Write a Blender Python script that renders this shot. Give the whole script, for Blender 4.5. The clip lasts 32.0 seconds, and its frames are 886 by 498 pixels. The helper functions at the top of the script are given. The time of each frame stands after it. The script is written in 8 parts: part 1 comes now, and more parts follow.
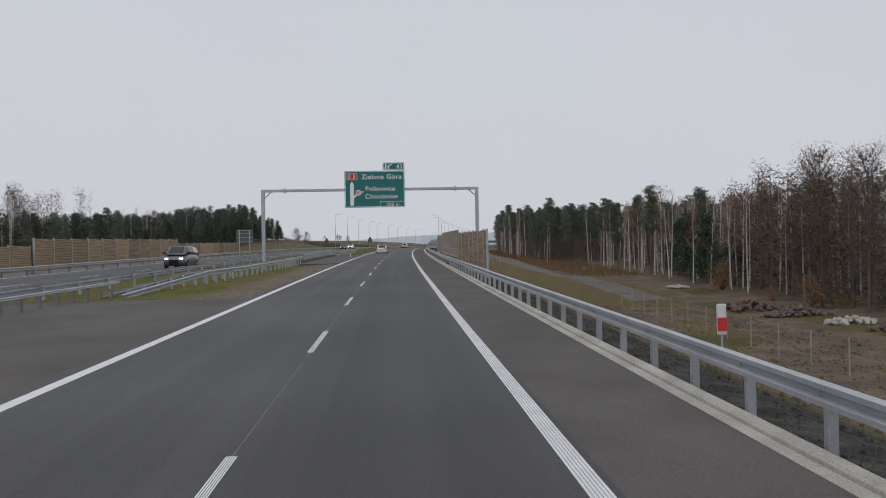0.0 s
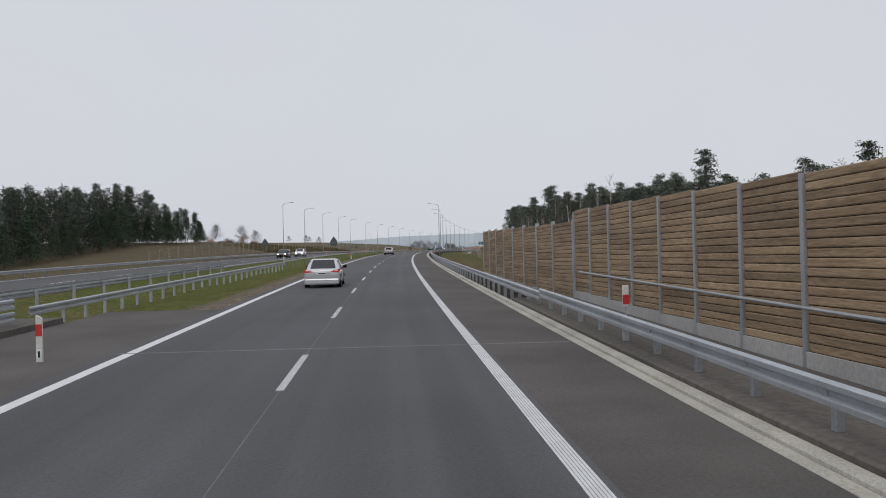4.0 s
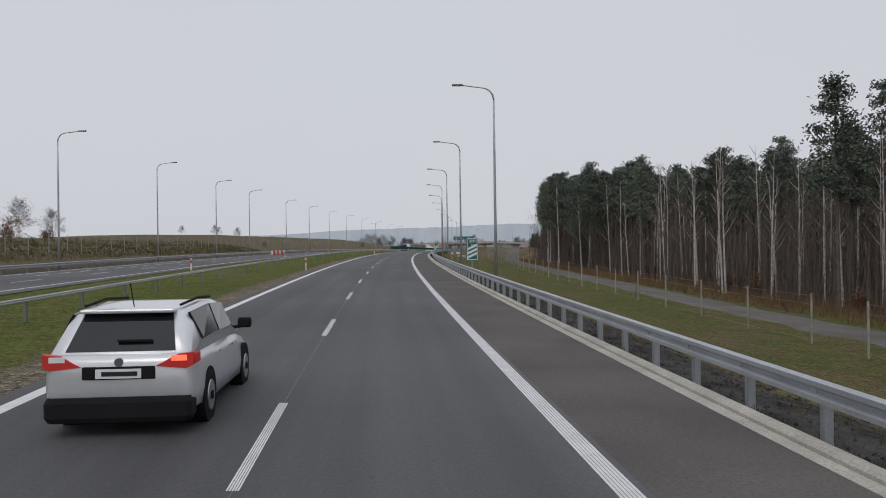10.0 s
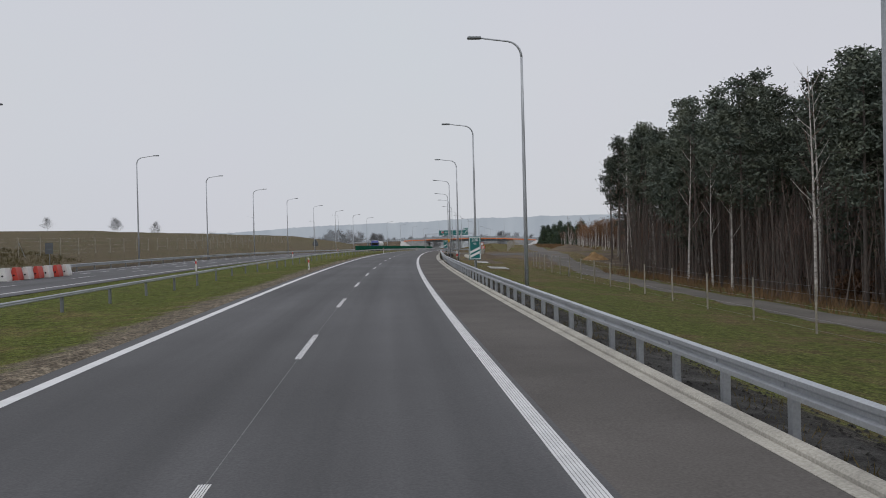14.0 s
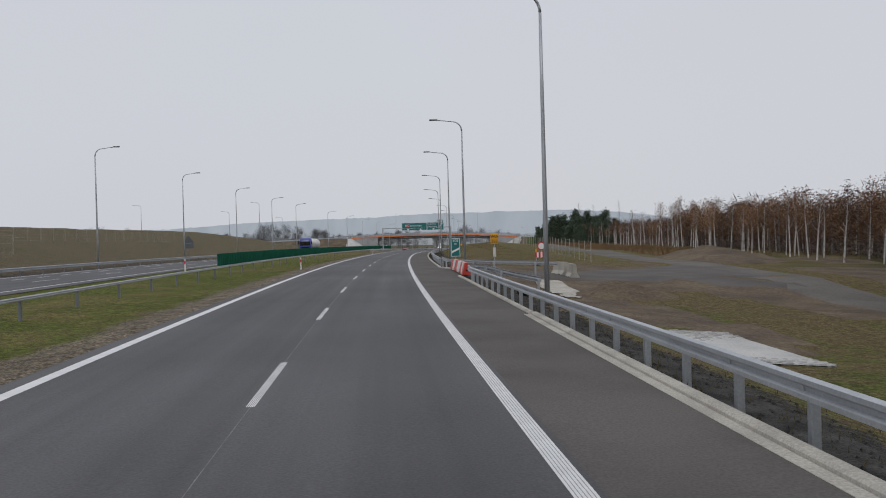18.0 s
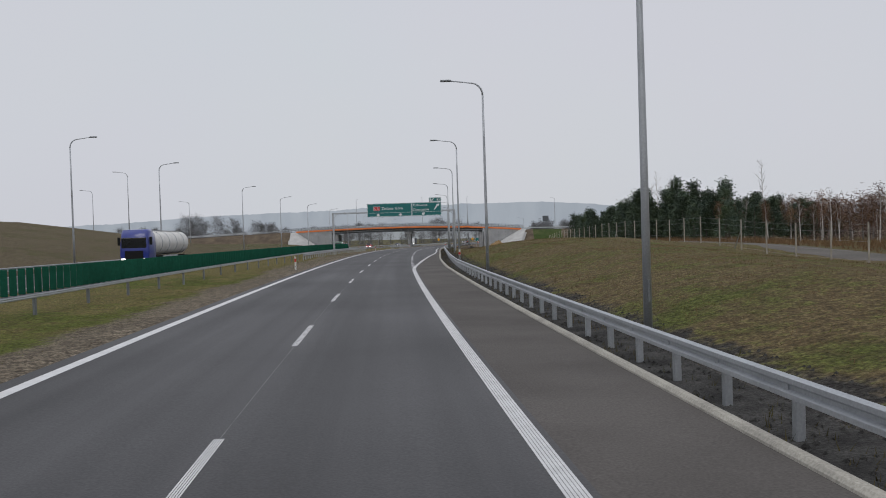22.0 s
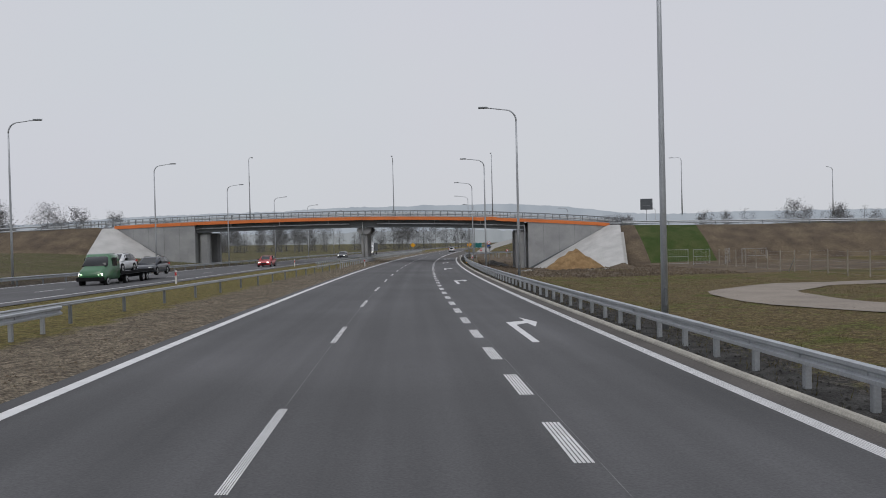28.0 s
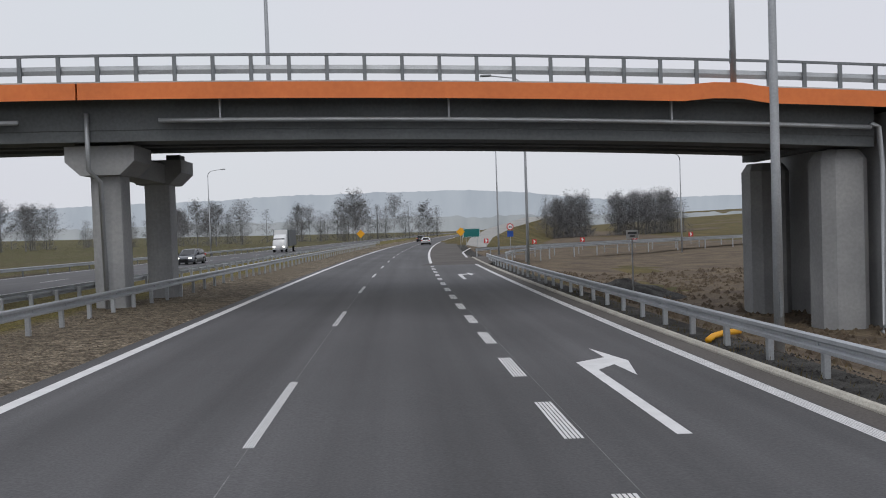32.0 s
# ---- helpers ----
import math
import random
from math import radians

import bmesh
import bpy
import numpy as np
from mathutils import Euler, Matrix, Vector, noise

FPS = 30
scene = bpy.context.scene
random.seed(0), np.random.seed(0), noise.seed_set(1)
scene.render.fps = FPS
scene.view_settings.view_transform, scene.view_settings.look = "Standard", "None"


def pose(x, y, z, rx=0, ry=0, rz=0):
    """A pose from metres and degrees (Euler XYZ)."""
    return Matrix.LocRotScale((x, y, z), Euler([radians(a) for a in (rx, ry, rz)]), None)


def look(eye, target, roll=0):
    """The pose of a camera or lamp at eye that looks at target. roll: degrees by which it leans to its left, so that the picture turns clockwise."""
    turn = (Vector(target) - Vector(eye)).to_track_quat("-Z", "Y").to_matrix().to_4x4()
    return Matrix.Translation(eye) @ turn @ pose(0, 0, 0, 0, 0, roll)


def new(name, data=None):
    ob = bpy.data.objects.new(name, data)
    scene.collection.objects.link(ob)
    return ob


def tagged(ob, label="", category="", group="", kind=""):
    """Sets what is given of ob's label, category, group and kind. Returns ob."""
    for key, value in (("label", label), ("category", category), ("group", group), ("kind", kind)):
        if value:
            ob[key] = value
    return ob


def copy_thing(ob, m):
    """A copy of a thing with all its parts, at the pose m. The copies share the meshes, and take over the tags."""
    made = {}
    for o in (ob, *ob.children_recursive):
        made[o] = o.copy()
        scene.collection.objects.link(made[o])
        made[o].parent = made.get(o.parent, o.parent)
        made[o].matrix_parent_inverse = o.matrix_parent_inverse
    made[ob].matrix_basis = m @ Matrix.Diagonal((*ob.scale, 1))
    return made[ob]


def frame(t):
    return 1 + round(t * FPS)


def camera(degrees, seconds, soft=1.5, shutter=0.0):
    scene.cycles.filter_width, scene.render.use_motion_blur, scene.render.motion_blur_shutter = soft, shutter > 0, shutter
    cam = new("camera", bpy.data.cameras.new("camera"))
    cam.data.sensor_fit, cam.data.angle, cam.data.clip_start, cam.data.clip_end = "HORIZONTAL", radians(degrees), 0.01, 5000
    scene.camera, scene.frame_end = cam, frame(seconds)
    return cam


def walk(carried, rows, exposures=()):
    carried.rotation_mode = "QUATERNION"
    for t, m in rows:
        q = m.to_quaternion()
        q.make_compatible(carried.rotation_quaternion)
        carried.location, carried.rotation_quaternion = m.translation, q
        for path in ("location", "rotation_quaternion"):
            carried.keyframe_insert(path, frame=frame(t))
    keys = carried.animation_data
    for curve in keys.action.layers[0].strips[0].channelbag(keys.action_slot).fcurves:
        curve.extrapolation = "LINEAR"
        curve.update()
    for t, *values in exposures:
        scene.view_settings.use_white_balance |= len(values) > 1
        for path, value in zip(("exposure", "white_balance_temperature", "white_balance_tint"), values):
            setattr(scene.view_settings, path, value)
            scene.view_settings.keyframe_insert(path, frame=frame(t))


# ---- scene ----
# The road's line: bends (1/m), rise (m/m) and fall across it (m/m) at stations along it.
BEND_AT, BEND = np.append(np.arange(-31.8, 1200.0, 80.0), (1400.0, 5000.0)), np.array([-8.284e-05, -8.653e-05, -2.169e-04, -3.905e-04, -4.144e-04, -4.834e-04, -5.734e-04, -4.772e-04, -5.557e-04, -4.758e-04, -4.795e-04, -5.062e-04, -5.072e-04, -4.558e-04, -4.226e-04, -4.064e-04, 0.0, 0.0])
RISE_AT, RISE = np.append(np.arange(-31.8, 1200.0, 100.0), (1400.0, 5000.0)), np.array([0.0215, 0.0225, 0.0212, 0.0168, 0.0114, 0.0077, -0.0002, -0.0018, -0.0117, -0.0083, -0.0055, -0.0027, -0.0016, 0.0, 0.0])
TILT = np.array([-0.0020, -0.0021, -0.0020, -0.0052, -0.0088, -0.0147, -0.0216, -0.0198, -0.0176, -0.0161, -0.0131, -0.0112, -0.0103, -0.008, -0.008])
STEP = np.arange(-400.0, 4600.0, 2.0)


def summed(v):
    r = np.concatenate([[0.0], np.cumsum(v[1:] + v[:-1])])
    return r - np.interp(0.0, STEP, r)


TURN = summed(np.interp(STEP, BEND_AT, BEND))
EAST, NORTH = summed(-np.sin(TURN)), summed(np.cos(TURN))
LIFT = summed(np.interp(STEP, RISE_AT, RISE))


def on_road(s, d=0.0, z=0.0):
    """The place s metres along the road, d to its right, z above it; d is 0 on the line between the lanes."""
    a = np.interp(s, STEP, TURN)
    return Vector((np.interp(s, STEP, EAST) + d * math.cos(a), np.interp(s, STEP, NORTH) + d * math.sin(a), np.interp(s, STEP, LIFT) + np.interp(s, RISE_AT, TILT) * min(10.0, max(-10.0, d)) + z))


def heading(s):
    return math.degrees(np.interp(s, STEP, TURN))


def spot(s, d=0.0, z=0.0, turn=0.0):
    """A pose there, whose y axis runs along the road."""
    return Matrix.Translation(on_road(s, d, z)) @ pose(0, 0, 0, 0, 0, heading(s) + turn)


# ---- camera: seconds, station, offset, yaw to the road, pitch, roll ----
EYE = 2.284
DRIVE = [
    (0, 26.47, 1.765, -3.41, 0.56, 1.07),
    (1, 51.20, 1.656, -4.09, 0.62, 0.97),
    (2, 76.84, 1.589, -4.49, 0.51, 1.03),
    (3, 101.77, 1.636, -3.96, 0.56, 1.13),
    (6, 176.10, 1.724, -4.26, 0.65, 1.68),
    (7, 200.99, 1.658, -3.36, 0.31, 1.62),
    (8, 225.89, 1.518, -3.52, 0.33, 1.20),
    (9, 250.74, 1.423, -3.79, 0.25, 0.79),
    (10, 275.74, 1.342, -4.67, 0.18, 0.75),
    (11, 300.52, 1.429, -4.16, 0.09, 0.88),
    (12, 325.51, 1.621, -5.33, -0.02, 1.10),
    (13, 350.49, 1.663, -4.41, -0.13, 1.23),
    (14, 375.50, 1.717, -4.31, -0.18, 1.41),
    (17, 450.79, 1.794, -4.85, -0.44, 1.56),
    (18, 476.01, 1.769, -4.87, -0.50, 1.56),
    (19, 501.33, 1.760, -4.45, -0.65, 1.77),
    (20, 526.79, 1.773, -4.85, -0.82, 1.76),
    (21, 552.14, 1.858, -4.87, -0.88, 1.97),
    (22, 577.86, 1.879, -4.68, -0.99, 1.83),
    (23, 603.66, 1.922, -4.81, -1.03, 1.68),
    (24, 629.63, 1.872, -4.11, -1.08, 1.40),
    (25, 655.73, 1.736, -4.57, -1.05, 1.10),
    (28, 735.60, 1.695, -3.19, -0.73, 1.34),
    (29, 762.08, 1.653, -4.72, -1.37, 1.40),
    (30, 788.82, 1.625, -3.73, -1.40, 1.11),
    (31, 815.50, 1.559, -4.90, -1.36, 1.02),
    (32, 842.26, 1.666, -3.58, -1.54, 1.94),
]
cam = camera(57.05, 32.0, 1.0)
walk(cam, [(t, Matrix.Translation(on_road(s, d, EYE)) @ pose(0, 0, 0, 90 + p, r, heading(s) + w)) for t, s, d, w, p, r in DRIVE],
     [(0.0, -0.02), (1.0, 0.0), (2.0, -0.07), (3.0, 0.10), (5.5, 0.02), (9.0, 0.0), (31.0, 0.0), (31.6, 0.1), (32.0, 0.18)])
# ---- world ----
world = bpy.data.worlds.new("overcast")
scene.world = world
world.use_nodes = True
wn, wl = world.node_tree.nodes, world.node_tree.links
wn.clear()
w_out, w_bg = wn.new("ShaderNodeOutputWorld"), wn.new("ShaderNodeBackground")
w_sky = wn.new("ShaderNodeTexSky")
w_sky.sky_type, w_sky.sun_disc = "NISHITA", False
w_sky.sun_elevation, w_sky.sun_rotation = radians(24), radians(200)
w_sky.dust_density = 6.0
w_hue = wn.new("ShaderNodeHueSaturation")
w_hue.inputs["Saturation"].default_value, w_hue.inputs["Value"].default_value = 0.2, 0.05
w_co, w_sep, w_ramp, w_mix = wn.new("ShaderNodeTexCoord"), wn.new("ShaderNodeSeparateXYZ"), wn.new("ShaderNodeValToRGB"), wn.new("ShaderNodeMixRGB")
w_noise = wn.new("ShaderNodeTexNoise")
w_noise.inputs["Scale"].default_value, w_noise.inputs["Detail"].default_value = 2.2, 4.0
w_cloud = wn.new("ShaderNodeMixRGB")
w_cloud.blend_type, w_cloud.inputs[0].default_value = "SOFT_LIGHT", 0.10
el = w_ramp.color_ramp.elements
el[0].position, el[0].color = 0.0, (0.64, 0.655, 0.70, 1)
el[1].position, el[1].color = 1.0, (0.95, 0.98, 1.08, 1)
e = el.new(0.10)
e.color = (0.645, 0.662, 0.715, 1)
e = el.new(0.32)
e.color = (0.635, 0.657, 0.72, 1)
w_mix.inputs[0].default_value = 0.08
wl.new(w_co.outputs["Generated"], w_sep.inputs[0])
wl.new(w_sep.outputs["Z"], w_ramp.inputs[0])
wl.new(w_co.outputs["Generated"], w_noise.inputs["Vector"])
wl.new(w_ramp.outputs[0], w_cloud.inputs[1])
wl.new(w_noise.outputs["Color"], w_cloud.inputs[2])
wl.new(w_sky.outputs[0], w_hue.inputs["Color"])
wl.new(w_cloud.outputs[0], w_mix.inputs[1])
wl.new(w_hue.outputs[0], w_mix.inputs[2])
wl.new(w_mix.outputs[0], w_bg.inputs[0])
wl.new(w_bg.outputs[0], w_out.inputs[0])
w_bg.inputs[1].default_value = 1.0
sun = new("sun", bpy.data.lights.new("sun", "SUN"))
sun.data.energy, sun.data.angle, sun.data.color = 0.6, radians(30), (1.0, 0.96, 0.9)
sun.matrix_world = look((0, 0, 200), (60, 150, 0))
scene.view_settings.exposure = 0.0

# ---- materials ----


def shaded(name, color, rough=0.8, metal=0.0, vary=0.25, scale=1.0, fine=40.0, bump=0.2, second=None, spread=0.5, stretch=(1, 1, 1), random_tint=0.0, coat=0.0, dist=0.02):
    """A material with two scales of mottling, a second colour in patches, and fine relief; object space in metres."""
    m = bpy.data.materials.new(name)
    m.use_nodes = True
    n, l = m.node_tree.nodes, m.node_tree.links
    b = n["Principled BSDF"]
    b.inputs["Roughness"].default_value, b.inputs["Metallic"].default_value = rough, metal
    b.inputs["Coat Weight"].default_value = coat
    b.inputs["Specular IOR Level"].default_value = 0.12 if rough >= 0.9 else 0.5
    geo, mp = n.new("ShaderNodeNewGeometry"), n.new("ShaderNodeMapping")
    mp.inputs["Scale"].default_value = stretch
    l.new(geo.outputs["Position"], mp.inputs[0])
    big, small = n.new("ShaderNodeTexNoise"), n.new("ShaderNodeTexNoise")
    big.inputs["Scale"].default_value, big.inputs["Detail"].default_value = scale, 5.0
    small.inputs["Scale"].default_value, small.inputs["Detail"].default_value = fine, 3.0
    for q in (big, small):
        l.new(mp.outputs[0], q.inputs["Vector"])
    r = n.new("ShaderNodeValToRGB")
    r.color_ramp.elements[0].position, r.color_ramp.elements[1].position = spread - 0.15, spread + 0.15
    two = second or tuple(c * (1 - vary) for c in color)
    r.color_ramp.elements[0].color, r.color_ramp.elements[1].color = (*two, 1), (*color, 1)
    l.new(big.outputs["Fac"], r.inputs[0])
    mx = n.new("ShaderNodeMixRGB")
    mx.blend_type, mx.inputs[0].default_value = "OVERLAY", min(1.0, vary * 1.6)
    l.new(r.outputs[0], mx.inputs[1])
    l.new(small.outputs["Fac"], mx.inputs[2])
    last = mx.outputs[0]
    if random_tint:
        info, hs, mt = n.new("ShaderNodeObjectInfo"), n.new("ShaderNodeHueSaturation"), n.new("ShaderNodeMapRange")
        mt.inputs["To Min"].default_value, mt.inputs["To Max"].default_value = 1 - random_tint, 1 + random_tint
        l.new(info.outputs["Random"], mt.inputs["Value"])
        l.new(mt.outputs[0], hs.inputs["Value"])
        l.new(last, hs.inputs["Color"])
        last = hs.outputs[0]
    l.new(last, b.inputs["Base Color"])
    if bump:
        bp = n.new("ShaderNodeBump")
        bp.inputs["Strength"].default_value, bp.inputs["Distance"].default_value = bump, dist
        l.new(small.outputs["Fac"], bp.inputs["Height"])
        l.new(bp.outputs[0], b.inputs["Normal"])
    return m


def glowing(name, color, strength):
    m = bpy.data.materials.new(name)
    m.use_nodes = True
    b = m.node_tree.nodes["Principled BSDF"]
    b.inputs["Base Color"].default_value = (*color, 1)
    b.inputs["Emission Color"].default_value, b.inputs["Emission Strength"].default_value = (*color, 1), strength
    return m




def lane_asphalt():
    """Asphalt whose wear runs along the lanes: u is metres across, v metres along."""
    m = shaded("asphalt", (0.068, 0.067, 0.070), 0.80, vary=0.32, scale=0.12, fine=30, bump=0.25)
    n, l = m.node_tree.nodes, m.node_tree.links
    b = n["Principled BSDF"]
    base = b.inputs["Base Color"].links[0].from_socket
    uv, mp, streak, mp2, patch = n.new("ShaderNodeUVMap"), n.new("ShaderNodeMapping"), n.new("ShaderNodeTexNoise"), n.new("ShaderNodeMapping"), n.new("ShaderNodeTexNoise")
    mp.inputs["Scale"].default_value, mp2.inputs["Scale"].default_value = (1.6, 0.018, 1), (0.5, 0.05, 1)
    streak.inputs["Scale"].default_value, streak.inputs["Detail"].default_value = 1.0, 6.0
    patch.inputs["Scale"].default_value, patch.inputs["Detail"].default_value = 1.0, 8.0
    l.new(uv.outputs[0], mp.inputs[0]), l.new(uv.outputs[0], mp2.inputs[0])
    l.new(mp.outputs[0], streak.inputs["Vector"]), l.new(mp2.outputs[0], patch.inputs["Vector"])
    sep, wave = n.new("ShaderNodeSeparateXYZ"), n.new("ShaderNodeMath")
    l.new(uv.outputs[0], sep.inputs[0])
    mul = n.new("ShaderNodeMath")
    mul.operation, mul.inputs[1].default_value = "MULTIPLY", 2 * math.pi / 1.8
    l.new(sep.outputs[0], mul.inputs[0])
    wave.operation = "COSINE"
    l.new(mul.outputs[0], wave.inputs[0])
    add = n.new("ShaderNodeMath")
    add.operation, add.inputs[1].default_value, add.inputs[2].default_value = "MULTIPLY_ADD", 0.055, 1.0
    l.new(wave.outputs[0], add.inputs[0])
    r1, r2 = n.new("ShaderNodeMapRange"), n.new("ShaderNodeMapRange")
    r1.inputs["From Min"].default_value, r1.inputs["From Max"].default_value, r1.inputs["To Min"].default_value, r1.inputs["To Max"].default_value = 0.3, 0.7, 0.80, 1.2
    r2.inputs["From Min"].default_value, r2.inputs["From Max"].default_value, r2.inputs["To Min"].default_value, r2.inputs["To Max"].default_value = 0.35, 0.75, 0.92, 1.22
    l.new(streak.outputs["Fac"], r1.inputs[0]), l.new(patch.outputs["Fac"], r2.inputs[0])
    m1, m2 = n.new("ShaderNodeMath"), n.new("ShaderNodeMath")
    m1.operation = m2.operation = "MULTIPLY"
    l.new(r1.outputs[0], m1.inputs[0]), l.new(r2.outputs[0], m1.inputs[1])
    l.new(m1.outputs[0], m2.inputs[0]), l.new(add.outputs[0], m2.inputs[1])
    hs = n.new("ShaderNodeHueSaturation")
    old, lane, both, last = n.new("ShaderNodeMapRange"), n.new("ShaderNodeMapRange"), n.new("ShaderNodeMixRGB"), n.new("ShaderNodeMath")
    old.inputs["From Min"].default_value, old.inputs["From Max"].default_value = 114.0, 122.0
    lane.inputs["From Min"].default_value, lane.inputs["From Max"].default_value, lane.inputs["To Min"].default_value, lane.inputs["To Max"].default_value = -0.25, 0.25, 0.98, 0.80
    l.new(sep.outputs[1], old.inputs[0]), l.new(sep.outputs[0], lane.inputs[0])
    l.new(old.outputs[0], both.inputs[0]), l.new(lane.outputs[0], both.inputs[1])
    both.inputs[2].default_value = (1, 1, 1, 1)
    last.operation = "MULTIPLY"
    l.new(m2.outputs[0], last.inputs[0]), l.new(both.outputs[0], last.inputs[1])
    mid, whole = n.new("ShaderNodeMapRange"), n.new("ShaderNodeMath")
    mid.inputs["From Min"].default_value, mid.inputs["From Max"].default_value, mid.inputs["To Min"].default_value = 240.6, 241.4, 0.90
    whole.operation = "MULTIPLY"
    l.new(sep.outputs[1], mid.inputs[0])
    l.new(last.outputs[0], whole.inputs[0]), l.new(mid.outputs[0], whole.inputs[1])
    l.new(whole.outputs[0], hs.inputs["Value"])
    l.new(base, hs.inputs["Color"])
    l.new(hs.outputs[0], b.inputs["Base Color"])
    return m


ASPHALT = lane_asphalt()
SHOULDER = shaded("shoulder_asphalt", (0.110, 0.101, 0.094), 0.9, vary=0.26, scale=0.35, fine=30, bump=0.25)
PAINT = shaded("road_paint", (0.62, 0.62, 0.62), 0.7, vary=0.12, scale=3, fine=80, bump=0.2)
CONCRETE = shaded("concrete", (0.33, 0.335, 0.335), 0.85, vary=0.12, scale=0.5, fine=9, bump=0.06, second=(0.26, 0.265, 0.27))
PALE_CONCRETE = shaded("pale_concrete", (0.46, 0.455, 0.44), 0.9, vary=0.18, scale=0.5, fine=14, bump=0.25)
KERB = shaded("kerb_concrete", (0.41, 0.39, 0.34), 0.9, vary=0.3, scale=1.1, fine=30, bump=0.12, second=(0.31, 0.295, 0.26))
STEEL = shaded("galvanised_steel", (0.42, 0.44, 0.46), 0.5, 0.55, vary=0.15, scale=1.2, fine=25, bump=0.05)
DARK_STEEL = shaded("weathered_steel", (0.20, 0.215, 0.225), 0.5, 0.5, vary=0.15, scale=1.2, fine=25, bump=0.05)
GRASS = shaded("verge_grass", (0.105, 0.122, 0.028), 0.95, vary=0.45, scale=0.35, fine=14, bump=0.9, second=(0.118, 0.102, 0.042), spread=0.46, dist=0.08)
DRY = shaded("dry_grass", (0.126, 0.096, 0.042), 0.95, vary=0.5, scale=0.16, fine=13, bump=0.7, second=(0.062, 0.058, 0.024), spread=0.5, dist=0.06)
SAND = shaded("sandy_verge", (0.145, 0.122, 0.092), 0.95, vary=0.35, scale=0.5, fine=16, bump=0.7, second=(0.12, 0.10, 0.075), dist=0.05)
EARTH = shaded("bare_earth", (0.085, 0.066, 0.05), 0.95, vary=0.4, scale=0.4, fine=5, bump=1.0, second=(0.14, 0.11, 0.075), dist=0.1)
GRAVEL = shaded("dark_gravel", (0.072, 0.070, 0.066), 0.95, vary=0.6, scale=1.5, fine=22, bump=1.0, dist=0.06)
TRACK = shaded("gravel_track", (0.135, 0.124, 0.112), 0.95, vary=0.3, scale=0.25, fine=9, bump=0.5, second=(0.10, 0.092, 0.083))
WOOD = shaded("pine_plank", (0.335, 0.240, 0.146), 0.8, vary=0.45, scale=1.0, fine=7, bump=0.3, second=(0.22, 0.15, 0.088), stretch=(0.5, 0.5, 6), random_tint=0.24)
PALE_WOOD = shaded("pale_plank", (0.40, 0.295, 0.185), 0.8, vary=0.4, scale=1.0, fine=7, bump=0.3, second=(0.29, 0.20, 0.12), stretch=(0.5, 0.5, 6), random_tint=0.22)
SIGN_GREEN = shaded("sign_green", (0.002, 0.138, 0.135), 0.4, vary=0.08, scale=0.6, fine=4, bump=0.0)
SIGN_WHITE = shaded("sign_white", (0.74, 0.75, 0.75), 0.4, vary=0.05, scale=1, fine=5, bump=0.0)
SIGN_RED = shaded("sign_red", (0.50, 0.03, 0.03), 0.4, vary=0.06, scale=1, fine=5, bump=0.0)
SIGN_YELLOW = shaded("sign_yellow", (0.75, 0.36, 0.01), 0.4, vary=0.06, scale=1, fine=5, bump=0.0)
BLACK = shaded("black_paint", (0.012, 0.012, 0.013), 0.5, vary=0.1, scale=1, fine=5, bump=0.0)
BACK_GREY = shaded("sign_back", (0.10, 0.11, 0.12), 0.6, 0.2, vary=0.15, scale=1, fine=8, bump=0.0)
ORANGE = shaded("orange_fascia", (0.72, 0.19, 0.045), 0.55, vary=0.12, scale=0.5, fine=6, bump=0.03)
# One even dark grey, shared by deck, girders, bearings and joints.
DECK_GREY = shaded("dark_girder_grey", (0.115, 0.125, 0.13), 0.8, vary=0.2, scale=0.5, fine=10, bump=0.1)
GREEN_SCREEN = shaded("green_glare_screen", (0.012, 0.085, 0.054), 0.92, vary=0.2, scale=0.7, fine=8, bump=0.05)
RED_PLASTIC = shaded("red_plastic", (0.55, 0.055, 0.035), 0.5, vary=0.2, scale=2, fine=10, bump=0.05)
WHITE_PLASTIC = shaded("white_plastic", (0.66, 0.65, 0.62), 0.5, vary=0.15, scale=2, fine=10, bump=0.05)
PINE_BARK = shaded("pine_bark", (0.145, 0.122, 0.108), 0.95, vary=0.4, scale=1.5, fine=12, bump=0.8, second=(0.095, 0.084, 0.077), stretch=(1, 1, 0.3))
BIRCH_BARK = shaded("birch_bark", (0.52, 0.49, 0.46), 0.85, vary=0.4, scale=2.5, fine=9, bump=0.3, second=(0.22, 0.20, 0.185), spread=0.42, stretch=(1, 1, 2.2))
GREY_BARK = shaded("thin_grey_bark", (0.22, 0.20, 0.185), 0.95, vary=0.3, scale=2, fine=8, bump=0.0)
# Needles lightened: the haze's veil over the forest is put into their colour.
HAZED_NEEDLES = shaded("hazed_pine_needles", (0.098, 0.120, 0.102), 0.9, vary=0.45, scale=0.5, fine=5, bump=0.0, second=(0.108, 0.120, 0.088), random_tint=0.35)
YOUNG_NEEDLES = shaded("young_pine_needles", (0.072, 0.100, 0.078), 0.9, vary=0.5, scale=0.8, fine=5, bump=0.0, second=(0.062, 0.082, 0.044), random_tint=0.3)
TWIGS = shaded("bare_twigs", (0.115, 0.085, 0.078), 0.95, vary=0.4, scale=0.5, fine=5, bump=0.0, second=(0.155, 0.105, 0.085), random_tint=0.25)
# Twigs lightened and greyed: the distance's mist is put into their colour.
MIST_GREY_TWIGS = shaded("mist_grey_twigs", (0.19, 0.19, 0.195), 0.95, vary=0.3, scale=0.5, fine=5, bump=0.0, random_tint=0.2)
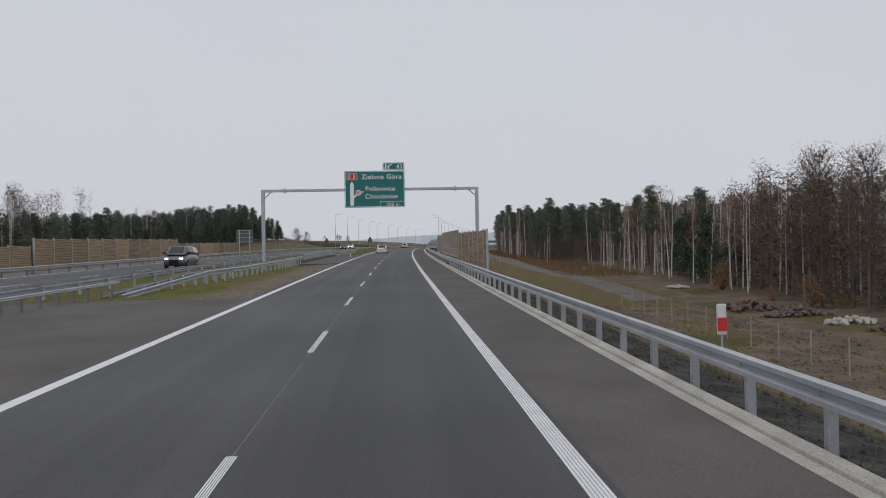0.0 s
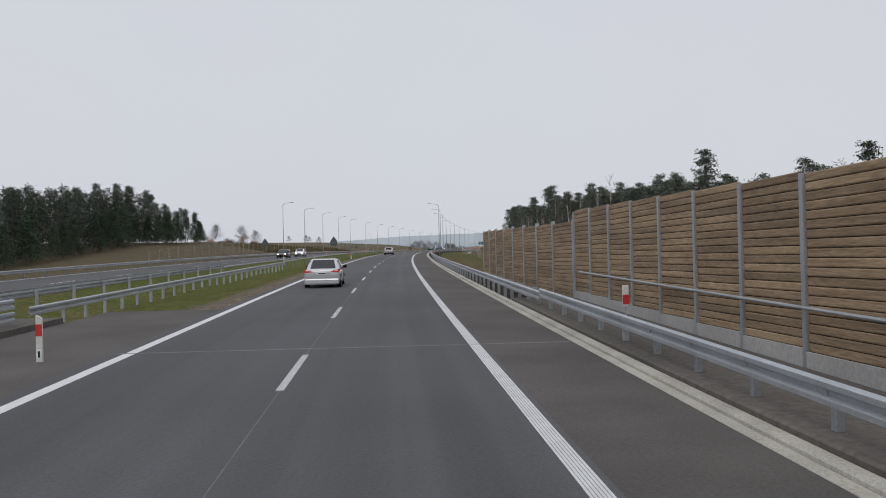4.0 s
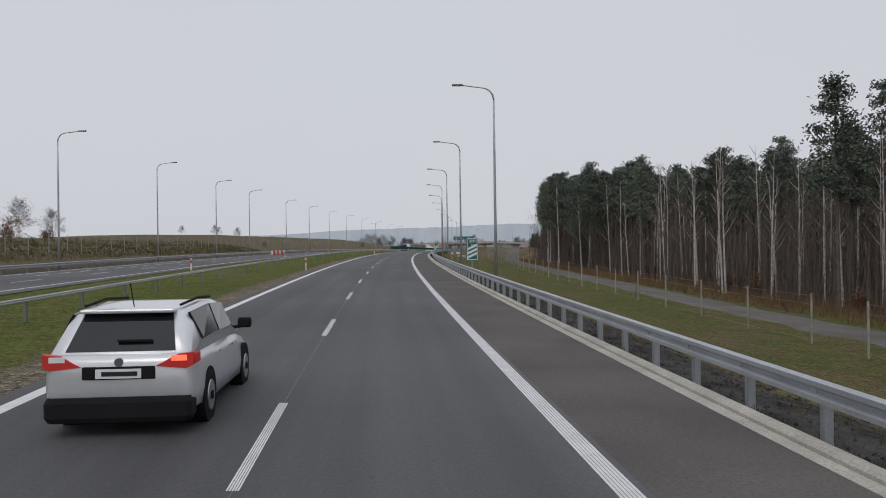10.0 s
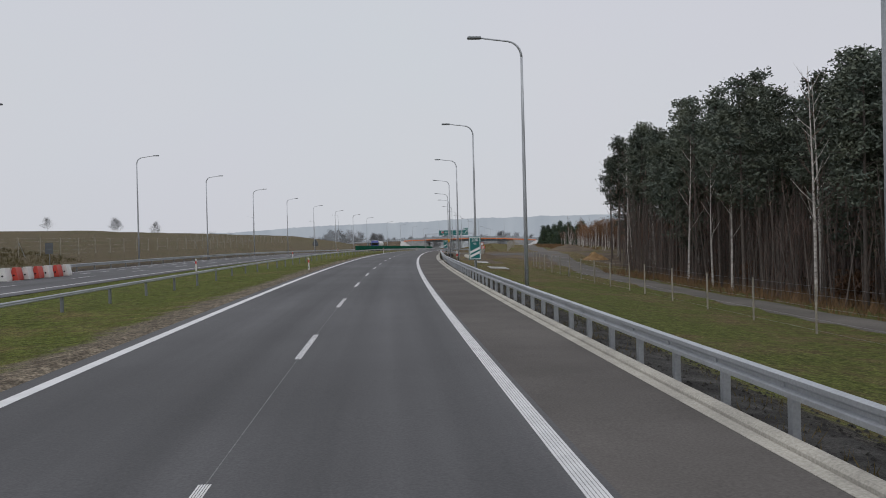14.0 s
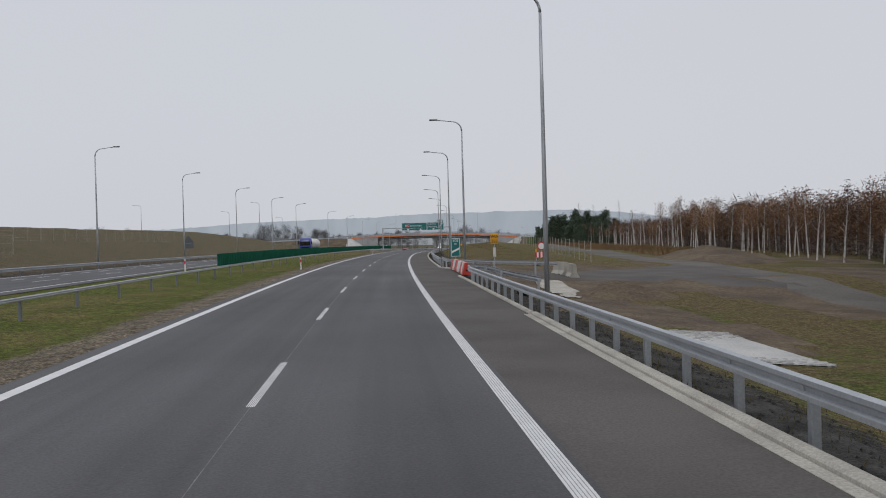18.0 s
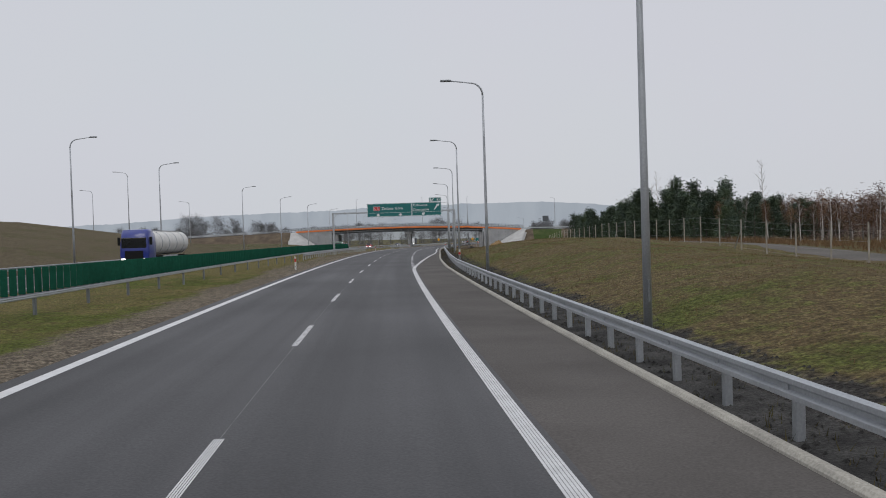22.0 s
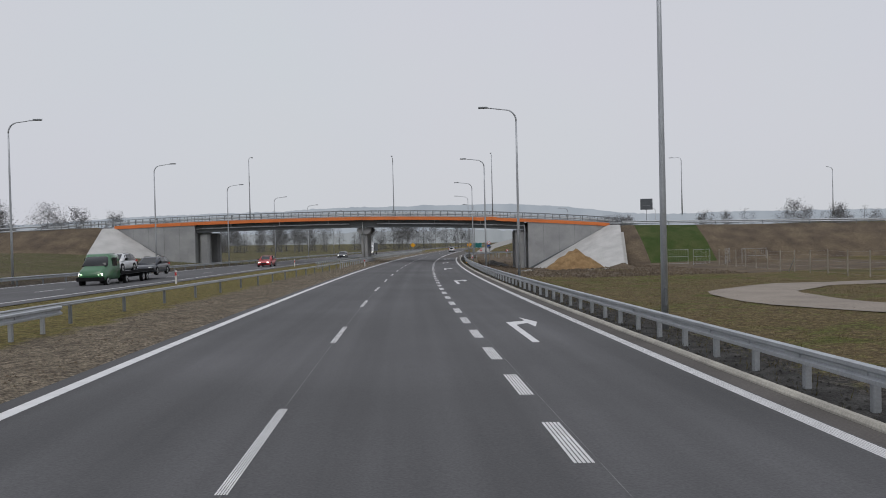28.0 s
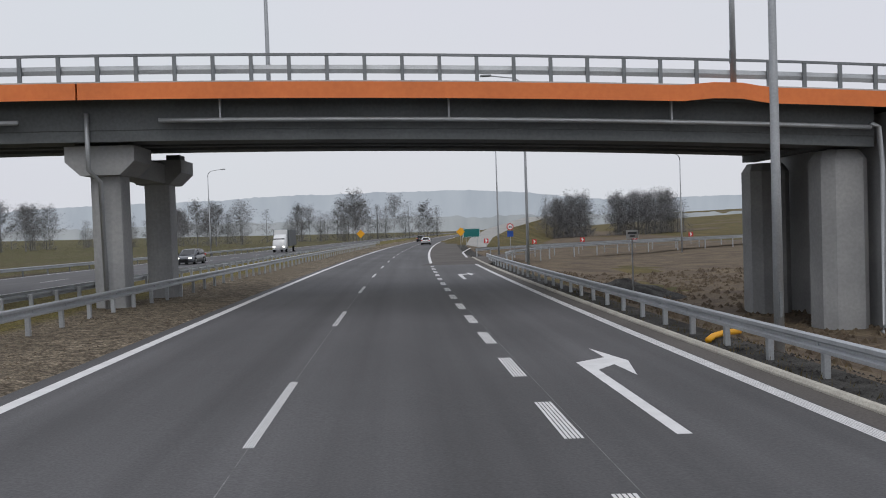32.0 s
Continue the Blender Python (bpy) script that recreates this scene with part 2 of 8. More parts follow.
AMBER = shaded("amber_leaves", (0.25, 0.135, 0.066), 0.9, vary=0.5, scale=0.6, fine=5, bump=0.0, second=(0.17, 0.105, 0.065), random_tint=0.3)
RUSSET = shaded("russet_leaves", (0.125, 0.072, 0.045), 0.9, vary=0.5, scale=0.6, fine=5, bump=0.0, second=(0.10, 0.055, 0.03), random_tint=0.3)
REED = shaded("tall_dry_grass", (0.20, 0.125, 0.065), 0.95, vary=0.4, scale=0.5, fine=6, bump=0.0, second=(0.13, 0.085, 0.05))
GLASS = shaded("car_glass", (0.012, 0.014, 0.016), 0.08, 0.0, vary=0.05, scale=1, fine=2, bump=0.0)
RUBBER = shaded("tyre_rubber", (0.018, 0.018, 0.018), 0.9, vary=0.2, scale=4, fine=30, bump=0.1)
RIM = shaded("alloy_rim", (0.45, 0.46, 0.47), 0.35, 0.8, vary=0.1, scale=3, fine=20, bump=0.0)
TRIM_BLACK = shaded("black_trim", (0.016, 0.016, 0.017), 0.9, vary=0.1, scale=3, fine=20, bump=0.0)
SEAM = shaded("worn_seam", (0.17, 0.17, 0.17), 0.85, vary=0.4, scale=1.5, fine=12)
BRUSH = shaded("dark_undergrowth", (0.115, 0.095, 0.082), 0.95, vary=0.5, scale=0.5, fine=4, bump=0.0, second=(0.13, 0.10, 0.078))
OAK_BROWN = shaded("withered_oak_leaves", (0.15, 0.108, 0.080), 0.95, vary=0.5, scale=0.5, fine=4, bump=0.0, second=(0.085, 0.066, 0.056))
LAMP_RED = glowing("tail_lamp_red", (0.45, 0.02, 0.015), 0.12)
BRAKE = glowing("lit_tail_lamp", (0.9, 0.16, 0.08), 0.9)
HEADLIGHT = glowing("lit_headlight", (1.0, 0.97, 0.9), 2.5)


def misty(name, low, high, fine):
    """Far woods as plain backdrop: mist painted into its glow, with faint upright streaks."""
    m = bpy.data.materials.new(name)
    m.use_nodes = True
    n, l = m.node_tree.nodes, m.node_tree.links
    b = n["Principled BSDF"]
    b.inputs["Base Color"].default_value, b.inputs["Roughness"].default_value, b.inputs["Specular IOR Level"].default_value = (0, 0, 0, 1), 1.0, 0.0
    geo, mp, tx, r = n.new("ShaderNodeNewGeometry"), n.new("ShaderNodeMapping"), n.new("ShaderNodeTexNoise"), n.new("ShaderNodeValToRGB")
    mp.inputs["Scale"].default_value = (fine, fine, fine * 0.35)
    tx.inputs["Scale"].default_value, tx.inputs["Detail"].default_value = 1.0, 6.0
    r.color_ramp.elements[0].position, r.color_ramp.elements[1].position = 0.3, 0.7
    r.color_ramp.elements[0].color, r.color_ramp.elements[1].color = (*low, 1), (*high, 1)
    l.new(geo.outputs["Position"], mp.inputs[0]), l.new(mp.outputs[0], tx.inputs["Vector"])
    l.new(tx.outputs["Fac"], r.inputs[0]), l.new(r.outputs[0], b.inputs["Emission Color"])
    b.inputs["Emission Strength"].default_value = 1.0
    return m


HAZE_NEAR = misty("distant_wood_mist_glow", (0.245, 0.268, 0.290), (0.315, 0.338, 0.358), 0.06)
HAZE_FAR = misty("distant_ridge_mist_glow", (0.315, 0.352, 0.402), (0.375, 0.412, 0.460), 0.02)
HAZE_LAST = misty("last_ridge_mist_glow", (0.465, 0.492, 0.540), (0.49, 0.515, 0.56), 0.01)


def earthy(name, bare, green, straw, edge, soft, likes, reach):
    """Ground that goes from bare soil near the paving to patchy grass. u is metres off the road, v metres along it;
    likes: (metres along, share of green) in order; edge: metres off the paving where the grass starts."""
    m = bpy.data.materials.new(name)
    m.use_nodes = True
    n, l = m.node_tree.nodes, m.node_tree.links
    b = n["Principled BSDF"]
    b.inputs["Roughness"].default_value, b.inputs["Specular IOR Level"].default_value = 0.95, 0.1
    uv, sep, geo = n.new("ShaderNodeUVMap"), n.new("ShaderNodeSeparateXYZ"), n.new("ShaderNodeNewGeometry")
    l.new(uv.outputs[0], sep.inputs[0])

    def tex(scale, detail):
        q = n.new("ShaderNodeTexNoise")
        q.inputs["Scale"].default_value, q.inputs["Detail"].default_value = scale, detail
        l.new(geo.outputs["Position"], q.inputs["Vector"])
        return q.outputs["Fac"]

    def calc(op, a, c, third=None):
        q = n.new("ShaderNodeMath")
        q.operation = op
        for i, x in enumerate((a, c, third)):
            if isinstance(x, (int, float)):
                q.inputs[i].default_value = x
            elif x is not None:
                l.new(x, q.inputs[i])
        return q.outputs[0]

    def between(x, lo, hi):
        q = n.new("ShaderNodeMapRange")
        q.interpolation_type = "SMOOTHSTEP"
        q.inputs["From Min"].default_value, q.inputs["From Max"].default_value = lo, hi
        l.new(x, q.inputs["Value"])
        return q.outputs[0]

    def blend(f, a, c):
        q = n.new("ShaderNodeMixRGB")
        l.new(f, q.inputs[0])
        for i, x in ((1, a), (2, c)):
            if isinstance(x, tuple):
                q.inputs[i].default_value = (*x, 1)
            else:
                l.new(x, q.inputs[i])
        return q.outputs[0]

    wide, mid, fine, grain = tex(0.10, 3), tex(0.55, 5), tex(3.0, 5), tex(16.0, 4)
    ramp = n.new("ShaderNodeValToRGB")
    el = ramp.color_ramp.elements
    while len(el) < len(likes):
        el.new(0.5)
    for i, (v, share) in enumerate(likes):
        el[i].position, el[i].color = v / 1000.0, (share, share, share, 1)
    l.new(calc("DIVIDE", sep.outputs[1], 1000.0), ramp.inputs[0])
    lush = calc("ADD", calc("MULTIPLY_ADD", mid, 1.3, calc("MULTIPLY", wide, 0.9)), calc("MULTIPLY", fine, 0.6))
    lush = between(calc("ADD", lush, ramp.outputs[0]), 1.72, 2.12)
    turf = blend(lush, straw, green)
    turf = blend(between(fine, 0.52, 0.72), turf, blend(grain, tuple(c * 0.55 for c in straw), tuple(c * 1.25 for c in green)))
    off = calc("ABSOLUTE", sep.outputs[0], 0.0)
    rim = calc("ADD", off, calc("MULTIPLY_ADD", mid, 2.2, calc("MULTIPLY_ADD", fine, 1.4, -1.8)))
    rim = calc("ADD", rim, calc("MULTIPLY_ADD", ramp.outputs[0], reach, -0.68 * reach))
    soil = blend(between(mid, 0.4, 0.62), tuple(c * 0.72 for c in bare), bare)
    soil = blend(between(grain, 0.35, 0.7), tuple(c * 0.6 for c in bare), soil)
    out = blend(between(rim, edge, edge + soft), soil, turf)
    hs = n.new("ShaderNodeHueSaturation")
    clump = tex(7.0, 3)
    rough = calc("MULTIPLY", calc("MULTIPLY_ADD", between(grain, 0.32, 0.68), 0.75, 0.62), calc("MULTIPLY_ADD", between(clump, 0.33, 0.67), 0.6, 0.7))
    l.new(calc("MULTIPLY", rough, calc("MULTIPLY_ADD", between(fine, 0.34, 0.66), 0.5, 0.76)), hs.inputs["Value"])
    l.new(out, hs.inputs["Color"])
    l.new(hs.outputs[0], b.inputs["Base Color"])
    bp = n.new("ShaderNodeBump")
    bp.inputs["Strength"].default_value, bp.inputs["Distance"].default_value = 0.9, 0.14
    l.new(calc("ADD", grain, fine), bp.inputs["Height"])
    l.new(bp.outputs[0], b.inputs["Normal"])
    return m


VERGE = earthy("median_verge", (0.225, 0.188, 0.140), (0.088, 0.104, 0.022), (0.150, 0.124, 0.050), 5.4, 0.8, [(0, 0.42), (110, 0.45), (165, 0.68), (300, 0.72), (560, 0.64), (625, 0.5), (665, 0.02), (900, 0.0)], 4.5)
BANK = earthy("roadside_bank", (0.076, 0.071, 0.064), (0.086, 0.098, 0.026), (0.132, 0.100, 0.052), 7.8, 0.7, [(0, 0.28), (200, 0.26), (270, 0.34), (330, 0.62), (460, 0.60), (520, 0.30), (600, 0.42), (720, 0.44), (800, 0.38)], 1.0)
HILL = earthy("rough_hill", (0.088, 0.072, 0.058), (0.088, 0.086, 0.040), (0.122, 0.098, 0.063), 29.0, 3.0, [(0, 0.3), (320, 0.36), (520, 0.36), (740, 0.36), (770, 0.6), (1000, 0.6)], 1.0)


def car_paint(name, color, metal=0.4):
    return shaded(name, color, 0.3, metal, vary=0.06, scale=1.5, fine=8, bump=0.0, coat=0.6)


# ---- building helpers ----


def mesh_of(name, verts, faces, mats, index=None, smooth=False):
    me = bpy.data.meshes.new(name)
    me.from_pydata([tuple(v) for v in verts], [], faces)
    for m in mats if isinstance(mats, (list, tuple)) else [mats]:
        me.materials.append(m)
    if index is not None:
        me.polygons.foreach_set("material_index", index)
    if smooth:
        me.polygons.foreach_set("use_smooth", [True] * len(me.polygons))
    me.update()
    return me


def hang(name, me, parent=None, at=None, label=""):
    """Links a mesh as an object, under a thing or part if one is given."""
    ob = new(name, me)
    if parent is not None:
        ob.parent = parent
    if at is not None:
        ob.matrix_basis = at
    return tagged(ob, label) if label else ob


def thing(name, at, label, category, group="", kind=""):
    ob = new(name)
    ob.matrix_basis = at
    return tagged(ob, label, category, group, kind)


class Shape:
    """Gathers boxes, tubes and sweeps into one mesh."""

    def __init__(self):
        self.v, self.f = [], []

    def add(self, verts, faces):
        k = len(self.v)
        self.v += [tuple(p) for p in verts]
        self.f += [tuple(i + k for i in q) for q in faces]
        return self

    def box(self, x0, x1, y0, y1, z0, z1, bevel=0.0):
        if not bevel:
            p = [(x, y, z) for z in (z0, z1) for y in (y0, y1) for x in (x0, x1)]
            return self.add(p, [(0, 2, 3, 1), (4, 5, 7, 6), (0, 1, 5, 4), (2, 6, 7, 3), (0, 4, 6, 2), (1, 3, 7, 5)])
        b = bevel
        rings = [(z0, b), (z0 + b, 0), (z1 - b, 0), (z1, b)]
        p = []
        for z, i in rings:
            c = b
            p += [(x0 + c + i * 0.5, y0 + i * 0.5, z), (x1 - c - i * 0.5, y0 + i * 0.5, z), (x1 - i * 0.5, y0 + c + i * 0.5, z), (x1 - i * 0.5, y1 - c - i * 0.5, z),
                  (x1 - c - i * 0.5, y1 - i * 0.5, z), (x0 + c + i * 0.5, y1 - i * 0.5, z), (x0 + i * 0.5, y1 - c - i * 0.5, z), (x0 + i * 0.5, y0 + c + i * 0.5, z)]
        f = [tuple(range(7, -1, -1)), tuple(range(24, 32))]
        for r in range(3):
            f += [(r * 8 + i, r * 8 + (i + 1) % 8, r * 8 + 8 + (i + 1) % 8, r * 8 + 8 + i) for i in range(8)]
        return self.add(p, f)

    def tube(self, path, radii, sides=8, cap=True):
        path = [Vector(p) for p in path]
        radii = radii if isinstance(radii, (list, tuple)) else [radii] * len(path)
        v = []
        for i, p in enumerate(path):
            t = (path[min(i + 1, len(path) - 1)] - path[max(i - 1, 0)]).normalized()
            a = t.cross(Vector((0.3, 1, 0.1)) if abs(t.z) > 0.8 else Vector((0, 0, 1))).normalized()
            b = t.cross(a)
            v += [p + radii[i] * (math.cos(2 * math.pi * k / sides) * a + math.sin(2 * math.pi * k / sides) * b) for k in range(sides)]
        f = [(i * sides + k, i * sides + (k + 1) % sides, (i + 1) * sides + (k + 1) % sides, (i + 1) * sides + k) for i in range(len(path) - 1) for k in range(sides)]
        if cap:
            f += [tuple(range(sides - 1, -1, -1)), tuple(range((len(path) - 1) * sides, len(path) * sides))]
        return self.add(v, f)

    def prism(self, outline, y0, y1):
        """An outline in x and z, drawn out along y."""
        n = len(outline)
        v = [(x, y0, z) for x, z in outline] + [(x, y1, z) for x, z in outline]
        return self.add(v, [tuple(range(n)), tuple(range(2 * n - 1, n - 1, -1))] + [(i, i + n, (i + 1) % n + n, (i + 1) % n) for i in range(n)])

    def mesh(self, name, mat, smooth=False):
        return mesh_of(name, self.v, self.f, mat, smooth=smooth)


def sweep(stations, outline, closed=True):
    """Verts and faces of an outline of (d, z), swept along the road; d may be moved by a function of s."""
    v, f, n = [], [], len(outline)
    for s in stations:
        v += [on_road(s, d, z) for d, z in outline]
    for i in range(len(stations) - 1):
        for k in range(n if closed else n - 1):
            f.append((i * n + k, i * n + (k + 1) % n, (i + 1) * n + (k + 1) % n, (i + 1) * n + k))
    if closed:
        f += [tuple(range(n - 1, -1, -1)), tuple(range((len(stations) - 1) * n, len(stations) * n))]
    return v, f


def strip(stations, left, right, z, mat, name, kind="structure", label="", category="", thick=0.0):
    """A flat ribbon of road between two edges, which are numbers or functions of s."""
    lo = left if callable(left) else (lambda s: left)
    hi = right if callable(right) else (lambda s: right)
    v, f = [], []
    for s in stations:
        v += [on_road(s, lo(s), z), on_road(s, hi(s), z)]
    f = [(2 * i, 2 * i + 1, 2 * i + 3, 2 * i + 2) for i in range(len(stations) - 1)]
    me = mesh_of(name, v, f, mat)
    uv = me.uv_layers.new(name="UVMap")
    for i, s in enumerate(stations[:-1]):
        t = stations[i + 1]
        for k, (u, w) in enumerate(((lo(s), s), (hi(s), s), (hi(t), t), (lo(t), t))):
            uv.data[4 * i + k].uv = (u, w)
    return tagged(hang(name, me), label, category, "", kind)


def written(text, size, parent, at, mat, name="lettering", align="LEFT"):
    """Words in the built-in font as a thin mesh on a board."""
    cu = bpy.data.curves.new("words", "FONT")
    cu.body, cu.size, cu.extrude, cu.align_x, cu.resolution_u = text, size, 0.004, align, 3
    cu.offset, cu.space_character = size * 0.004, 1.06
    ob = bpy.data.objects.new("words", cu)
    me = bpy.data.meshes.new_from_object(ob)
    bpy.data.objects.remove(ob)
    me.materials.clear()
    me.materials.append(mat)
    return hang(name, me, parent, at)

# ---- ground ----
RIGHT_D = np.array([6.3, 7.5, 10, 14, 18, 20, 25, 30, 35, 45, 60, 100, 200, 600, 1600])
RIGHT = [
    (-400, [-0.14, -0.3, -1.2, -3.0, -4.6, -5.0, -5.3, -5.4, -5.2, -4.8, -4.5, -4, -3, -2, 0]),
    (100, [-0.14, -0.3, -1.2, -3.0, -4.6, -5.0, -5.3, -5.4, -5.2, -4.8, -4.5, -4, -3, -2, 0]),
    (150, [-0.14, -0.3, -1.0, -2.4, -3.3, -3.5, -3.7, -3.8, -4.0, -4.0, -4.0, -4, -3, -2, 0]),
    (230, [-0.14, -0.25, -0.8, -1.7, -2.2, -2.4, -2.6, -2.9, -3.2, -3.2, -3.2, -3, -2, -1, 0]),
    (470, [-0.14, -0.3, -1.0, -1.3, -1.7, -2.0, -2.2, -2.7, -3.3, -3.4, -3.4, -3, -2, -1, 0]),
    (500, [-0.14, -0.3, -1.0, -1.3, -1.7, -1.8, -2.0, -2.2, -2.3, -2.4, -2.4, -2, -2, -1, 0]),
    (518, [-0.14, -0.3, -0.8, -1.0, -1.2, -1.4, -1.6, -1.8, -1.9, -2.0, -2.0, -1.5, -1, -1, 0]),
    (530, [-0.14, -0.12, -0.2, -0.5, -0.6, -0.6, -0.7, -0.8, -0.9, -1.2, -1.2, -1.2, -1, -1, 0]),
    (560, [-0.14, -0.12, 0.1, 0.2, 0.1, 0.0, -0.2, -0.3, -0.3, -0.3, -0.3, 0, 0, 0, 0]),
    (600, [-0.14, -0.1, 0.55, 1.1, 0.9, 0.7, 0.3, 0.2, 0.3, 0.3, 0.3, 0.5, 0, 0, 0]),
    (620, [-0.14, -0.1, 0.6, 1.25, 1.35, 1.15, 0.5, 0.3, 0.3, 0.3, 0.3, 0.5, 0, 0, 0]),
    (645, [-0.14, -0.1, 0.65, 1.5, 1.85, 1.85, 1.3, 1.0, 0.8, 0.6, 0.5, 0.5, 0, 0, 0]),
    (670, [-0.14, -0.1, 0.65, 1.45, 1.75, 1.75, 1.3, 1.0, 0.8, 0.6, 0.5, 0.5, 0, 0, 0]),
    (700, [-0.14, -0.1, 0.25, 0.85, 1.15, 1.15, 0.9, 0.7, 0.6, 0.5, 0.5, 0.5, 0, 0, 0]),
    (745, [-0.14, -0.14, -0.2, -0.1, 0.0, 0.0, 0.0, 0.0, 0.0, 0.0, 0.0, 0.0, 0, 0, 0]),
    (820, [-0.14, -0.14, -0.5, -0.7, -0.8, -0.8, -0.8, -0.8, -0.7, -0.6, -0.5, 0, 0, 0, 0]),
    (870, [-0.14, -0.14, -0.9, -1.4, -1.4, -1.3, -1.2, -1.0, -0.8, -0.6, -0.5, 0, 0, 0, 0]),
    (930, [-0.14, -0.14, -0.6, -0.9, -1.0, -1.0, -1.0, -1.0, -0.8, -0.6, -0.5, 0, 0, 0, 0]),
    (1300, [-0.14, -0.14, -0.6, -0.9, -1.0, -1.0, -1.0, -1.0, 0, 0, 0, 2, 6, 14, 20]),
    (2500, [2, 2, 2, 2, 2, 2, 3, 3, 3, 3, 4, 8, 16, 24, 30]),
    (4500, [10, 10, 10, 10, 10, 10, 10, 10, 10, 10, 10, 14, 20, 24, 30])]
LEFT_D = np.array([4.2, 6, 9, 13, 15.4, 26.5, 28.5, 33, 40, 52, 70, 110, 200, 600, 1600])
LEFT = [
    (-400, [-0.04, -0.05, -0.06, -0.06, -0.02, -0.02, -0.2, -0.8, -1, -1, -1, -1, -1, 0, 0]),
    (59, [-0.04, -0.05, -0.06, -0.06, -0.02, -0.02, -0.2, -0.8, -1, -1, -1, -1, -1, 0, 0]),
    (68, [-0.04, -0.12, -0.2, -0.16, -0.02, -0.02, -0.2, -0.8, -1, -1, -1, -1, -1, 0, 0]),
    (215, [-0.04, -0.14, -0.3, -0.22, -0.02, -0.02, -0.2, -0.8, -1, -1, -1, -1, -1, 0, 0]),
    (300, [-0.04, -0.14, -0.3, -0.22, -0.02, -0.02, -0.2, 0.3, 1.6, 3.3, 3.7, 3.3, 2.0, 0, 0]),
    (350, [-0.04, -0.14, -0.3, -0.22, -0.02, -0.02, -0.2, 0.3, 2.0, 3.8, 4.0, 3.5, 2.0, 0, 0]),
    (450, [-0.04, -0.14, -0.3, -0.22, -0.02, -0.02, -0.2, 0.2, 1.6, 3.0, 3.2, 2.9, 2.0, 0, 0]),
    (520, [-0.04, -0.14, -0.3, -0.22, -0.02, -0.02, -0.2, 0.3, 1.8, 4.2, 4.9, 5.4, 3.5, 0, 0]),
    (560, [-0.04, -0.14, -0.3, -0.22, -0.02, -0.02, -0.2, 0.3, 1.9, 3.4, 6.2, 7.0, 4.0, 0, 0]),
    (650, [-0.04, -0.14, -0.3, -0.22, -0.02, -0.02, -0.2, 0.2, 1.9, 3.4, 6.8, 8.0, 4.0, 0, 0]),
    (733, [-0.04, -0.14, -0.3, -0.22, -0.02, -0.02, -0.2, 0.2, 2.0, 4.4, 7.4, 8.2, 4.0, 0, 0]),
    (748, [-0.04, -0.14, -0.3, -0.22, -0.02, -0.02, -0.2, 0.3, 1.9, 3.8, 5.0, 5.0, 3.0, 1, 0]),
    (764, [-0.04, -0.14, -0.3, -0.22, -0.02, -0.02, -0.2, 0.5, 1.3, 2.4, 2.8, 3.0, 2.0, 0, 0]),
    (838, [-0.04, -0.14, -0.3, -0.22, -0.02, -0.02, -0.2, 0.5, 1.3, 2.5, 2.9, 3.0, 2.0, 0, 0]),
    (856, [-0.04, -0.06, -0.04, -0.03, -0.02, -0.02, -0.2, 0.4, 1.2, 2.4, 2.8, 3.0, 2.0, 0, 0]),
    (888, [-0.04, -0.06, -0.04, -0.03, -0.02, -0.02, -0.2, -0.2, -0.2, -0.2, -0.2, 0.0, 0, 0, 0]),
    (960, [-0.04, -0.06, -0.04, -0.03, -0.02, -0.02, -0.2, -0.3, -0.3, -0.3, -0.2, 0.0, 0, 0, 0]),
    (1300, [-0.04, -0.14, -0.3, -0.22, -0.02, -0.02, -0.2, -0.6, -0.6, -0.6, -0.6, -0.6, 0, 4, 10]),
    (2500, [2, 2, 2, 2, 2, 2, 3, 3, 3, 3, 4, 8, 12, 18, 24]),
    (4500, [10, 10, 10, 10, 10, 10, 10, 10, 10, 10, 10, 14, 20, 24, 30])]


def table_height(table, cols, s, d):
    i = 0
    while i < len(table) - 2 and table[i + 1][0] < s:
        i += 1
    (s0, a), (s1, b) = table[i], table[i + 1]
    k = min(1.0, max(0.0, (s - s0) / (s1 - s0)))
    k = k * k * (3 - 2 * k)
    return (1 - k) * np.interp(d, cols, a) + k * np.interp(d, cols, b)


def kerb_at(s):
    """The right edge of the paving."""
    return float(np.interp(s, [470, 505, 522, 545, 640, 663, 690, 720, 905, 960], [5.72, 6.04, 6.06, 5.75, 5.85, 6.24, 6.95, 7.3, 7.38, 7.7]))


def rough_ground(s, d):
    p = on_road(s, d)
    return noise.fractal(Vector((p.x * 0.09, p.y * 0.09, 0)), 1.0, 2.0, 3) * 0.14 + noise.noise(Vector((p.x * 0.5, p.y * 0.5, 3))) * 0.05


def ground(s, d):
    """The ground's height over the road's level."""
    if d >= 0:
        e = d - (kerb_at(s) - 5.72)
        z = table_height(RIGHT, RIGHT_D, s, max(e, 6.3)) if e > 6.25 else -0.16
        return z + (rough_ground(s, d) * min(1.0, (e - 7.2) / 4) if e > 7.2 else 0.0)
    e = -d
    z = table_height(LEFT, LEFT_D, s, e) if e > 4.2 else -0.16
    w = 0.0 if e < 4.8 or 14.8 < e < 28.6 else min(1.0, (e - 4.8) / 3 if e < 14.8 else (e - 28.6) / 4)
    return z + rough_ground(s, d) * w


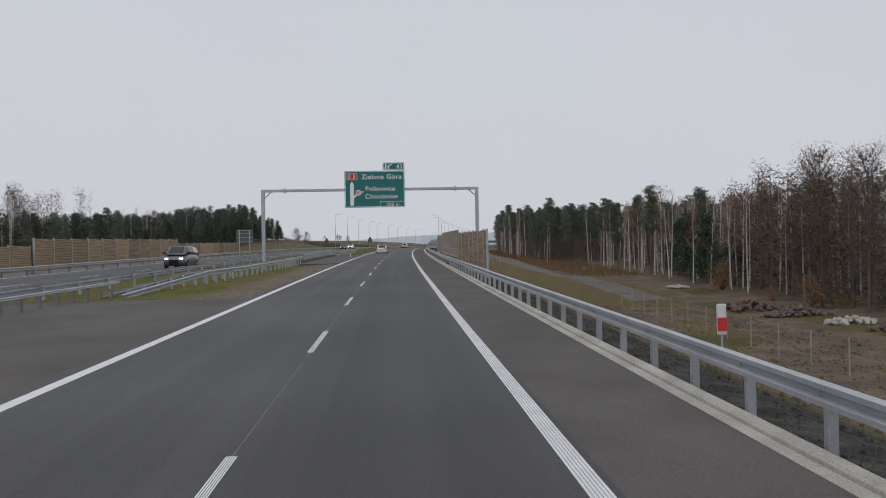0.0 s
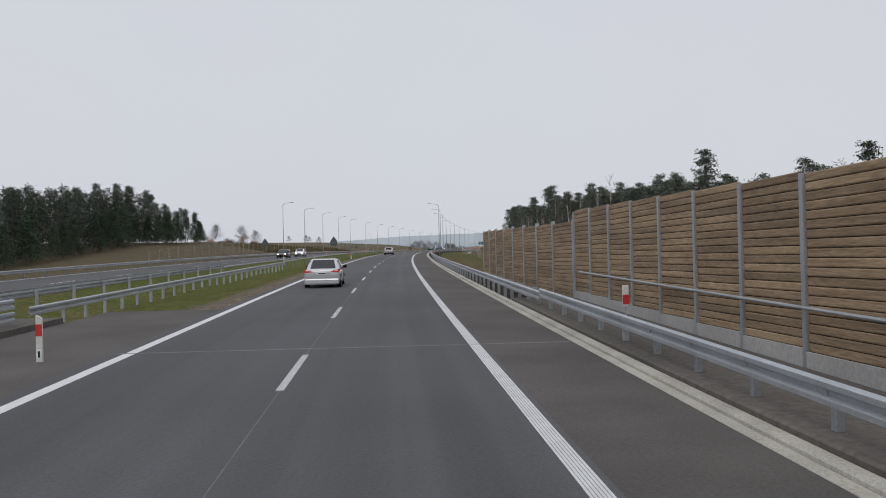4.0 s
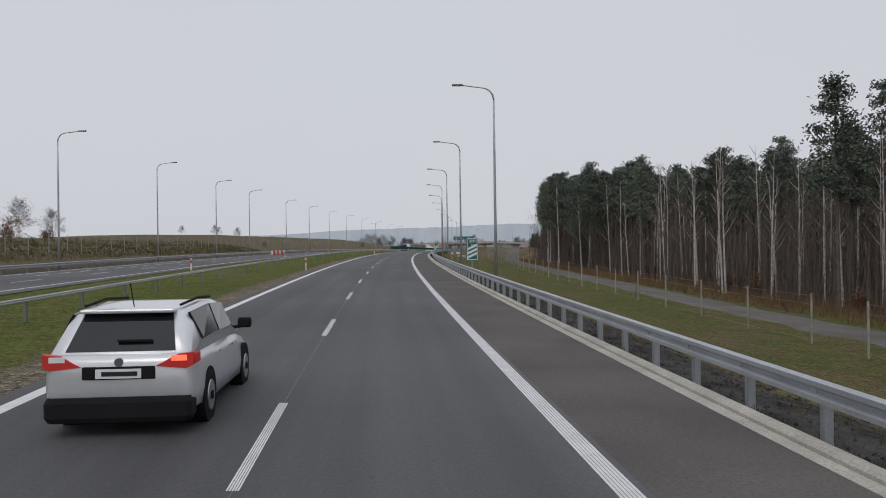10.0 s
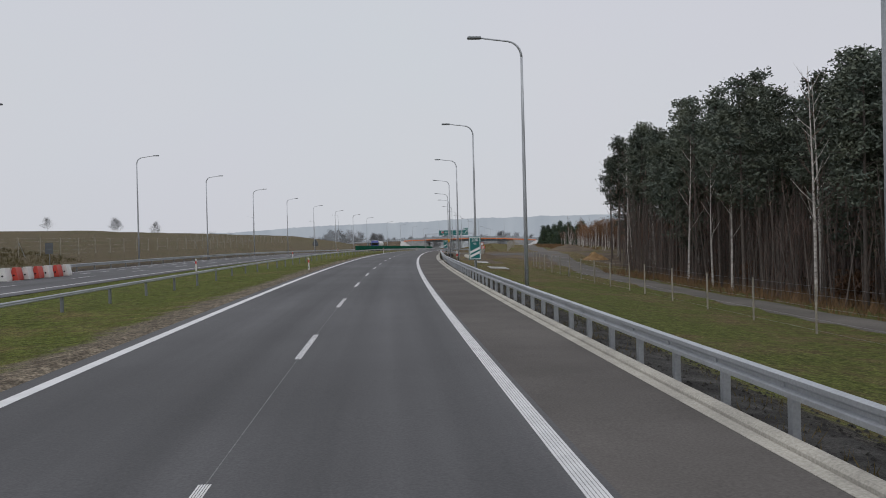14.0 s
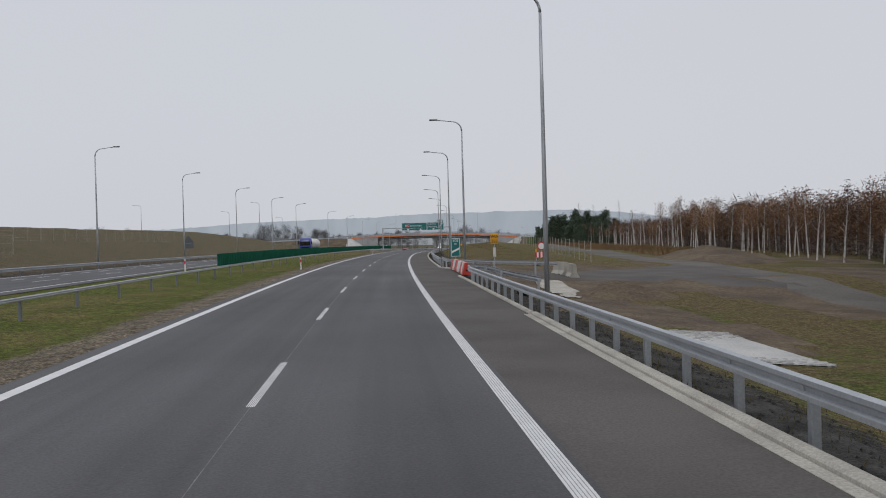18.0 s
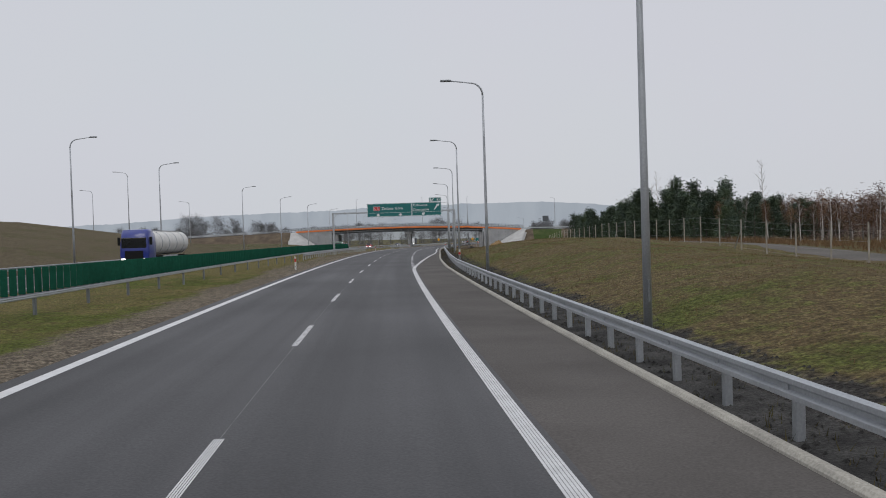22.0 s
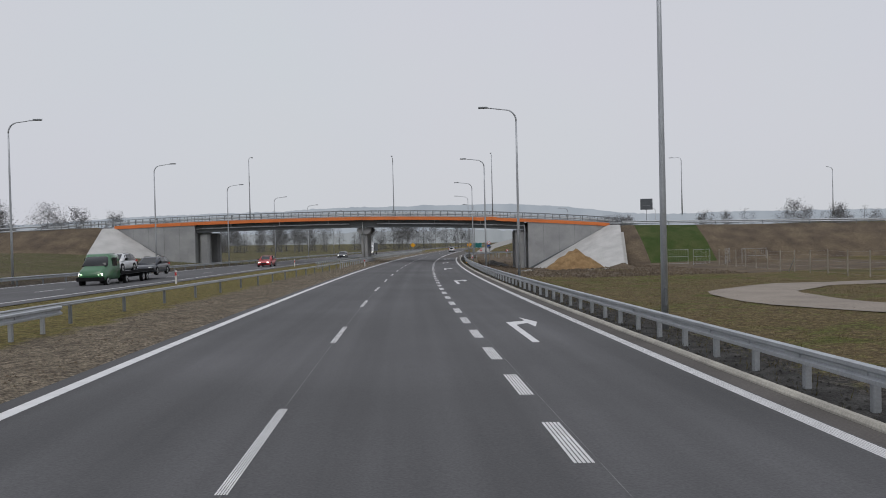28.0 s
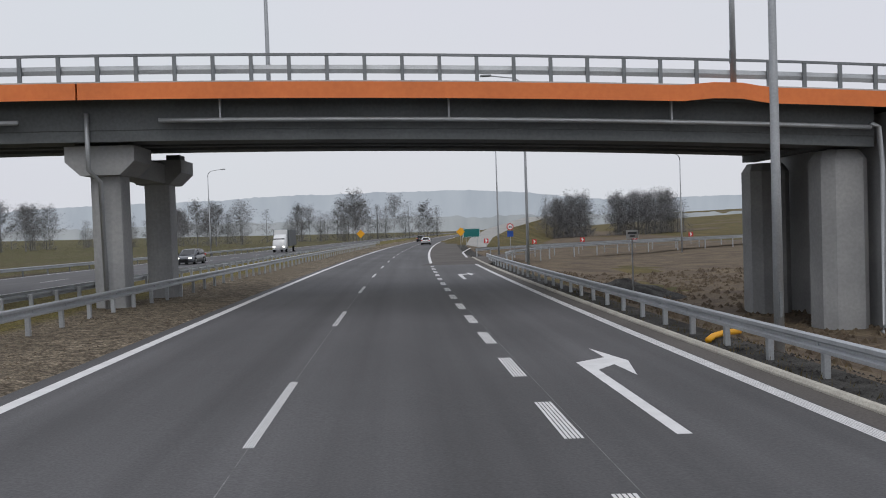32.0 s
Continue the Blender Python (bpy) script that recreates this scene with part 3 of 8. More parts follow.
COLS = [-1600, -900, -500, -300, -200, -150, -120, -100, -85, -72, -62, -54, -47, -41, -36, -32.5, -30, -28.7, -26.4, -21, -15.4, -14.4, -13, -11.5, -10, -8.5, -7.3, -6.3, -5.5, -4.9, -4.2, 0,
        6.25, 6.9, 7.5, 8.3, 9.2, 10.2, 11.4, 12.6, 13.8, 15, 16.2, 17.4, 18.6, 20, 21.5, 23, 24.5, 26, 28, 30, 33, 36, 40, 45, 52, 60, 72, 90, 120, 160, 220, 320, 500, 900, 1600]
ROWS = [-400, -250, -150, -90, -60, -40, -25] + list(np.arange(-15.0, 960.0, 2.5)) + list(np.arange(960.0, 1100.0, 6)) + list(np.arange(1100.0, 1400.0, 20)) + list(range(1400, 2400, 100)) + list(range(2400, 4500, 300))
gv, gf, gm = [], [], []
for s in ROWS:
    for c in COLS:
        shift = kerb_at(s) - 5.72 if 6 < c < 40 else 0.0
        gv.append(on_road(s, c + shift, ground(s, c + shift)))
NC = len(COLS)


def ground_kind(s, d):
    """0 verge grass, 1 dry grass, 2 sandy verge, 3 earth, 4 gravel."""
    n1 = noise.noise(Vector((s * 0.05, d * 0.15, 0)))
    if d < 0:
        if d > -15.4:
            return 5
        return 7
    if 33 < d < 80 and s < 540:
        return 3 if n1 > -0.25 else 1
    if d < 7.6 or (d < 9.3 and s < 110):
        return 4
    if s < 110:
        return 3 if 10 < d < 32 and n1 > -0.15 else 1
    if 490 < s < 560 and d < 30:
        return 3 if n1 > 0.1 or 522 < s < 545 else 6
    if s > 815 and d < 60:
        return 3 if n1 > -0.45 else 1
    if 700 < s <= 815 and d < 40:
        return 6
    if 180 < s < 480 and d < 19:
        return 6
    return 6 if d < 34 else (1 if n1 > -0.45 else 3)


for i in range(len(ROWS) - 1):
    for j in range(NC - 1):
        gf.append((i * NC + j, i * NC + j + 1, (i + 1) * NC + j + 1, (i + 1) * NC + j))
        gm.append(ground_kind((ROWS[i] + ROWS[i + 1]) / 2, (COLS[j] + COLS[j + 1]) / 2))
ground_mesh = mesh_of("ground", gv, gf, [GRASS, DRY, SAND, EARTH, GRAVEL, VERGE, BANK, HILL], gm, smooth=True)
spread_uv = np.array([(COLS[i % NC], ROWS[i // NC]) for i in range(len(gv))])
ground_mesh.uv_layers.new(name="UVMap").data.foreach_set("uv", spread_uv[np.array(gf).ravel()].ravel())
tagged(hang("ground", ground_mesh), "rough verge of patchy grass, sand and bare earth beside the road", "ground", "", "structure")

# ---- carriageways ----
DARK_SEAM = shaded("bitumen_seam", (0.02, 0.02, 0.021), 0.7, vary=0.2, scale=1.0, fine=20)
WORN_PAINT = shaded("rib_gap", (0.30, 0.30, 0.30), 0.8, vary=0.2, scale=3, fine=60)
LONG = list(np.arange(-300.0, 0.0, 12)) + list(np.arange(0.0, 1000.0, 4.0)) + list(np.arange(1000.0, 1500.0, 20.0))
FAR = list(np.arange(-300.0, 1500.0, 8.0))


def edge_line(s):
    """Centre of the right edge line, which leaves to the right along the exit lane."""
    return float(np.interp(s, [0, 637, 662, 690, 706, 905, 940, 965], [3.55, 3.55, 4.88, 6.5, 6.92, 6.92, 7.6, 9.6]))


def lane_edge(s):
    return max(3.75, edge_line(s) + 0.16) if s < 905 else 3.75


strip(LONG, -4.25, lane_edge, 0.0, ASPHALT, "road", label="dark grey asphalt of a two-lane carriageway with faint wheel tracks", category="road")
strip(LONG, lane_edge, lambda s: kerb_at(s) + (0.175 if s > 495 else 0.0), 0.0, SHOULDER, "hard_shoulder", label="paler brownish asphalt hard shoulder", category="road")
strip(FAR, -26.6, -15.3, 0.0, ASPHALT, "opposite_road", label="dark grey asphalt of the opposite carriageway", category="road")

strip([460.5, 463, 466.5], 5.70, 6.5, -0.012, GRAVEL, "gutter_gap", label="washed out gravel where the gutter is broken", category="ground")
strip(list(np.arange(-60.0, 62.0, 4.0)), -13.4, -4.25, -0.004, SHOULDER, "paved_median", label="dark asphalt paving between the lanes and the median rail", category="road")
# Gutter of concrete slabs along the hard shoulder.
for a, b in [(x, x + 40) for x in range(0, 440, 40)] + [(440, 461.4), (465.5, 500), (500, 525.5), (543.5, 560)] + [(x, x + 40) for x in range(560, 920, 40)]:
    st = list(np.linspace(a, b, 11))
    v, f = [], []
    out = [(0.0, -0.05), (0.0, 0.006), (0.2, 0.004), (0.215, -0.02), (0.225, 0.035), (0.26, 0.065), (0.38, 0.075), (0.43, 0.055), (0.45, -0.15)]
    if a >= 500:
        out = [(0.16, -0.05), (0.17, 0.03), (0.21, 0.075), (0.28, 0.085), (0.35, 0.06), (0.37, -0.15)]
    for s in st:
        v += [on_road(s, kerb_at(s) + d, z) for d, z in out]
    n = len(out)
    for i in range(len(st) - 1):
        f += [(i * n + k, i * n + k + 1, (i + 1) * n + k + 1, (i + 1) * n + k) for k in range(n - 1)]
    f += [tuple(range(n - 1, -1, -1)), tuple(range((len(st) - 1) * n, len(st) * n))]
    tagged(hang("kerb", mesh_of("kerb", v, f, KERB)), "low pale concrete gutter kerb with worn edges", "kerb", "kerbs along the shoulder", "structure")


def mark(stations, d0, width, name, label, z=0.004, paint=None):
    v, f = [], []
    for s in stations:
        c = d0(s) if callable(d0) else d0
        v += [on_road(s, c - width / 2, z), on_road(s, c + width / 2, z)]
    f = [(2 * i, 2 * i + 1, 2 * i + 3, 2 * i + 2) for i in range(len(stations) - 1)]
    return tagged(hang(name, mesh_of(name, v, f, paint or PAINT)), label, "road marking", "", "structure")


mark(LONG, -3.79, 0.24, "edge_line", "solid white painted edge line on asphalt")
for k in range(6):
    mark([s for s in LONG if s <= 965], lambda s, k=k: edge_line(s) - 0.1 + 0.04 * k, 0.029, "edge_line_rib", "white rib of the ribbed painted edge line")
mark([s for s in LONG if s <= 965], edge_line, 0.236, "edge_line", "solid white painted edge line with ribbed texture", 0.002, WORN_PAINT)
strip(LONG, -0.007, 0.007, 0.003, SEAM, "lane_seam", label="thin pale sealed seam between the lanes", category="road joint")
strip([s for s in LONG if s > 640 and s < 905], 3.745, 3.757, 0.003, SEAM, "lane_seam", label="thin pale seam beside the exit lane", category="road joint")
mark(FAR, -16.6, 0.2, "edge_line", "solid white painted edge line of the opposite carriageway")
mark(FAR, -25.9, 0.2, "edge_line", "solid white painted outer line of the opposite carriageway")


def dash_mesh(s0, length, d, width, ribbed):
    """A painted dash; ribbed ones are five parallel ribs."""
    v, f = [], []
    ribs = 5 if ribbed else 1
    w = width / ribs
    for r in range(ribs):
        x0 = d - width / 2 + r * w
        x1 = x0 + w * (0.72 if ribbed else 1.0)
        k = len(v)
        v += [on_road(s0, x0, 0.005), on_road(s0, x1, 0.005), on_road(s0 + length, x1, 0.005), on_road(s0 + length, x0, 0.005)]
        f.append((k, k + 1, k + 2, k + 3))
    return mesh_of("lane_dash", v, f, PAINT)


PHASE, LATE_PHASE = 43.29 % 12, 35.19 % 12
for k in range(-4, 100):
    s = 12 * k + (PHASE if 12 * k < 690 else LATE_PHASE)
    tagged(hang("lane_dash", dash_mesh(s, 4.0, 0.0, 0.13, True)), "white painted lane dash with ribs on asphalt", "road marking", "lane dashes", "structure")
    tagged(hang("lane_dash", dash_mesh(s + 5, 4.0, -20.2, 0.13, False)), "white painted lane dash on the opposite carriageway", "road marking", "opposite lane dashes", "structure")
S0 = 639.1
for k in range(66):
    s = S0 + 4.0 * k + float(np.interp(4.0 * k, [20, 64, 104, 184, 212], [0.0, 0.5, 0.95, 0.45, 0.05]))
    if s < 905:
        tagged(hang("exit_dash", dash_mesh(s, 2.0, 3.59, 0.24, True)), "short wide white dash dividing the exit lane", "road marking", "exit lane dashes", "structure")
mark(list(np.arange(905.0, 1500.0, 6.0)), 3.6, 0.24, "edge_line", "solid white painted edge line past the exit")
for k in range(90):
    s = 335 + 3.95 * k
    tagged(hang("merge_dash", dash_mesh(s, 1.95, -23.4, 0.2, False)), "short white dash dividing the merging lane opposite", "road marking", "merge lane dashes", "structure")


def exit_arrow(s, d):
    """An arrow that bends to the right, 5 m long."""
    p = [(0.0, 0), (0.18, 0), (0.20, 4.38), (0.60, 4.9), (0.68, 3.8), (0.95, 5.27), (0.62, 6.9), (0.63, 5.7), (0, 5.2)]
    v = [on_road(s + y, d + x, 0.005) for x, y in p]
    me = mesh_of("exit_arrow", v, [(0, 1, 2, 8), (2, 3, 7, 8), (3, 4, 5), (3, 5, 7), (5, 6, 7)], PAINT)
    tagged(hang("exit_arrow", me), "white painted arrow bending right on the exit lane", "road marking", "exit arrows", "structure")


for s in (754.9, 787.0, 819.4, 851.2, 883.5):
    exit_arrow(s, 4.76)
# Expansion joints of the small bridge under the road.
for s in (122.3, 144.2):
    strip([s, s + 0.10], -4.2, 5.7, 0.004, SEAM, "expansion_joint", label="pale expansion joint across the asphalt", category="road joint")

# ---- guard rails ----
W_BEAM = [(0.0, 0.43), (0.06, 0.45), (0.06, 0.51), (0.0, 0.545), (0.0, 0.595), (0.06, 0.63), (0.06, 0.69), (0.0, 0.72), (-0.012, 0.717), (0.045, 0.685), (0.045, 0.637), (-0.013, 0.597), (-0.013, 0.543), (0.045, 0.505), (0.045, 0.455), (-0.012, 0.435)]
POST_R = Shape().box(-0.06, 0.06, -0.055, 0.055, -0.7, 0.62, 0.012).box(0.06, 0.15, -0.05, 0.05, 0.5, 0.64).mesh("post", STEEL)
POST_L = Shape().box(-0.05, 0.05, -0.05, -0.038, -0.5, 0.66).box(-0.05, -0.038, -0.038, 0.05, -0.5, 0.66).box(0.038, 0.05, -0.038, 0.05, -0.5, 0.66).mesh("post", DARK_STEEL)
SPACER = Shape().box(-0.02, 0.14, -0.05, 0.05, 0.52, 0.68).mesh("spacer", STEEL)


THIN_BEAM = [(0.0, 0.555), (0.05, 0.565), (0.065, 0.60), (0.05, 0.63), (0.065, 0.665), (0.05, 0.695), (0.0, 0.70), (-0.03, 0.69), (-0.03, 0.565)]


def guard_rail(s0, s1, d, face, gap, label, lift=0.0, steel=STEEL, post=POST_R, spacer=True):
    """Rail over s0 to s1; face is -1 where the beam looks to the left, 1 to the right."""
    dd = d if callable(d) else (lambda s: d)
    up = lift if callable(lift) else (lambda s: lift)
    mid = spot((s0 + s1) / 2, dd((s0 + s1) / 2), up((s0 + s1) / 2))
    ob = thing("guard_rail", mid, label, "guard rail", "guard rails")
    inv = mid.inverted()
    beam = W_BEAM if spacer else THIN_BEAM
    v, f, n = [], [], len(beam)
    st = np.linspace(s0, s1, max(2, int((s1 - s0) / 4) + 1))
    for s in st:
        off = face * 0.13 if spacer else 0.03 * face
        v += [inv @ on_road(s, dd(s) + off + face * x, z + up(s)) for x, z in beam]
    for i in range(len(st) - 1):
        f += [(i * n + k, i * n + (k + 1) % n, (i + 1) * n + (k + 1) % n, (i + 1) * n + k) for k in range(n)]
    f += [tuple(range(n - 1, -1, -1)), tuple(range((len(st) - 1) * n, len(st) * n))]
    hang("beam", mesh_of("beam", v, f, steel), ob)
    k = max(1, round((s1 - s0) / gap))
    for i in range(k):
        s = s0 + (i + 0.5) * (s1 - s0) / k
        p = hang("post", post, ob, inv @ spot(s, dd(s), up(s)) @ pose(0, 0, 0, 0, 0, 0 if face > 0 else 180))
    return ob


def rail_right(s):
    return kerb_at(s) + float(np.interp(s, [112, 152, 490, 505, 523, 545, 600, 663, 690, 750], [0.70, 0.88, 0.88, 0.72, 0.74, 0.75, 0.95, 1.35, 1.25, 1.17]))


R_LABEL = "galvanised steel guard rail on posts beside the hard shoulder"
for a, b in [(x, x + 40) for x in range(0, 100, 40)] + [(120, 152)] + [(x, x + 40) for x in range(152, 512, 40)] + [(512, 523)]:
    guard_rail(a, b, rail_right, -1, 2.03, R_LABEL, lift=0.0 if a < 150 else (-0.1 if a < 470 else -0.05))
for a in range(552, 912, 40):
    guard_rail(a, a + 40, rail_right, -1, 2.03, R_LABEL, lift=lambda s: float(np.interp(s, [552, 600, 660, 900], [-0.05, -0.08, -0.15, -0.14])))
M_LABEL = "thin galvanised guard rail on dark posts in the grassy median"
H_LABEL = "galvanised guard rail on close posts in the median"


def thin_line(s):
    return float(np.interp(s, [762, 836], [-10.0, -8.0]))


for k in range(10):
    guard_rail(212 + 49 * k, 261 + 49 * k, -10.0, 1, 4.9, M_LABEL, lift=-0.2, post=POST_L, spacer=False)
for a, b in ((702, 762), (762, 836)):
    guard_rail(a, b, thin_line, 1, 4.9, M_LABEL, lift=-0.2, post=POST_L, spacer=False)
for a, b in ((152, 180), (180, 208.5), (674, 718), (718, 762)):
    guard_rail(a, b, -9.35, 1, 2.0, H_LABEL, lift=-0.22)


def median_line(s):
    return float(np.interp(s, [836, 860, 1000], [-8.0, -7.55, -7.9]))


for a, b in ((836, 870), (870, 910), (910, 950), (950, 1000)):
    guard_rail(a, b, median_line, 1, 2.0, H_LABEL, lift=0.0)


def early_line(s):
    return float(np.interp(s, [64, 76, 84, 102, 112], [-10.75, -9.6, -8.95, -8.55, -8.9]))


def early_dip(s):
    return float(np.interp(s, [64, 76], [-0.72, -0.12]))


for a, b in ((0, 32), (32, 65)):
    guard_rail(a, b, -11.1, 1, 1.5, "low thin steel rail on close posts across the paved median gap", lift=-0.12, post=POST_L, spacer=False)
for a, b in ((64, 88), (88, 117)):
    guard_rail(a, b, early_line, 1, 1.9, "double galvanised guard rail in the median", lift=early_dip)
    guard_rail(a, b, lambda s: early_line(s) - 0.7, -1, 1.9, "double galvanised guard rail in the median", lift=early_dip)
for a in (118,):
    guard_rail(a, 150, -8.9, 1, 2.0, "doubled steel parapet rail on the small bridge", lift=0.15)
    guard_rail(a, 150, -8.9, 1, 2.0, "doubled steel parapet rail on the small bridge", lift=-0.2)
for a in range(835, 1000, 40):
    guard_rail(a, a + 40, -10.6, -1, 2.0, "galvanised guard rail on the far side of the median", lift=-0.05)
for a in list(range(0, 200, 40)):
    guard_rail(a, a + 40, -13.2, -1, 4.0, "galvanised guard rail on the far side of the median", lift=-0.1)
for a in range(0, 1000, 50):
    guard_rail(a, a + 50, -28.0, 1, 4.0, "galvanised guard rail beyond the opposite carriageway", lift=-0.1, post=POST_L)

# ---- street lamps ----


def street_lamp_parts():
    ob = thing("street_lamp", pose(0, 0, 0), "tall galvanised street lamp with a curved arm and flat head", "street lamp", "street lamps")
    h = 11.6
    path = [(0, 0, -0.5), (0, 0, 4), (0, 0, 8), (0, 0, h - 0.5)]
    hang("pole", Shape().tube(path, [0.105, 0.09, 0.072, 0.058], 10).mesh("pole", STEEL, True), ob)
    bend = [(-(0.75 * (1 - math.cos(a))), 0, h - 0.5 + 0.75 * math.sin(a)) for a in np.linspace(0, 1.45, 7)]
    bend.append((-2.0, 0, h + 0.40))
    hang("arm", Shape().tube(bend, [0.058] * 4 + [0.05, 0.045, 0.04, 0.035], 8).mesh("arm", STEEL, True), ob)
    hang("lamp_head", Shape().box(-2.62, -1.95, -0.13, 0.13, h + 0.36, h + 0.47, 0.03).mesh("lamp_head", DARK_STEEL), ob, None, "dark flat lamp head")
    hang("hatch", Shape().box(-0.03, 0.03, -0.115, -0.09, 0.7, 1.2).mesh("hatch", DARK_STEEL), ob)
    return ob


placed = {}


def again(ob, m):
    """Sets the thing itself at m the first time, then copies of it, each with its own size."""
    if ob.name not in placed:
        placed[ob.name] = Matrix.Diagonal((*m.to_scale(), 1)).inverted()
        ob.matrix_basis = m
        return ob
    return copy_thing(ob, m @ placed[ob.name])


LAMP = street_lamp_parts()
right_lamps = [(326.8, 8.28), (355.9, 8.28), (385.6, 8.28), (414.9, 8.33), (444.4, 8.43), (474.5, 8.43), (507.6, 8.23), (542.2, 8.03), (565.5, 8.08), (596.6, 8.08), (628.7, 8.08), (660.0, 8.38), (692.5, 9.28), (724.6, 9.28), (759.0, 9.28), (792.2, 9.34), (825.0, 9.42), (858.4, 9.38), (892.5, 9.38), (926, 10.78)]
left_lamps = [324.5, 353.5, 383, 412.8, 437, 473, 502.4, 533.2, 564.3, 596.2, 628.2, 659.2, 686.3, 732.6, 767.2, 800.3, 833.5, 866, 899, 932, 965]
for k, (s, d) in enumerate(right_lamps):
    m = spot(s, d, ground(s, d))
    m = m @ Matrix.Diagonal((1, 1, (12.05 - ground(s, d)) / 12.05, 1))
    again(LAMP, m)
for s in left_lamps:
    again(LAMP, spot(s, -29.5, -0.3, 180) @ Matrix.Diagonal((1, 1, 1.09, 1)))
for s, d, top, turn in [(878.3, -3.8, 18.1, 90), (869.05, 13.0, 17.6, -90), (869.05, -26.7, 17.5, -90), (869.2, 43.9, 16.1, -60), (884, 75, 15.2, 45), (888, 108, 14.6, 30)]:
    again(LAMP, spot(s, d, 7.15 if s < 870 else 6.9, turn) @ Matrix.Diagonal((1, 1, (top - 7.0) / 12.05, 1)))
for s, d in [(735, -52), (760, -70), (800, -62), (745, -95), (940, 34), (962, 60)]:
    again(LAMP, spot(s, d, ground(s, d), 20))

# ---- signs ----


def board(parent, x0, x1, z0, z1, mat, name="board", border=True, y=-0.12):
    hang(name, Shape().box(x0, x1, y, y + 0.05, z0, z1, 0.02).mesh(name, mat), parent)
    if border:
        b, t = 0.035, 0.045
        fr = Shape()
        for q in ((x0 + b, x1 - b, z0 + b, z0 + b + t), (x0 + b, x1 - b, z1 - b - t, z1 - b), (x0 + b, x0 + b + t, z0 + b + t, z1 - b - t), (x1 - b - t, x1 - b, z0 + b + t, z1 - b - t)):
            fr.box(q[0], q[1], y - 0.006, y + 0.001, q[2], q[3])
        hang("border", fr.mesh("border", SIGN_WHITE), parent)


def flat_shape(parent, points, mat, name, y=-0.132):
    n = len(points)
    v = [(x, y, z) for x, z in points] + [(x, y + 0.008, z) for x, z in points]
    me = bpy.data.meshes.new(name)
    bm = bmesh.new()
    vs = [bm.verts.new(p) for p in v]
    bm.faces.new(vs[:n])
    for i in range(n):
        bm.faces.new((vs[i], vs[i + n], vs[(i + 1) % n + n], vs[(i + 1) % n]))
    bmesh.ops.triangulate(bm, faces=bm.faces[:])
    bmesh.ops.recalc_face_normals(bm, faces=bm.faces[:])
    bm.to_mesh(me)
    bm.free()
    me.materials.append(mat)
    return hang(name, me, parent)


def ring(x, z, r, n=20):
    return [(x + r * math.cos(2 * math.pi * k / n), z + r * math.sin(2 * math.pi * k / n)) for k in range(n)]


def facing(x, z, y=-0.135):
    return pose(x, y, z, 90, 0, 0)


def gantry(s, d0, d1, top, label):
    ob = thing("sign_gantry", spot(s), label, "sign gantry")
    for d in (d0, d1):
        hang("post", Shape().box(d - 0.15, d + 0.15, -0.15, 0.15, -0.6, top, 0.02).mesh("post", STEEL), ob)
        sgn = 1 if d == d0 else -1
        hang("brace", Shape().tube([(d + sgn * 0.15, 0, top - 0.75), (d + sgn * 0.75, 0, top - 0.2)], 0.05, 6).mesh("brace", STEEL), ob)
    hang("beam", Shape().box(d0, d1, -0.13, 0.13, top - 0.24, top, 0.02).mesh("beam", STEEL), ob)
    for d in (d0 + 1.9, d1 - 1.9):
        hang("flange", Shape().box(d - 0.06, d + 0.06, -0.2, 0.2, top - 0.34, top + 0.08).mesh("flange", STEEL), ob)
    return ob


def exit_tab(parent, x0, x1, z0, z1, y=-0.22):
    """The exit-number tab: a ramp symbol and 43."""
    board(parent, x0, x1, z0, z1, SIGN_GREEN, "exit_tab", True, y)
    h = z1 - z0
    flat_shape(parent, [(x0 + 0.14, z0 + 0.12), (x0 + 0.30, z0 + 0.12), (x0 + 0.36, z1 - 0.12), (x0 + 0.24, z1 - 0.12)], SIGN_WHITE, "ramp_symbol", y - 0.012)
    flat_shape(parent, [(x0 + 0.42, z0 + 0.12), (x0 + 0.58, z0 + 0.12), (x0 + 0.52, z0 + 0.3), (x0 + 0.86, z1 - 0.16), (x0 + 0.74, z1 - 0.12), (x0 + 0.42, z0 + 0.34)], SIGN_WHITE, "ramp_symbol", y - 0.012)
    written("43", h * 0.78, parent, facing(x1 - 0.30 - h * 0.62, z0 + h * 0.2, y - 0.016), SIGN_WHITE)


g1 = gantry(98.6, -9.9, 8.9, 6.86, "grey steel gantry over the road carrying a green direction sign")
board(g1, -2.75, 2.52, 5.15, 8.37, SIGN_GREEN, "board", True, -0.22)
exit_tab(g1, 0.62, 2.52, 8.43, 9.08)
flat_shape(g1, [(-2.52, 7.62), (-1.66, 7.62), (-1.66, 8.12), (-2.52, 8.12)], SIGN_RED, "route_badge", -0.234)
for q in ((-2.55, -1.63, 7.59, 7.62), (-2.55, -1.63, 8.12, 8.15), (-2.55, -2.52, 7.62, 8.12), (-1.66, -1.63, 7.62, 8.12)):
    flat_shape(g1, [(q[0], q[2]), (q[1], q[2]), (q[1], q[3]), (q[0], q[3])], SIGN_WHITE, "badge_edge", -0.236)
written("S 3", 0.47, g1, facing(-2.42, 7.71, -0.246), SIGN_WHITE)
written("Zielona Góra", 0.612, g1, facing(-1.26, 7.64, -0.236), SIGN_WHITE)
written("Polkowice", 0.60, g1, facing(-0.95, 6.60, -0.236), SIGN_WHITE)
written("Chocianów", 0.60, g1, facing(-0.98, 5.92, -0.236), SIGN_WHITE)
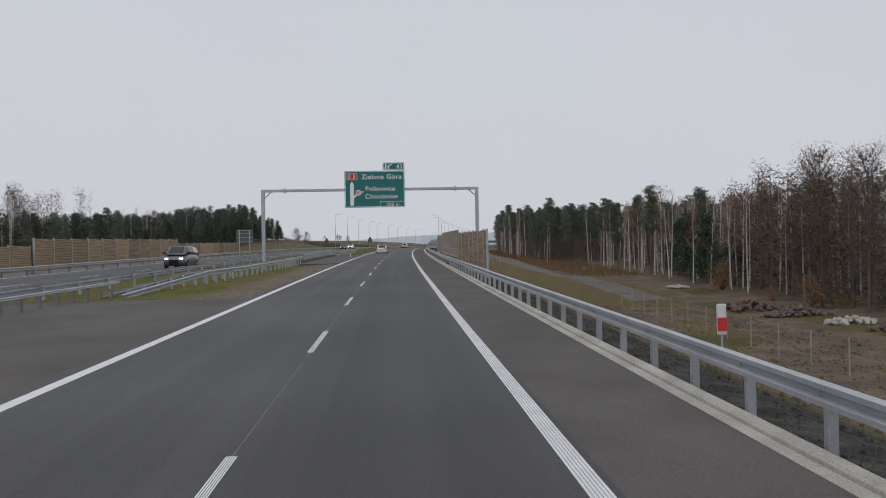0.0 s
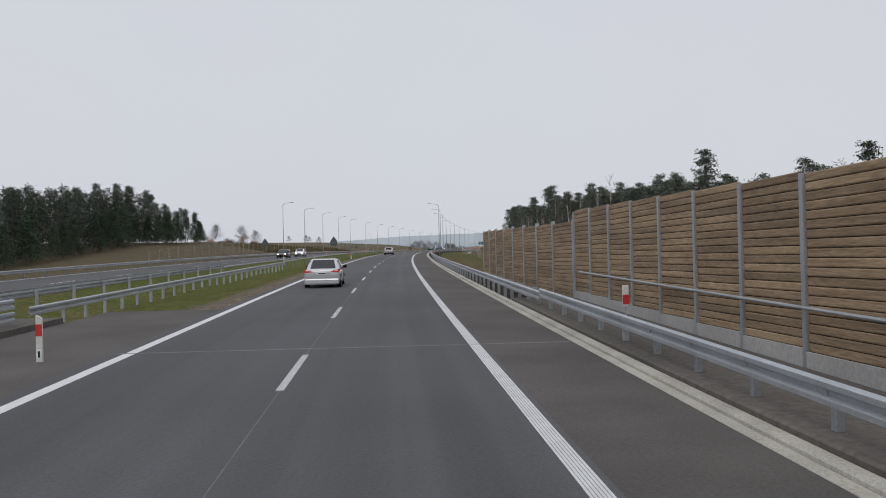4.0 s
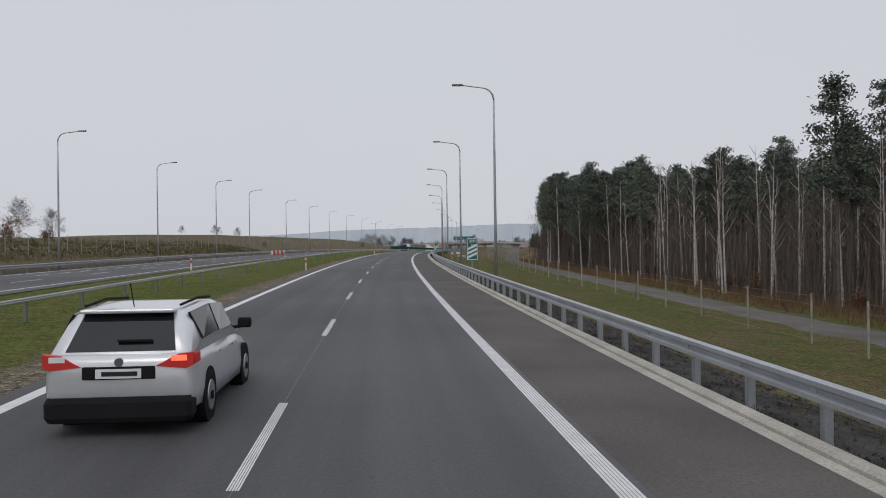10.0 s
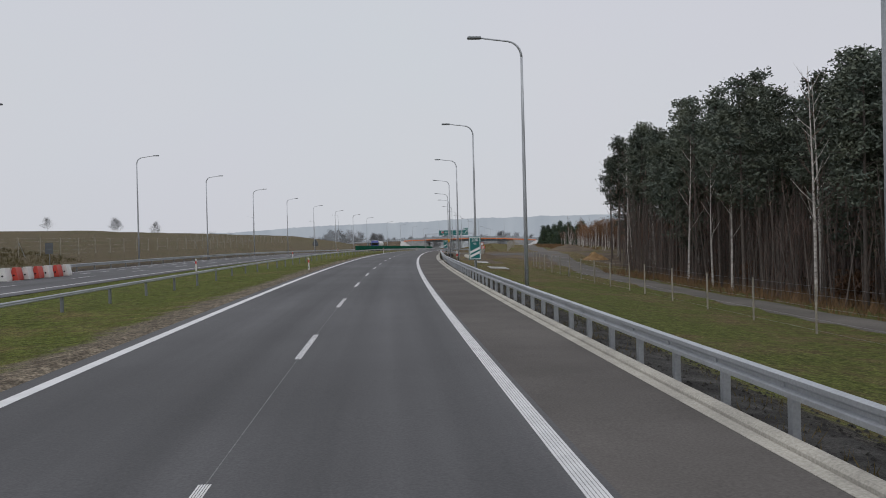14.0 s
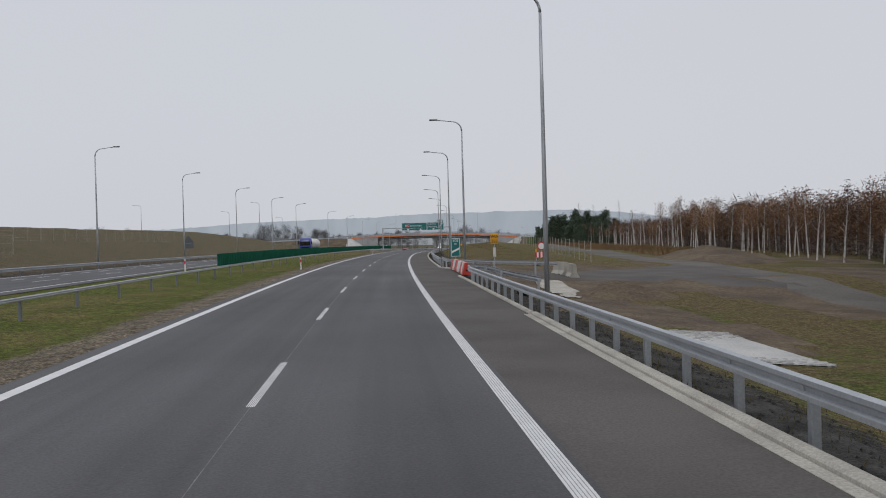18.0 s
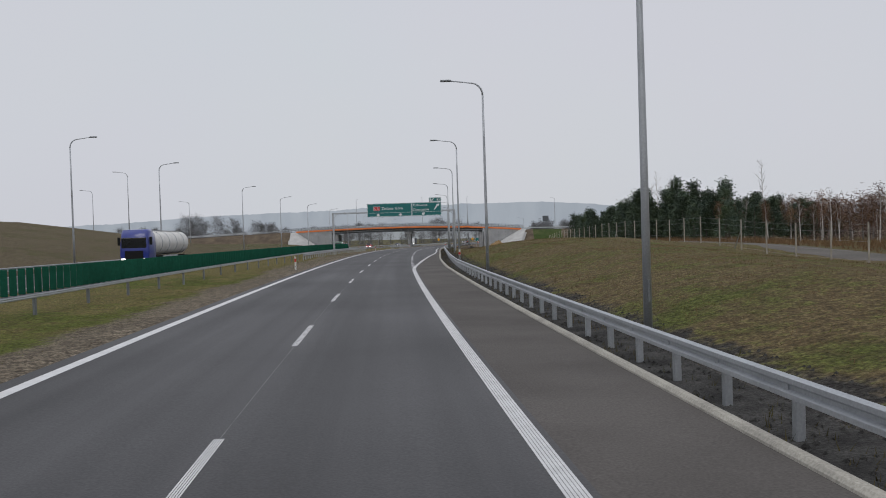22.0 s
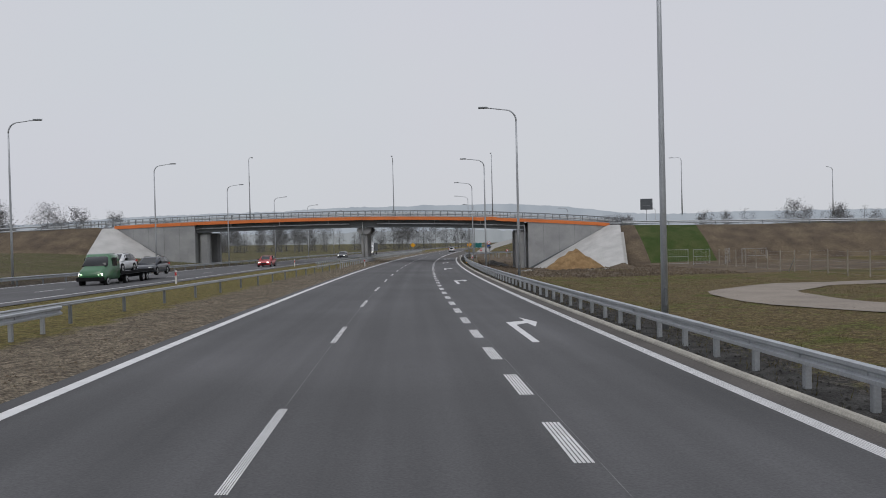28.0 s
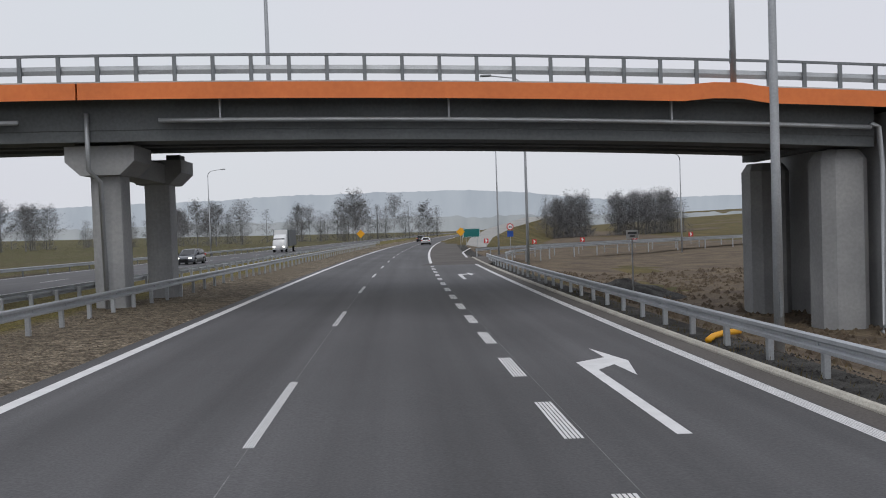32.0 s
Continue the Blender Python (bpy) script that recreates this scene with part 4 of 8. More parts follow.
flat_shape(g1, [(-2.27, 5.33), (-1.95, 5.33), (-1.95, 7.2), (-2.11, 7.45), (-2.27, 7.2)], SIGN_WHITE, "through_arrow", -0.234)
flat_shape(g1, [(-1.95, 5.95), (-1.6, 6.25), (-1.72, 6.42), (-1.95, 6.2)], SIGN_WHITE, "branch_arrow", -0.234)
flat_shape(g1, ring(-1.55, 6.45, 0.31), SIGN_RED, "speed_ring", -0.238)
flat_shape(g1, ring(-1.55, 6.45, 0.245), SIGN_WHITE, "speed_disc", -0.242)
written("40", 0.36, g1, facing(-1.76, 6.33, -0.252), BLACK)
flat_shape(g1, [(-1.24, 6.42), (-1.05, 6.52), (-1.24, 6.62)], SIGN_WHITE, "branch_arrow", -0.234)
written("500 m", 0.44, g1, facing(0.88, 5.24, -0.236), SIGN_WHITE)
for q in ((0.33, 2.45, 5.64, 5.67), (0.33, 0.36, 5.22, 5.64)):
    flat_shape(g1, [(q[0], q[2]), (q[1], q[2]), (q[1], q[3]), (q[0], q[3])], SIGN_WHITE, "panel_line", -0.234)

g2 = gantry(710.0, -9.6, 9.95, 6.6, "grey steel gantry across the lanes with a wide green lane sign")
board(g2, -4.07, 3.1, 5.72, 7.87, SIGN_GREEN, "board", True, -0.22)
board(g2, 3.14, 7.9, 5.72, 7.87, SIGN_GREEN, "board", True, -0.22)
exit_tab(g2, 5.95, 7.9, 7.93, 8.6)
flat_shape(g2, [(-3.0, 6.75), (-2.0, 6.75), (-2.0, 7.36), (-3.0, 7.36)], SIGN_RED, "route_badge", -0.234)
for q in ((-3.03, -1.97, 6.72, 6.75), (-3.03, -1.97, 7.36, 7.39), (-3.03, -3.0, 6.75, 7.36), (-2.0, -1.97, 6.75, 7.36)):
    flat_shape(g2, [(q[0], q[2]), (q[1], q[2]), (q[1], q[3]), (q[0], q[3])], SIGN_WHITE, "badge_edge", -0.236)
written("S 3", 0.52, g2, facing(-2.88, 6.86, -0.246), SIGN_WHITE)
written("Zielona Góra", 0.60, g2, facing(-1.75, 6.85, -0.236), SIGN_WHITE)
written("Polkowice", 0.545, g2, facing(3.3, 7.27, -0.236), SIGN_WHITE)
written("Chocianów", 0.545, g2, facing(3.3, 6.54, -0.236), SIGN_WHITE)
for x in (-2.3, 1.3):
    flat_shape(g2, [(x - 0.11, 5.82), (x + 0.11, 5.82), (x + 0.11, 6.02), (x + 0.28, 6.02), (x, 6.28), (x - 0.28, 6.02), (x - 0.11, 6.02)], SIGN_WHITE, "lane_arrow", -0.234)
flat_shape(g2, [(4.75, 6.2), (4.75, 5.86), (5.12, 6.2), (5.05, 5.82), (5.2, 5.98), (5.2, 6.24)], SIGN_WHITE, "lane_arrow", -0.234)
flat_shape(g2, [(6.70, 6.60), (6.75, 6.54), (7.42, 7.30), (7.50, 7.12), (7.62, 7.64), (7.12, 7.50), (7.30, 7.40)], SIGN_WHITE, "exit_arrow_sign", -0.234)
flat_shape(g2, [(-4.0, 6.34), (7.85, 6.34), (7.85, 6.37), (-4.0, 6.37)], SIGN_WHITE, "panel_line", -0.236)


def countdown(s, d, number, bars, z0=0.82, z1=2.42):
    ob = thing("distance_sign", spot(s, d), "green exit countdown sign with white slanted bars reading %s m" % number, "road sign", "exit countdown signs")
    hang("pole", Shape().tube([(0.4, 0, ground(s, d) - 0.3), (0.4, 0, z1 - 0.1)], 0.035, 8).mesh("pole", STEEL), ob)
    board(ob, 0, 0.82, z0, z1, SIGN_GREEN, "board", True, -0.09)
    written(number, 0.30, ob, facing(0.41, z1 - 0.33, -0.106), SIGN_WHITE, align="CENTER")
    written("m", 0.26, ob, facing(0.41, z1 - 0.56, -0.106), SIGN_WHITE, align="CENTER")
    for k in range(bars):
        z = z0 + (0.13 + k * 0.29 if bars > 1 else 0.32)
        flat_shape(ob, [(0.09, z), (0.73, z + 0.30), (0.73, z + 0.47), (0.09, z + 0.17)], SIGN_WHITE, "slanted_bar", -0.102)


countdown(333.2, 6.98, "300", 3)
countdown(431.7, 6.92, "200", 2)
countdown(543.6, 6.95, "100", 1, 0.82, 2.4)


def post_marker(at, label, number=True):
    ob = thing("delineator_post", at, label, "marker post", "delineator posts")
    hang("body", Shape().prism([(-0.06, -0.2), (0.06, -0.2), (0.06, 0.98), (-0.06, 1.05)], -0.03, 0.03).mesh("body", WHITE_PLASTIC), ob)
    hang("red_band", Shape().box(-0.064, 0.064, -0.036, -0.028, 0.62, 0.86).mesh("red_band", SIGN_RED), ob)
    if number:
        hang("number_plate", Shape().box(-0.05, 0.05, -0.036, -0.028, 0.16, 0.36).mesh("number_plate", SIGN_WHITE), ob)
        hang("number_bar", Shape().box(-0.02, 0.02, -0.042, -0.034, 0.19, 0.32).mesh("number_bar", BLACK), ob)
    return ob


for s in (143.5, 244.8, 342.6, 442, 543, 640.2, 741, 841.5):
    post_marker(spot(s, -5.35, -0.12), "white plastic marker post with a red band standing in the verge")
for s in (38.3, 143.5, 246.0, 345.0, 443, 642, 743, 843):
    d = rail_right(s) + 0.16
    ob = thing("rail_marker", spot(s, d), "stubby white marker with a red band fixed over the guard rail", "marker post", "rail markers")
    hang("bracket", Shape().box(-0.015, 0.015, -0.01, 0.01, 0.55, 0.85).mesh("bracket", STEEL), ob)
    hang("body", Shape().box(-0.07, 0.07, -0.03, 0.03, 0.8, 1.26, 0.02).mesh("body", WHITE_PLASTIC), ob)
    hang("red_band", Shape().box(-0.073, 0.073, -0.037, -0.028, 0.86, 1.06).mesh("red_band", SIGN_RED), ob)
for s in range(240, 860, 50):
    post_marker(spot(s + 4, -14.9, -0.1), "white plastic marker post beside the opposite carriageway", False)

# The signs of the other carriageway show their grey backs.
def back_sign(s, d, z0, z1, width, form, label):
    ob = thing("road_sign", spot(s, d, ground(s, d)), label, "road sign", "signs seen from behind")
    g = ground(s, d)
    hang("pole", Shape().tube([(0, 0, -0.3), (0, 0, z1 - g)], 0.04, 8).mesh("pole", DARK_STEEL), ob)
    a, b, w = z0 - g, z1 - g, width / 2
    if form == "house":
        out = [(-w, a), (w, a), (w, a + (b - a) * 0.48), (0, b), (-w, a + (b - a) * 0.48)]
    elif form == "yield":
        out = [(-w, b), (0, a + (b - a) * 0.3), (w, b)]
    else:
        out = [(-w, a), (w, a), (w, b), (-w, b)]
    hang("plate", Shape().prism(out, -0.07, -0.04).mesh("plate", BACK_GREY), ob)
    if form == "yield":
        hang("plate", Shape().tube([(0, -0.07, a + (b - a) * 0.16), (0, -0.04, a + (b - a) * 0.16)], w * 0.62, 16).mesh("plate", BACK_GREY), ob)
    hang("clamp", Shape().box(-w * 0.6, w * 0.6, -0.1, -0.07, a + (b - a) * 0.35, a + (b - a) * 0.4).mesh("clamp", DARK_STEEL), ob)


back_sign(300.1, -14.1, 2.0, 4.0, 1.5, "house", "grey back of a triangular road sign with a plate")
back_sign(301.2, -28.9, 2.2, 3.9, 1.3, "house", "grey back of a triangular road sign with a plate")
back_sign(450.0, -29.5, 1.6, 2.6, 0.7, "plate", "small dark sign plate seen from behind")
back_sign(600.0, -30.0, 1.8, 3.8, 1.5, "house", "grey back of a triangular road sign with a plate")
back_sign(704.4, -32.5, 1.6, 3.4, 1.3, "yield", "back of a yield sign with a round plate below")
back_sign(883.5, 41.4, 8.2, 10.2, 2.2, "plate", "large grey sign back beside the overpass")

# Big board past the far noise barrier.
ob = thing("direction_sign", spot(186.5, -29.2, ground(186.5, -29.2)), "large direction board seen from behind on two steel posts", "road sign")
for x in (-1.0, 1.0):
    hang("post", Shape().box(x - 0.08, x + 0.08, -0.08, 0.08, -0.5, 5.0).mesh("post", STEEL), ob)
hang("plate", Shape().box(-1.6, 1.6, 0.1, 0.16, 2.4, 5.1).mesh("plate", BACK_GREY), ob)
for z in (2.7, 3.5, 4.3, 4.9):
    hang("batten", Shape().box(-1.6, 1.6, 0.02, 0.1, z, z + 0.07).mesh("batten", STEEL), ob)

# Yellow construction sign by the site entrance.
ob = thing("construction_sign", spot(523.1, 7.95), "yellow site sign reading WA 255 on a thin pole", "road sign")
hang("pole", Shape().tube([(0.22, 0, -0.6), (0.22, 0, 2.5)], 0.03, 8).mesh("pole", STEEL), ob)
board(ob, 0, 0.45, 1.96, 2.56, SIGN_YELLOW, "board", False, -0.07)
written("WA", 0.27, ob, facing(0.225, 2.3, -0.086), BLACK, align="CENTER")
written("255", 0.25, ob, facing(0.225, 2.03, -0.086), BLACK, align="CENTER")
hang("warning_light", Shape().box(0.14, 0.30, -0.08, 0.02, 1.2, 1.75, 0.03).mesh("warning_light", WHITE_PLASTIC), ob)

# ---- noise barriers ----


def plank_mesh(length):
    return Shape().box(-length / 2, length / 2, -0.03, 0.03, 0, 0.136, 0.018).mesh("plank", WOOD)


def noise_wall(s0, s1, d, z0, z1, bay, name, label, face, joined=False):
    n = max(1, round((s1 - s0) / bay))
    step = (s1 - s0) / n
    pm = plank_mesh(step - 0.12)
    pp = Shape().box(-0.06, 0.06, -0.07, 0.07, 0, z1 - z0 + 0.03).mesh("steel_post", STEEL)
    base = Shape().box(-step / 2 + 0.06, step / 2 - 0.06, -0.07, 0.07, -0.4, 0.32).mesh("plinth", PALE_CONCRETE)
    for i in range(n):
        s = s0 + (i + 0.5) * step
        ob = thing(name, spot(s, d, z0, 90), label, "noise barrier", "noise barrier panels")
        hang("plinth", base, ob)
        z = 0.33
        row = Shape()
        while z < z1 - z0 - 0.05:
            if joined:
                row.box(-step / 2 + 0.06, step / 2 - 0.06, -0.03, 0.03 + random.uniform(0, 0.012), z, z + 0.128)
            else:
                hang("plank", pm, ob, pose(0, random.uniform(-0.008, 0.008), z))
            z += 0.15
        if joined:
            tagged(hang("planks", row.mesh("planks", PALE_WOOD), ob), kind="stuff")
        hang("backing", Shape().box(-step / 2 + 0.06, step / 2 - 0.06, -0.012, 0.012, 0.3, z - 0.03).mesh("backing", TRIM_BLACK), ob)
        hang("steel_post", pp, ob, pose(-step / 2, 0, 0))
    hang("steel_post", pp, ob, pose(step / 2, 0, 0))


WALL_LABEL = "wooden plank noise barrier panel between steel posts"
noise_wall(82.7, 84.96, 8.05, -0.15, 2.9, 2.3, "noise_barrier", WALL_LABEL, -1)
noise_wall(84.96, 109.66, 8.05, -0.15, 2.9, 4.1, "noise_barrier", WALL_LABEL, -1)
noise_wall(109.66, 112.3, 8.05, -0.15, 2.9, 3, "noise_barrier", WALL_LABEL, -1)
noise_wall(113.8, 115.6, 8.3, -0.05, 2.92, 1.9, "noise_barrier", WALL_LABEL, -1)
noise_wall(115.9, 155.4, 8.4, 0.1, 3.2, 2.32, "noise_barrier", WALL_LABEL, -1)
noise_wall(155.6, 185.4, 8.4, -0.3, 2.9, 3.7, "noise_barrier", WALL_LABEL, -1)
noise_wall(20, 100, -30.5, -0.3, 2.3, 4.0, "noise_barrier", "pale wooden noise barrier beyond the opposite carriageway", 1, True)
noise_wall(100, 145, -30.2, -0.3, 2.9, 4.0, "noise_barrier", "pale wooden noise barrier beyond the opposite carriageway", 1, True)
noise_wall(145, 185, -30.0, -0.3, 2.3, 4.0, "noise_barrier", "pale wooden noise barrier beyond the opposite carriageway", 1, True)
# Door in the barrier, and the handrail along the small bridge.
ob = thing("service_door", spot(112.9, 8.2, 0.0, 90), "wooden service door in a steel frame in the barrier", "door")
for x in (-0.55, 0.55):
    hang("frame", Shape().box(x - 0.05, x + 0.05, -0.07, 0.07, -0.1, 2.15).mesh("frame", STEEL), ob)
hang("frame", Shape().box(-0.6, 0.6, -0.07, 0.07, 2.05, 2.15).mesh("frame", STEEL), ob)
pm = plank_mesh(0.98)
for k in range(13):
    hang("plank", pm, ob, pose(0, 0, 0.05 + k * 0.15))
hang("handle", Shape().box(-0.45, -0.40, -0.12, 0.12, 0.95, 1.1).mesh("handle", BLACK), ob)
ob = thing("hand_rail", spot(135, 8.22, 0), "thin steel hand rail fixed along the barrier", "hand rail")
hang("rail", Shape().tube([pose(0, 0, 0).inverted() @ (ob.matrix_basis.inverted() @ on_road(s, 8.2, 1.12)) for s in np.linspace(115.8, 154, 10)], 0.03, 8).mesh("rail", STEEL), ob)
for s in np.linspace(117, 153, 10):
    hang("bracket", Shape().box(0, 0.14, -0.02, 0.02, -0.02, 0.02).mesh("bracket", STEEL), ob, ob.matrix_basis.inverted() @ spot(s, 8.2, 1.12))
# Concrete walkways of the small bridge.
for s0, s1, a, b in ((100, 156, 6.15, 8.3), (118, 152, -9.6, -8.2)):
    st = list(np.linspace(s0, s1, 12))
    v, f = sweep(st, [(a, -0.3), (a, 0.12), (a + 0.04, 0.15), (b, 0.15), (b, -0.3)])
    tagged(hang("walkway", mesh_of("walkway", v, f, TRACK)), "raised concrete edge strip of the small bridge", "walkway", "", "structure")
v, f = sweep(list(np.linspace(109, 156, 14)), [(-8.2, -0.7), (-8.2, -0.02), (-4.2, -0.02), (-4.2, -0.7)])
tagged(hang("bridge_paving", mesh_of("bridge_paving", v, f, SHOULDER)), "grey asphalt paving beside the lanes on the small bridge", "road", "", "structure")

# ---- green glare screen ----
rng_vane = random.Random(4)
vane = Shape().box(-0.118, 0.118, -0.018, 0.018, 0, 0.86, 0.016).mesh("vane", GREEN_SCREEN)
for a in range(534, 734, 20):
    b = a + 20
    base = spot((a + b) / 2, -10.0, 0)
    ob = thing("glare_screen", base, "dark green glare screen of upright vanes along the median rail", "glare screen", "glare screen sections")
    inv = base.inverted()
    v, f = sweep([a, (a + b) / 2, b], [(-10.03, 0.47), (-9.97, 0.47), (-9.97, 0.53), (-10.03, 0.53)])
    hang("rail", mesh_of("rail", [inv @ p for p in v], f, DARK_STEEL), ob)
    for q in (a + 2.5, a + 7.5, a + 12.5, a + 17.5):
        hang("bracket", Shape().box(-0.03, 0.03, -0.03, 0.03, 0.40, 0.5).mesh("bracket", DARK_STEEL), ob, inv @ spot(q, -9.98, 0))
    for k in range(32):
        hang("vane", vane, ob, inv @ spot(a + 0.3 + 0.625 * k, -10.0, 0.53, rng_vane.uniform(-3, 3)))

# ---- overpass ----
BS = 869.0


def deck_z(d):
    """Top of the orange fascia along the crossing."""
    return 7.47 - (0.00045 if d < -13 else 0.00097) * (d + 13.0) ** 2


bridge = thing("overpass", spot(BS), "concrete road overpass with an orange fascia and steel railings", "bridge")


def across(d0, d1, outline, step=3.0, lift=None):
    """An outline of (s offset, z below the fascia's top), drawn across the road."""
    n = len(outline)
    ds = np.linspace(d0, d1, max(2, int((d1 - d0) / step) + 1))
    v = [(d, y, deck_z(d) + z + 0.045 * max(y, 0.0) + (lift(d) if lift else 0.0)) for d in ds for y, z in outline]
    f = [(i * n + k, i * n + (k + 1) % n, (i + 1) * n + (k + 1) % n, (i + 1) * n + k) for i in range(len(ds) - 1) for k in range(n)]
    f += [tuple(range(n - 1, -1, -1)), tuple(range((len(ds) - 1) * n, len(ds) * n))]
    return v, f


for a, b in ((-49, -38.1), (-38, -8.42), (-8.36, 18.75), (18.8, 32)):
    v, f = across(a, b, [(-0.12, 0.0), (0.12, 0.0), (0.12, -0.1), (-0.02, -0.5), (-0.12, -0.53)], 0.5, lambda d: float(np.interp(d, [11.2, 12.3, 13.4, 14.0], [0, 0.13, 0.13, 0.0])))
    hang("fascia", mesh_of("fascia", v, f, ORANGE), bridge, None, "bright orange edge fascia")
    v, f = across(a, b, [(9.7, 0.0), (10.0, 0.0), (10.0, -0.56), (9.7, -0.5)])
    hang("fascia", mesh_of("fascia", v, f, ORANGE), bridge)
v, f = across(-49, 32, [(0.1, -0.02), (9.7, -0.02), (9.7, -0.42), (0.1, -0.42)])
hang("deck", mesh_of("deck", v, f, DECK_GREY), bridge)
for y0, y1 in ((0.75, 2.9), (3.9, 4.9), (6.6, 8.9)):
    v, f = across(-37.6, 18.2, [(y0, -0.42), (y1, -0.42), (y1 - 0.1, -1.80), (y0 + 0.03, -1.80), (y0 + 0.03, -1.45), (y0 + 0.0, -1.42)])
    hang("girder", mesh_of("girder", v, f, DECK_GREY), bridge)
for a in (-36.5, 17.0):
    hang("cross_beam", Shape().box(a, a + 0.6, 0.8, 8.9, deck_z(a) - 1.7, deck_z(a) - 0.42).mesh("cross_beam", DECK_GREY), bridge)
# Railing: posts, top rail, guard beam.
for y in (0.05, 9.8):
    v, f = across(-60, 33, [(y - 0.05, 0.86), (y + 0.05, 0.86), (y + 0.05, 0.94), (y - 0.05, 0.94)])
    hang("top_rail", mesh_of("top_rail", v, f, DARK_STEEL), bridge)
    v, f = across(-60, 33, [(y + 0.08, 0.30), (y + 0.13, 0.38), (y + 0.08, 0.45), (y + 0.13, 0.52), (y + 0.08, 0.58), (y + 0.05, 0.44)])
    hang("guard_beam", mesh_of("guard_beam", v, f, STEEL), bridge)
    pm = Shape().box(-0.06, 0.06, -0.04, 0.04, -0.02, 0.9).mesh("railing_post", DARK_STEEL)
    for d in np.arange(-59, 33, 1.22):
        hang("railing_post", pm, bridge, pose(d, y, deck_z(d) + 0.045 * y))
    v, f = across(-49, 32, [(y - 0.14, -0.01), (y + 0.3, -0.01), (y + 0.3, 0.05), (y - 0.14, 0.05)])
    hang("coping", mesh_of("coping", v, f, PALE_CONCRETE), bridge)
# Drain pipe under the deck.
v = [(d, 0.45, deck_z(d) - 1.14) for d in np.linspace(-6, 17.9, 14)]
hang("drain_pipe", Shape().tube(v, 0.08, 8).mesh("drain_pipe", STEEL, True), bridge, None, "grey drain pipe under the deck")
v = [(d, 0.45, deck_z(d) - 1.14) for d in np.linspace(-37, -10.5, 14)]
hang("drain_pipe", Shape().tube(v, 0.08, 8).mesh("drain_pipe", STEEL, True), bridge)
hang("drain_pipe", Shape().tube([(17.9, 0.45, 5.55), (18.15, 0.4, 5.4), (18.2, 0.3, 4), (18.2, 0.3, -1.3), (17.9, 0.0, -1.6)], 0.09, 8).mesh("drain_pipe", STEEL, True), bridge)
hang("drain_pipe", Shape().tube([(-8.4, 0.66, 6.6), (-8.4, 0.66, 4.75), (-8.25, 1.25, 4.4), (-8.2, 1.3, -0.3)], 0.08, 8).mesh("drain_pipe", STEEL, True), bridge)
for d in (-30, -22, -14, -4, 3.5, 11):
    hang("pipe_bracket", Shape().box(-0.03, 0.03, 0.38, 0.52, -1.2, -0.42).mesh("pipe_bracket", STEEL), bridge, pose(d, 0, deck_z(d)))
# Middle piers with chamfered heads, and the beam that ties them.
for y in (2.2, 8.0):
    n = 24
    out = []
    for k in range(n):
        q = 2 * math.pi * k / n
        out.append((0.52 * max(-1, min(1, 1.35 * math.cos(q))), 0.5 * math.sin(q) + (0.12 if math.sin(q) > 0 else -0.12)))
    v = [(x, w, z) for z in (-0.8, 4.75) for x, w in out]
    f = [(k, (k + 1) % n, n + (k + 1) % n, n + k) for k in range(n)] + [tuple(range(n, 2 * n))]
    hang("pier", mesh_of("pier", v, f, CONCRETE), bridge, pose(-8.25, y, 0))
    head = [(-0.66, 4.62), (0.66, 4.62), (1.15, 5.08), (1.15, 5.6), (-1.15, 5.6), (-1.15, 5.08)]
    hang("pier_head", Shape().prism(head, -0.95, 0.95).mesh("pier_head", CONCRETE), bridge, pose(-8.25, y, 0))
    for x in (-0.7, 0.7):
        hang("bearing", Shape().box(x - 0.28, x + 0.28, -0.45, 0.35, 5.6, 5.84, 0.02).mesh("bearing", DECK_GREY), bridge, pose(-8.25, y, 0))
hang("pier_beam", Shape().box(-8.75, -7.75, 3.15, 7.05, 4.66, 5.42).mesh("pier_beam", CONCRETE), bridge)
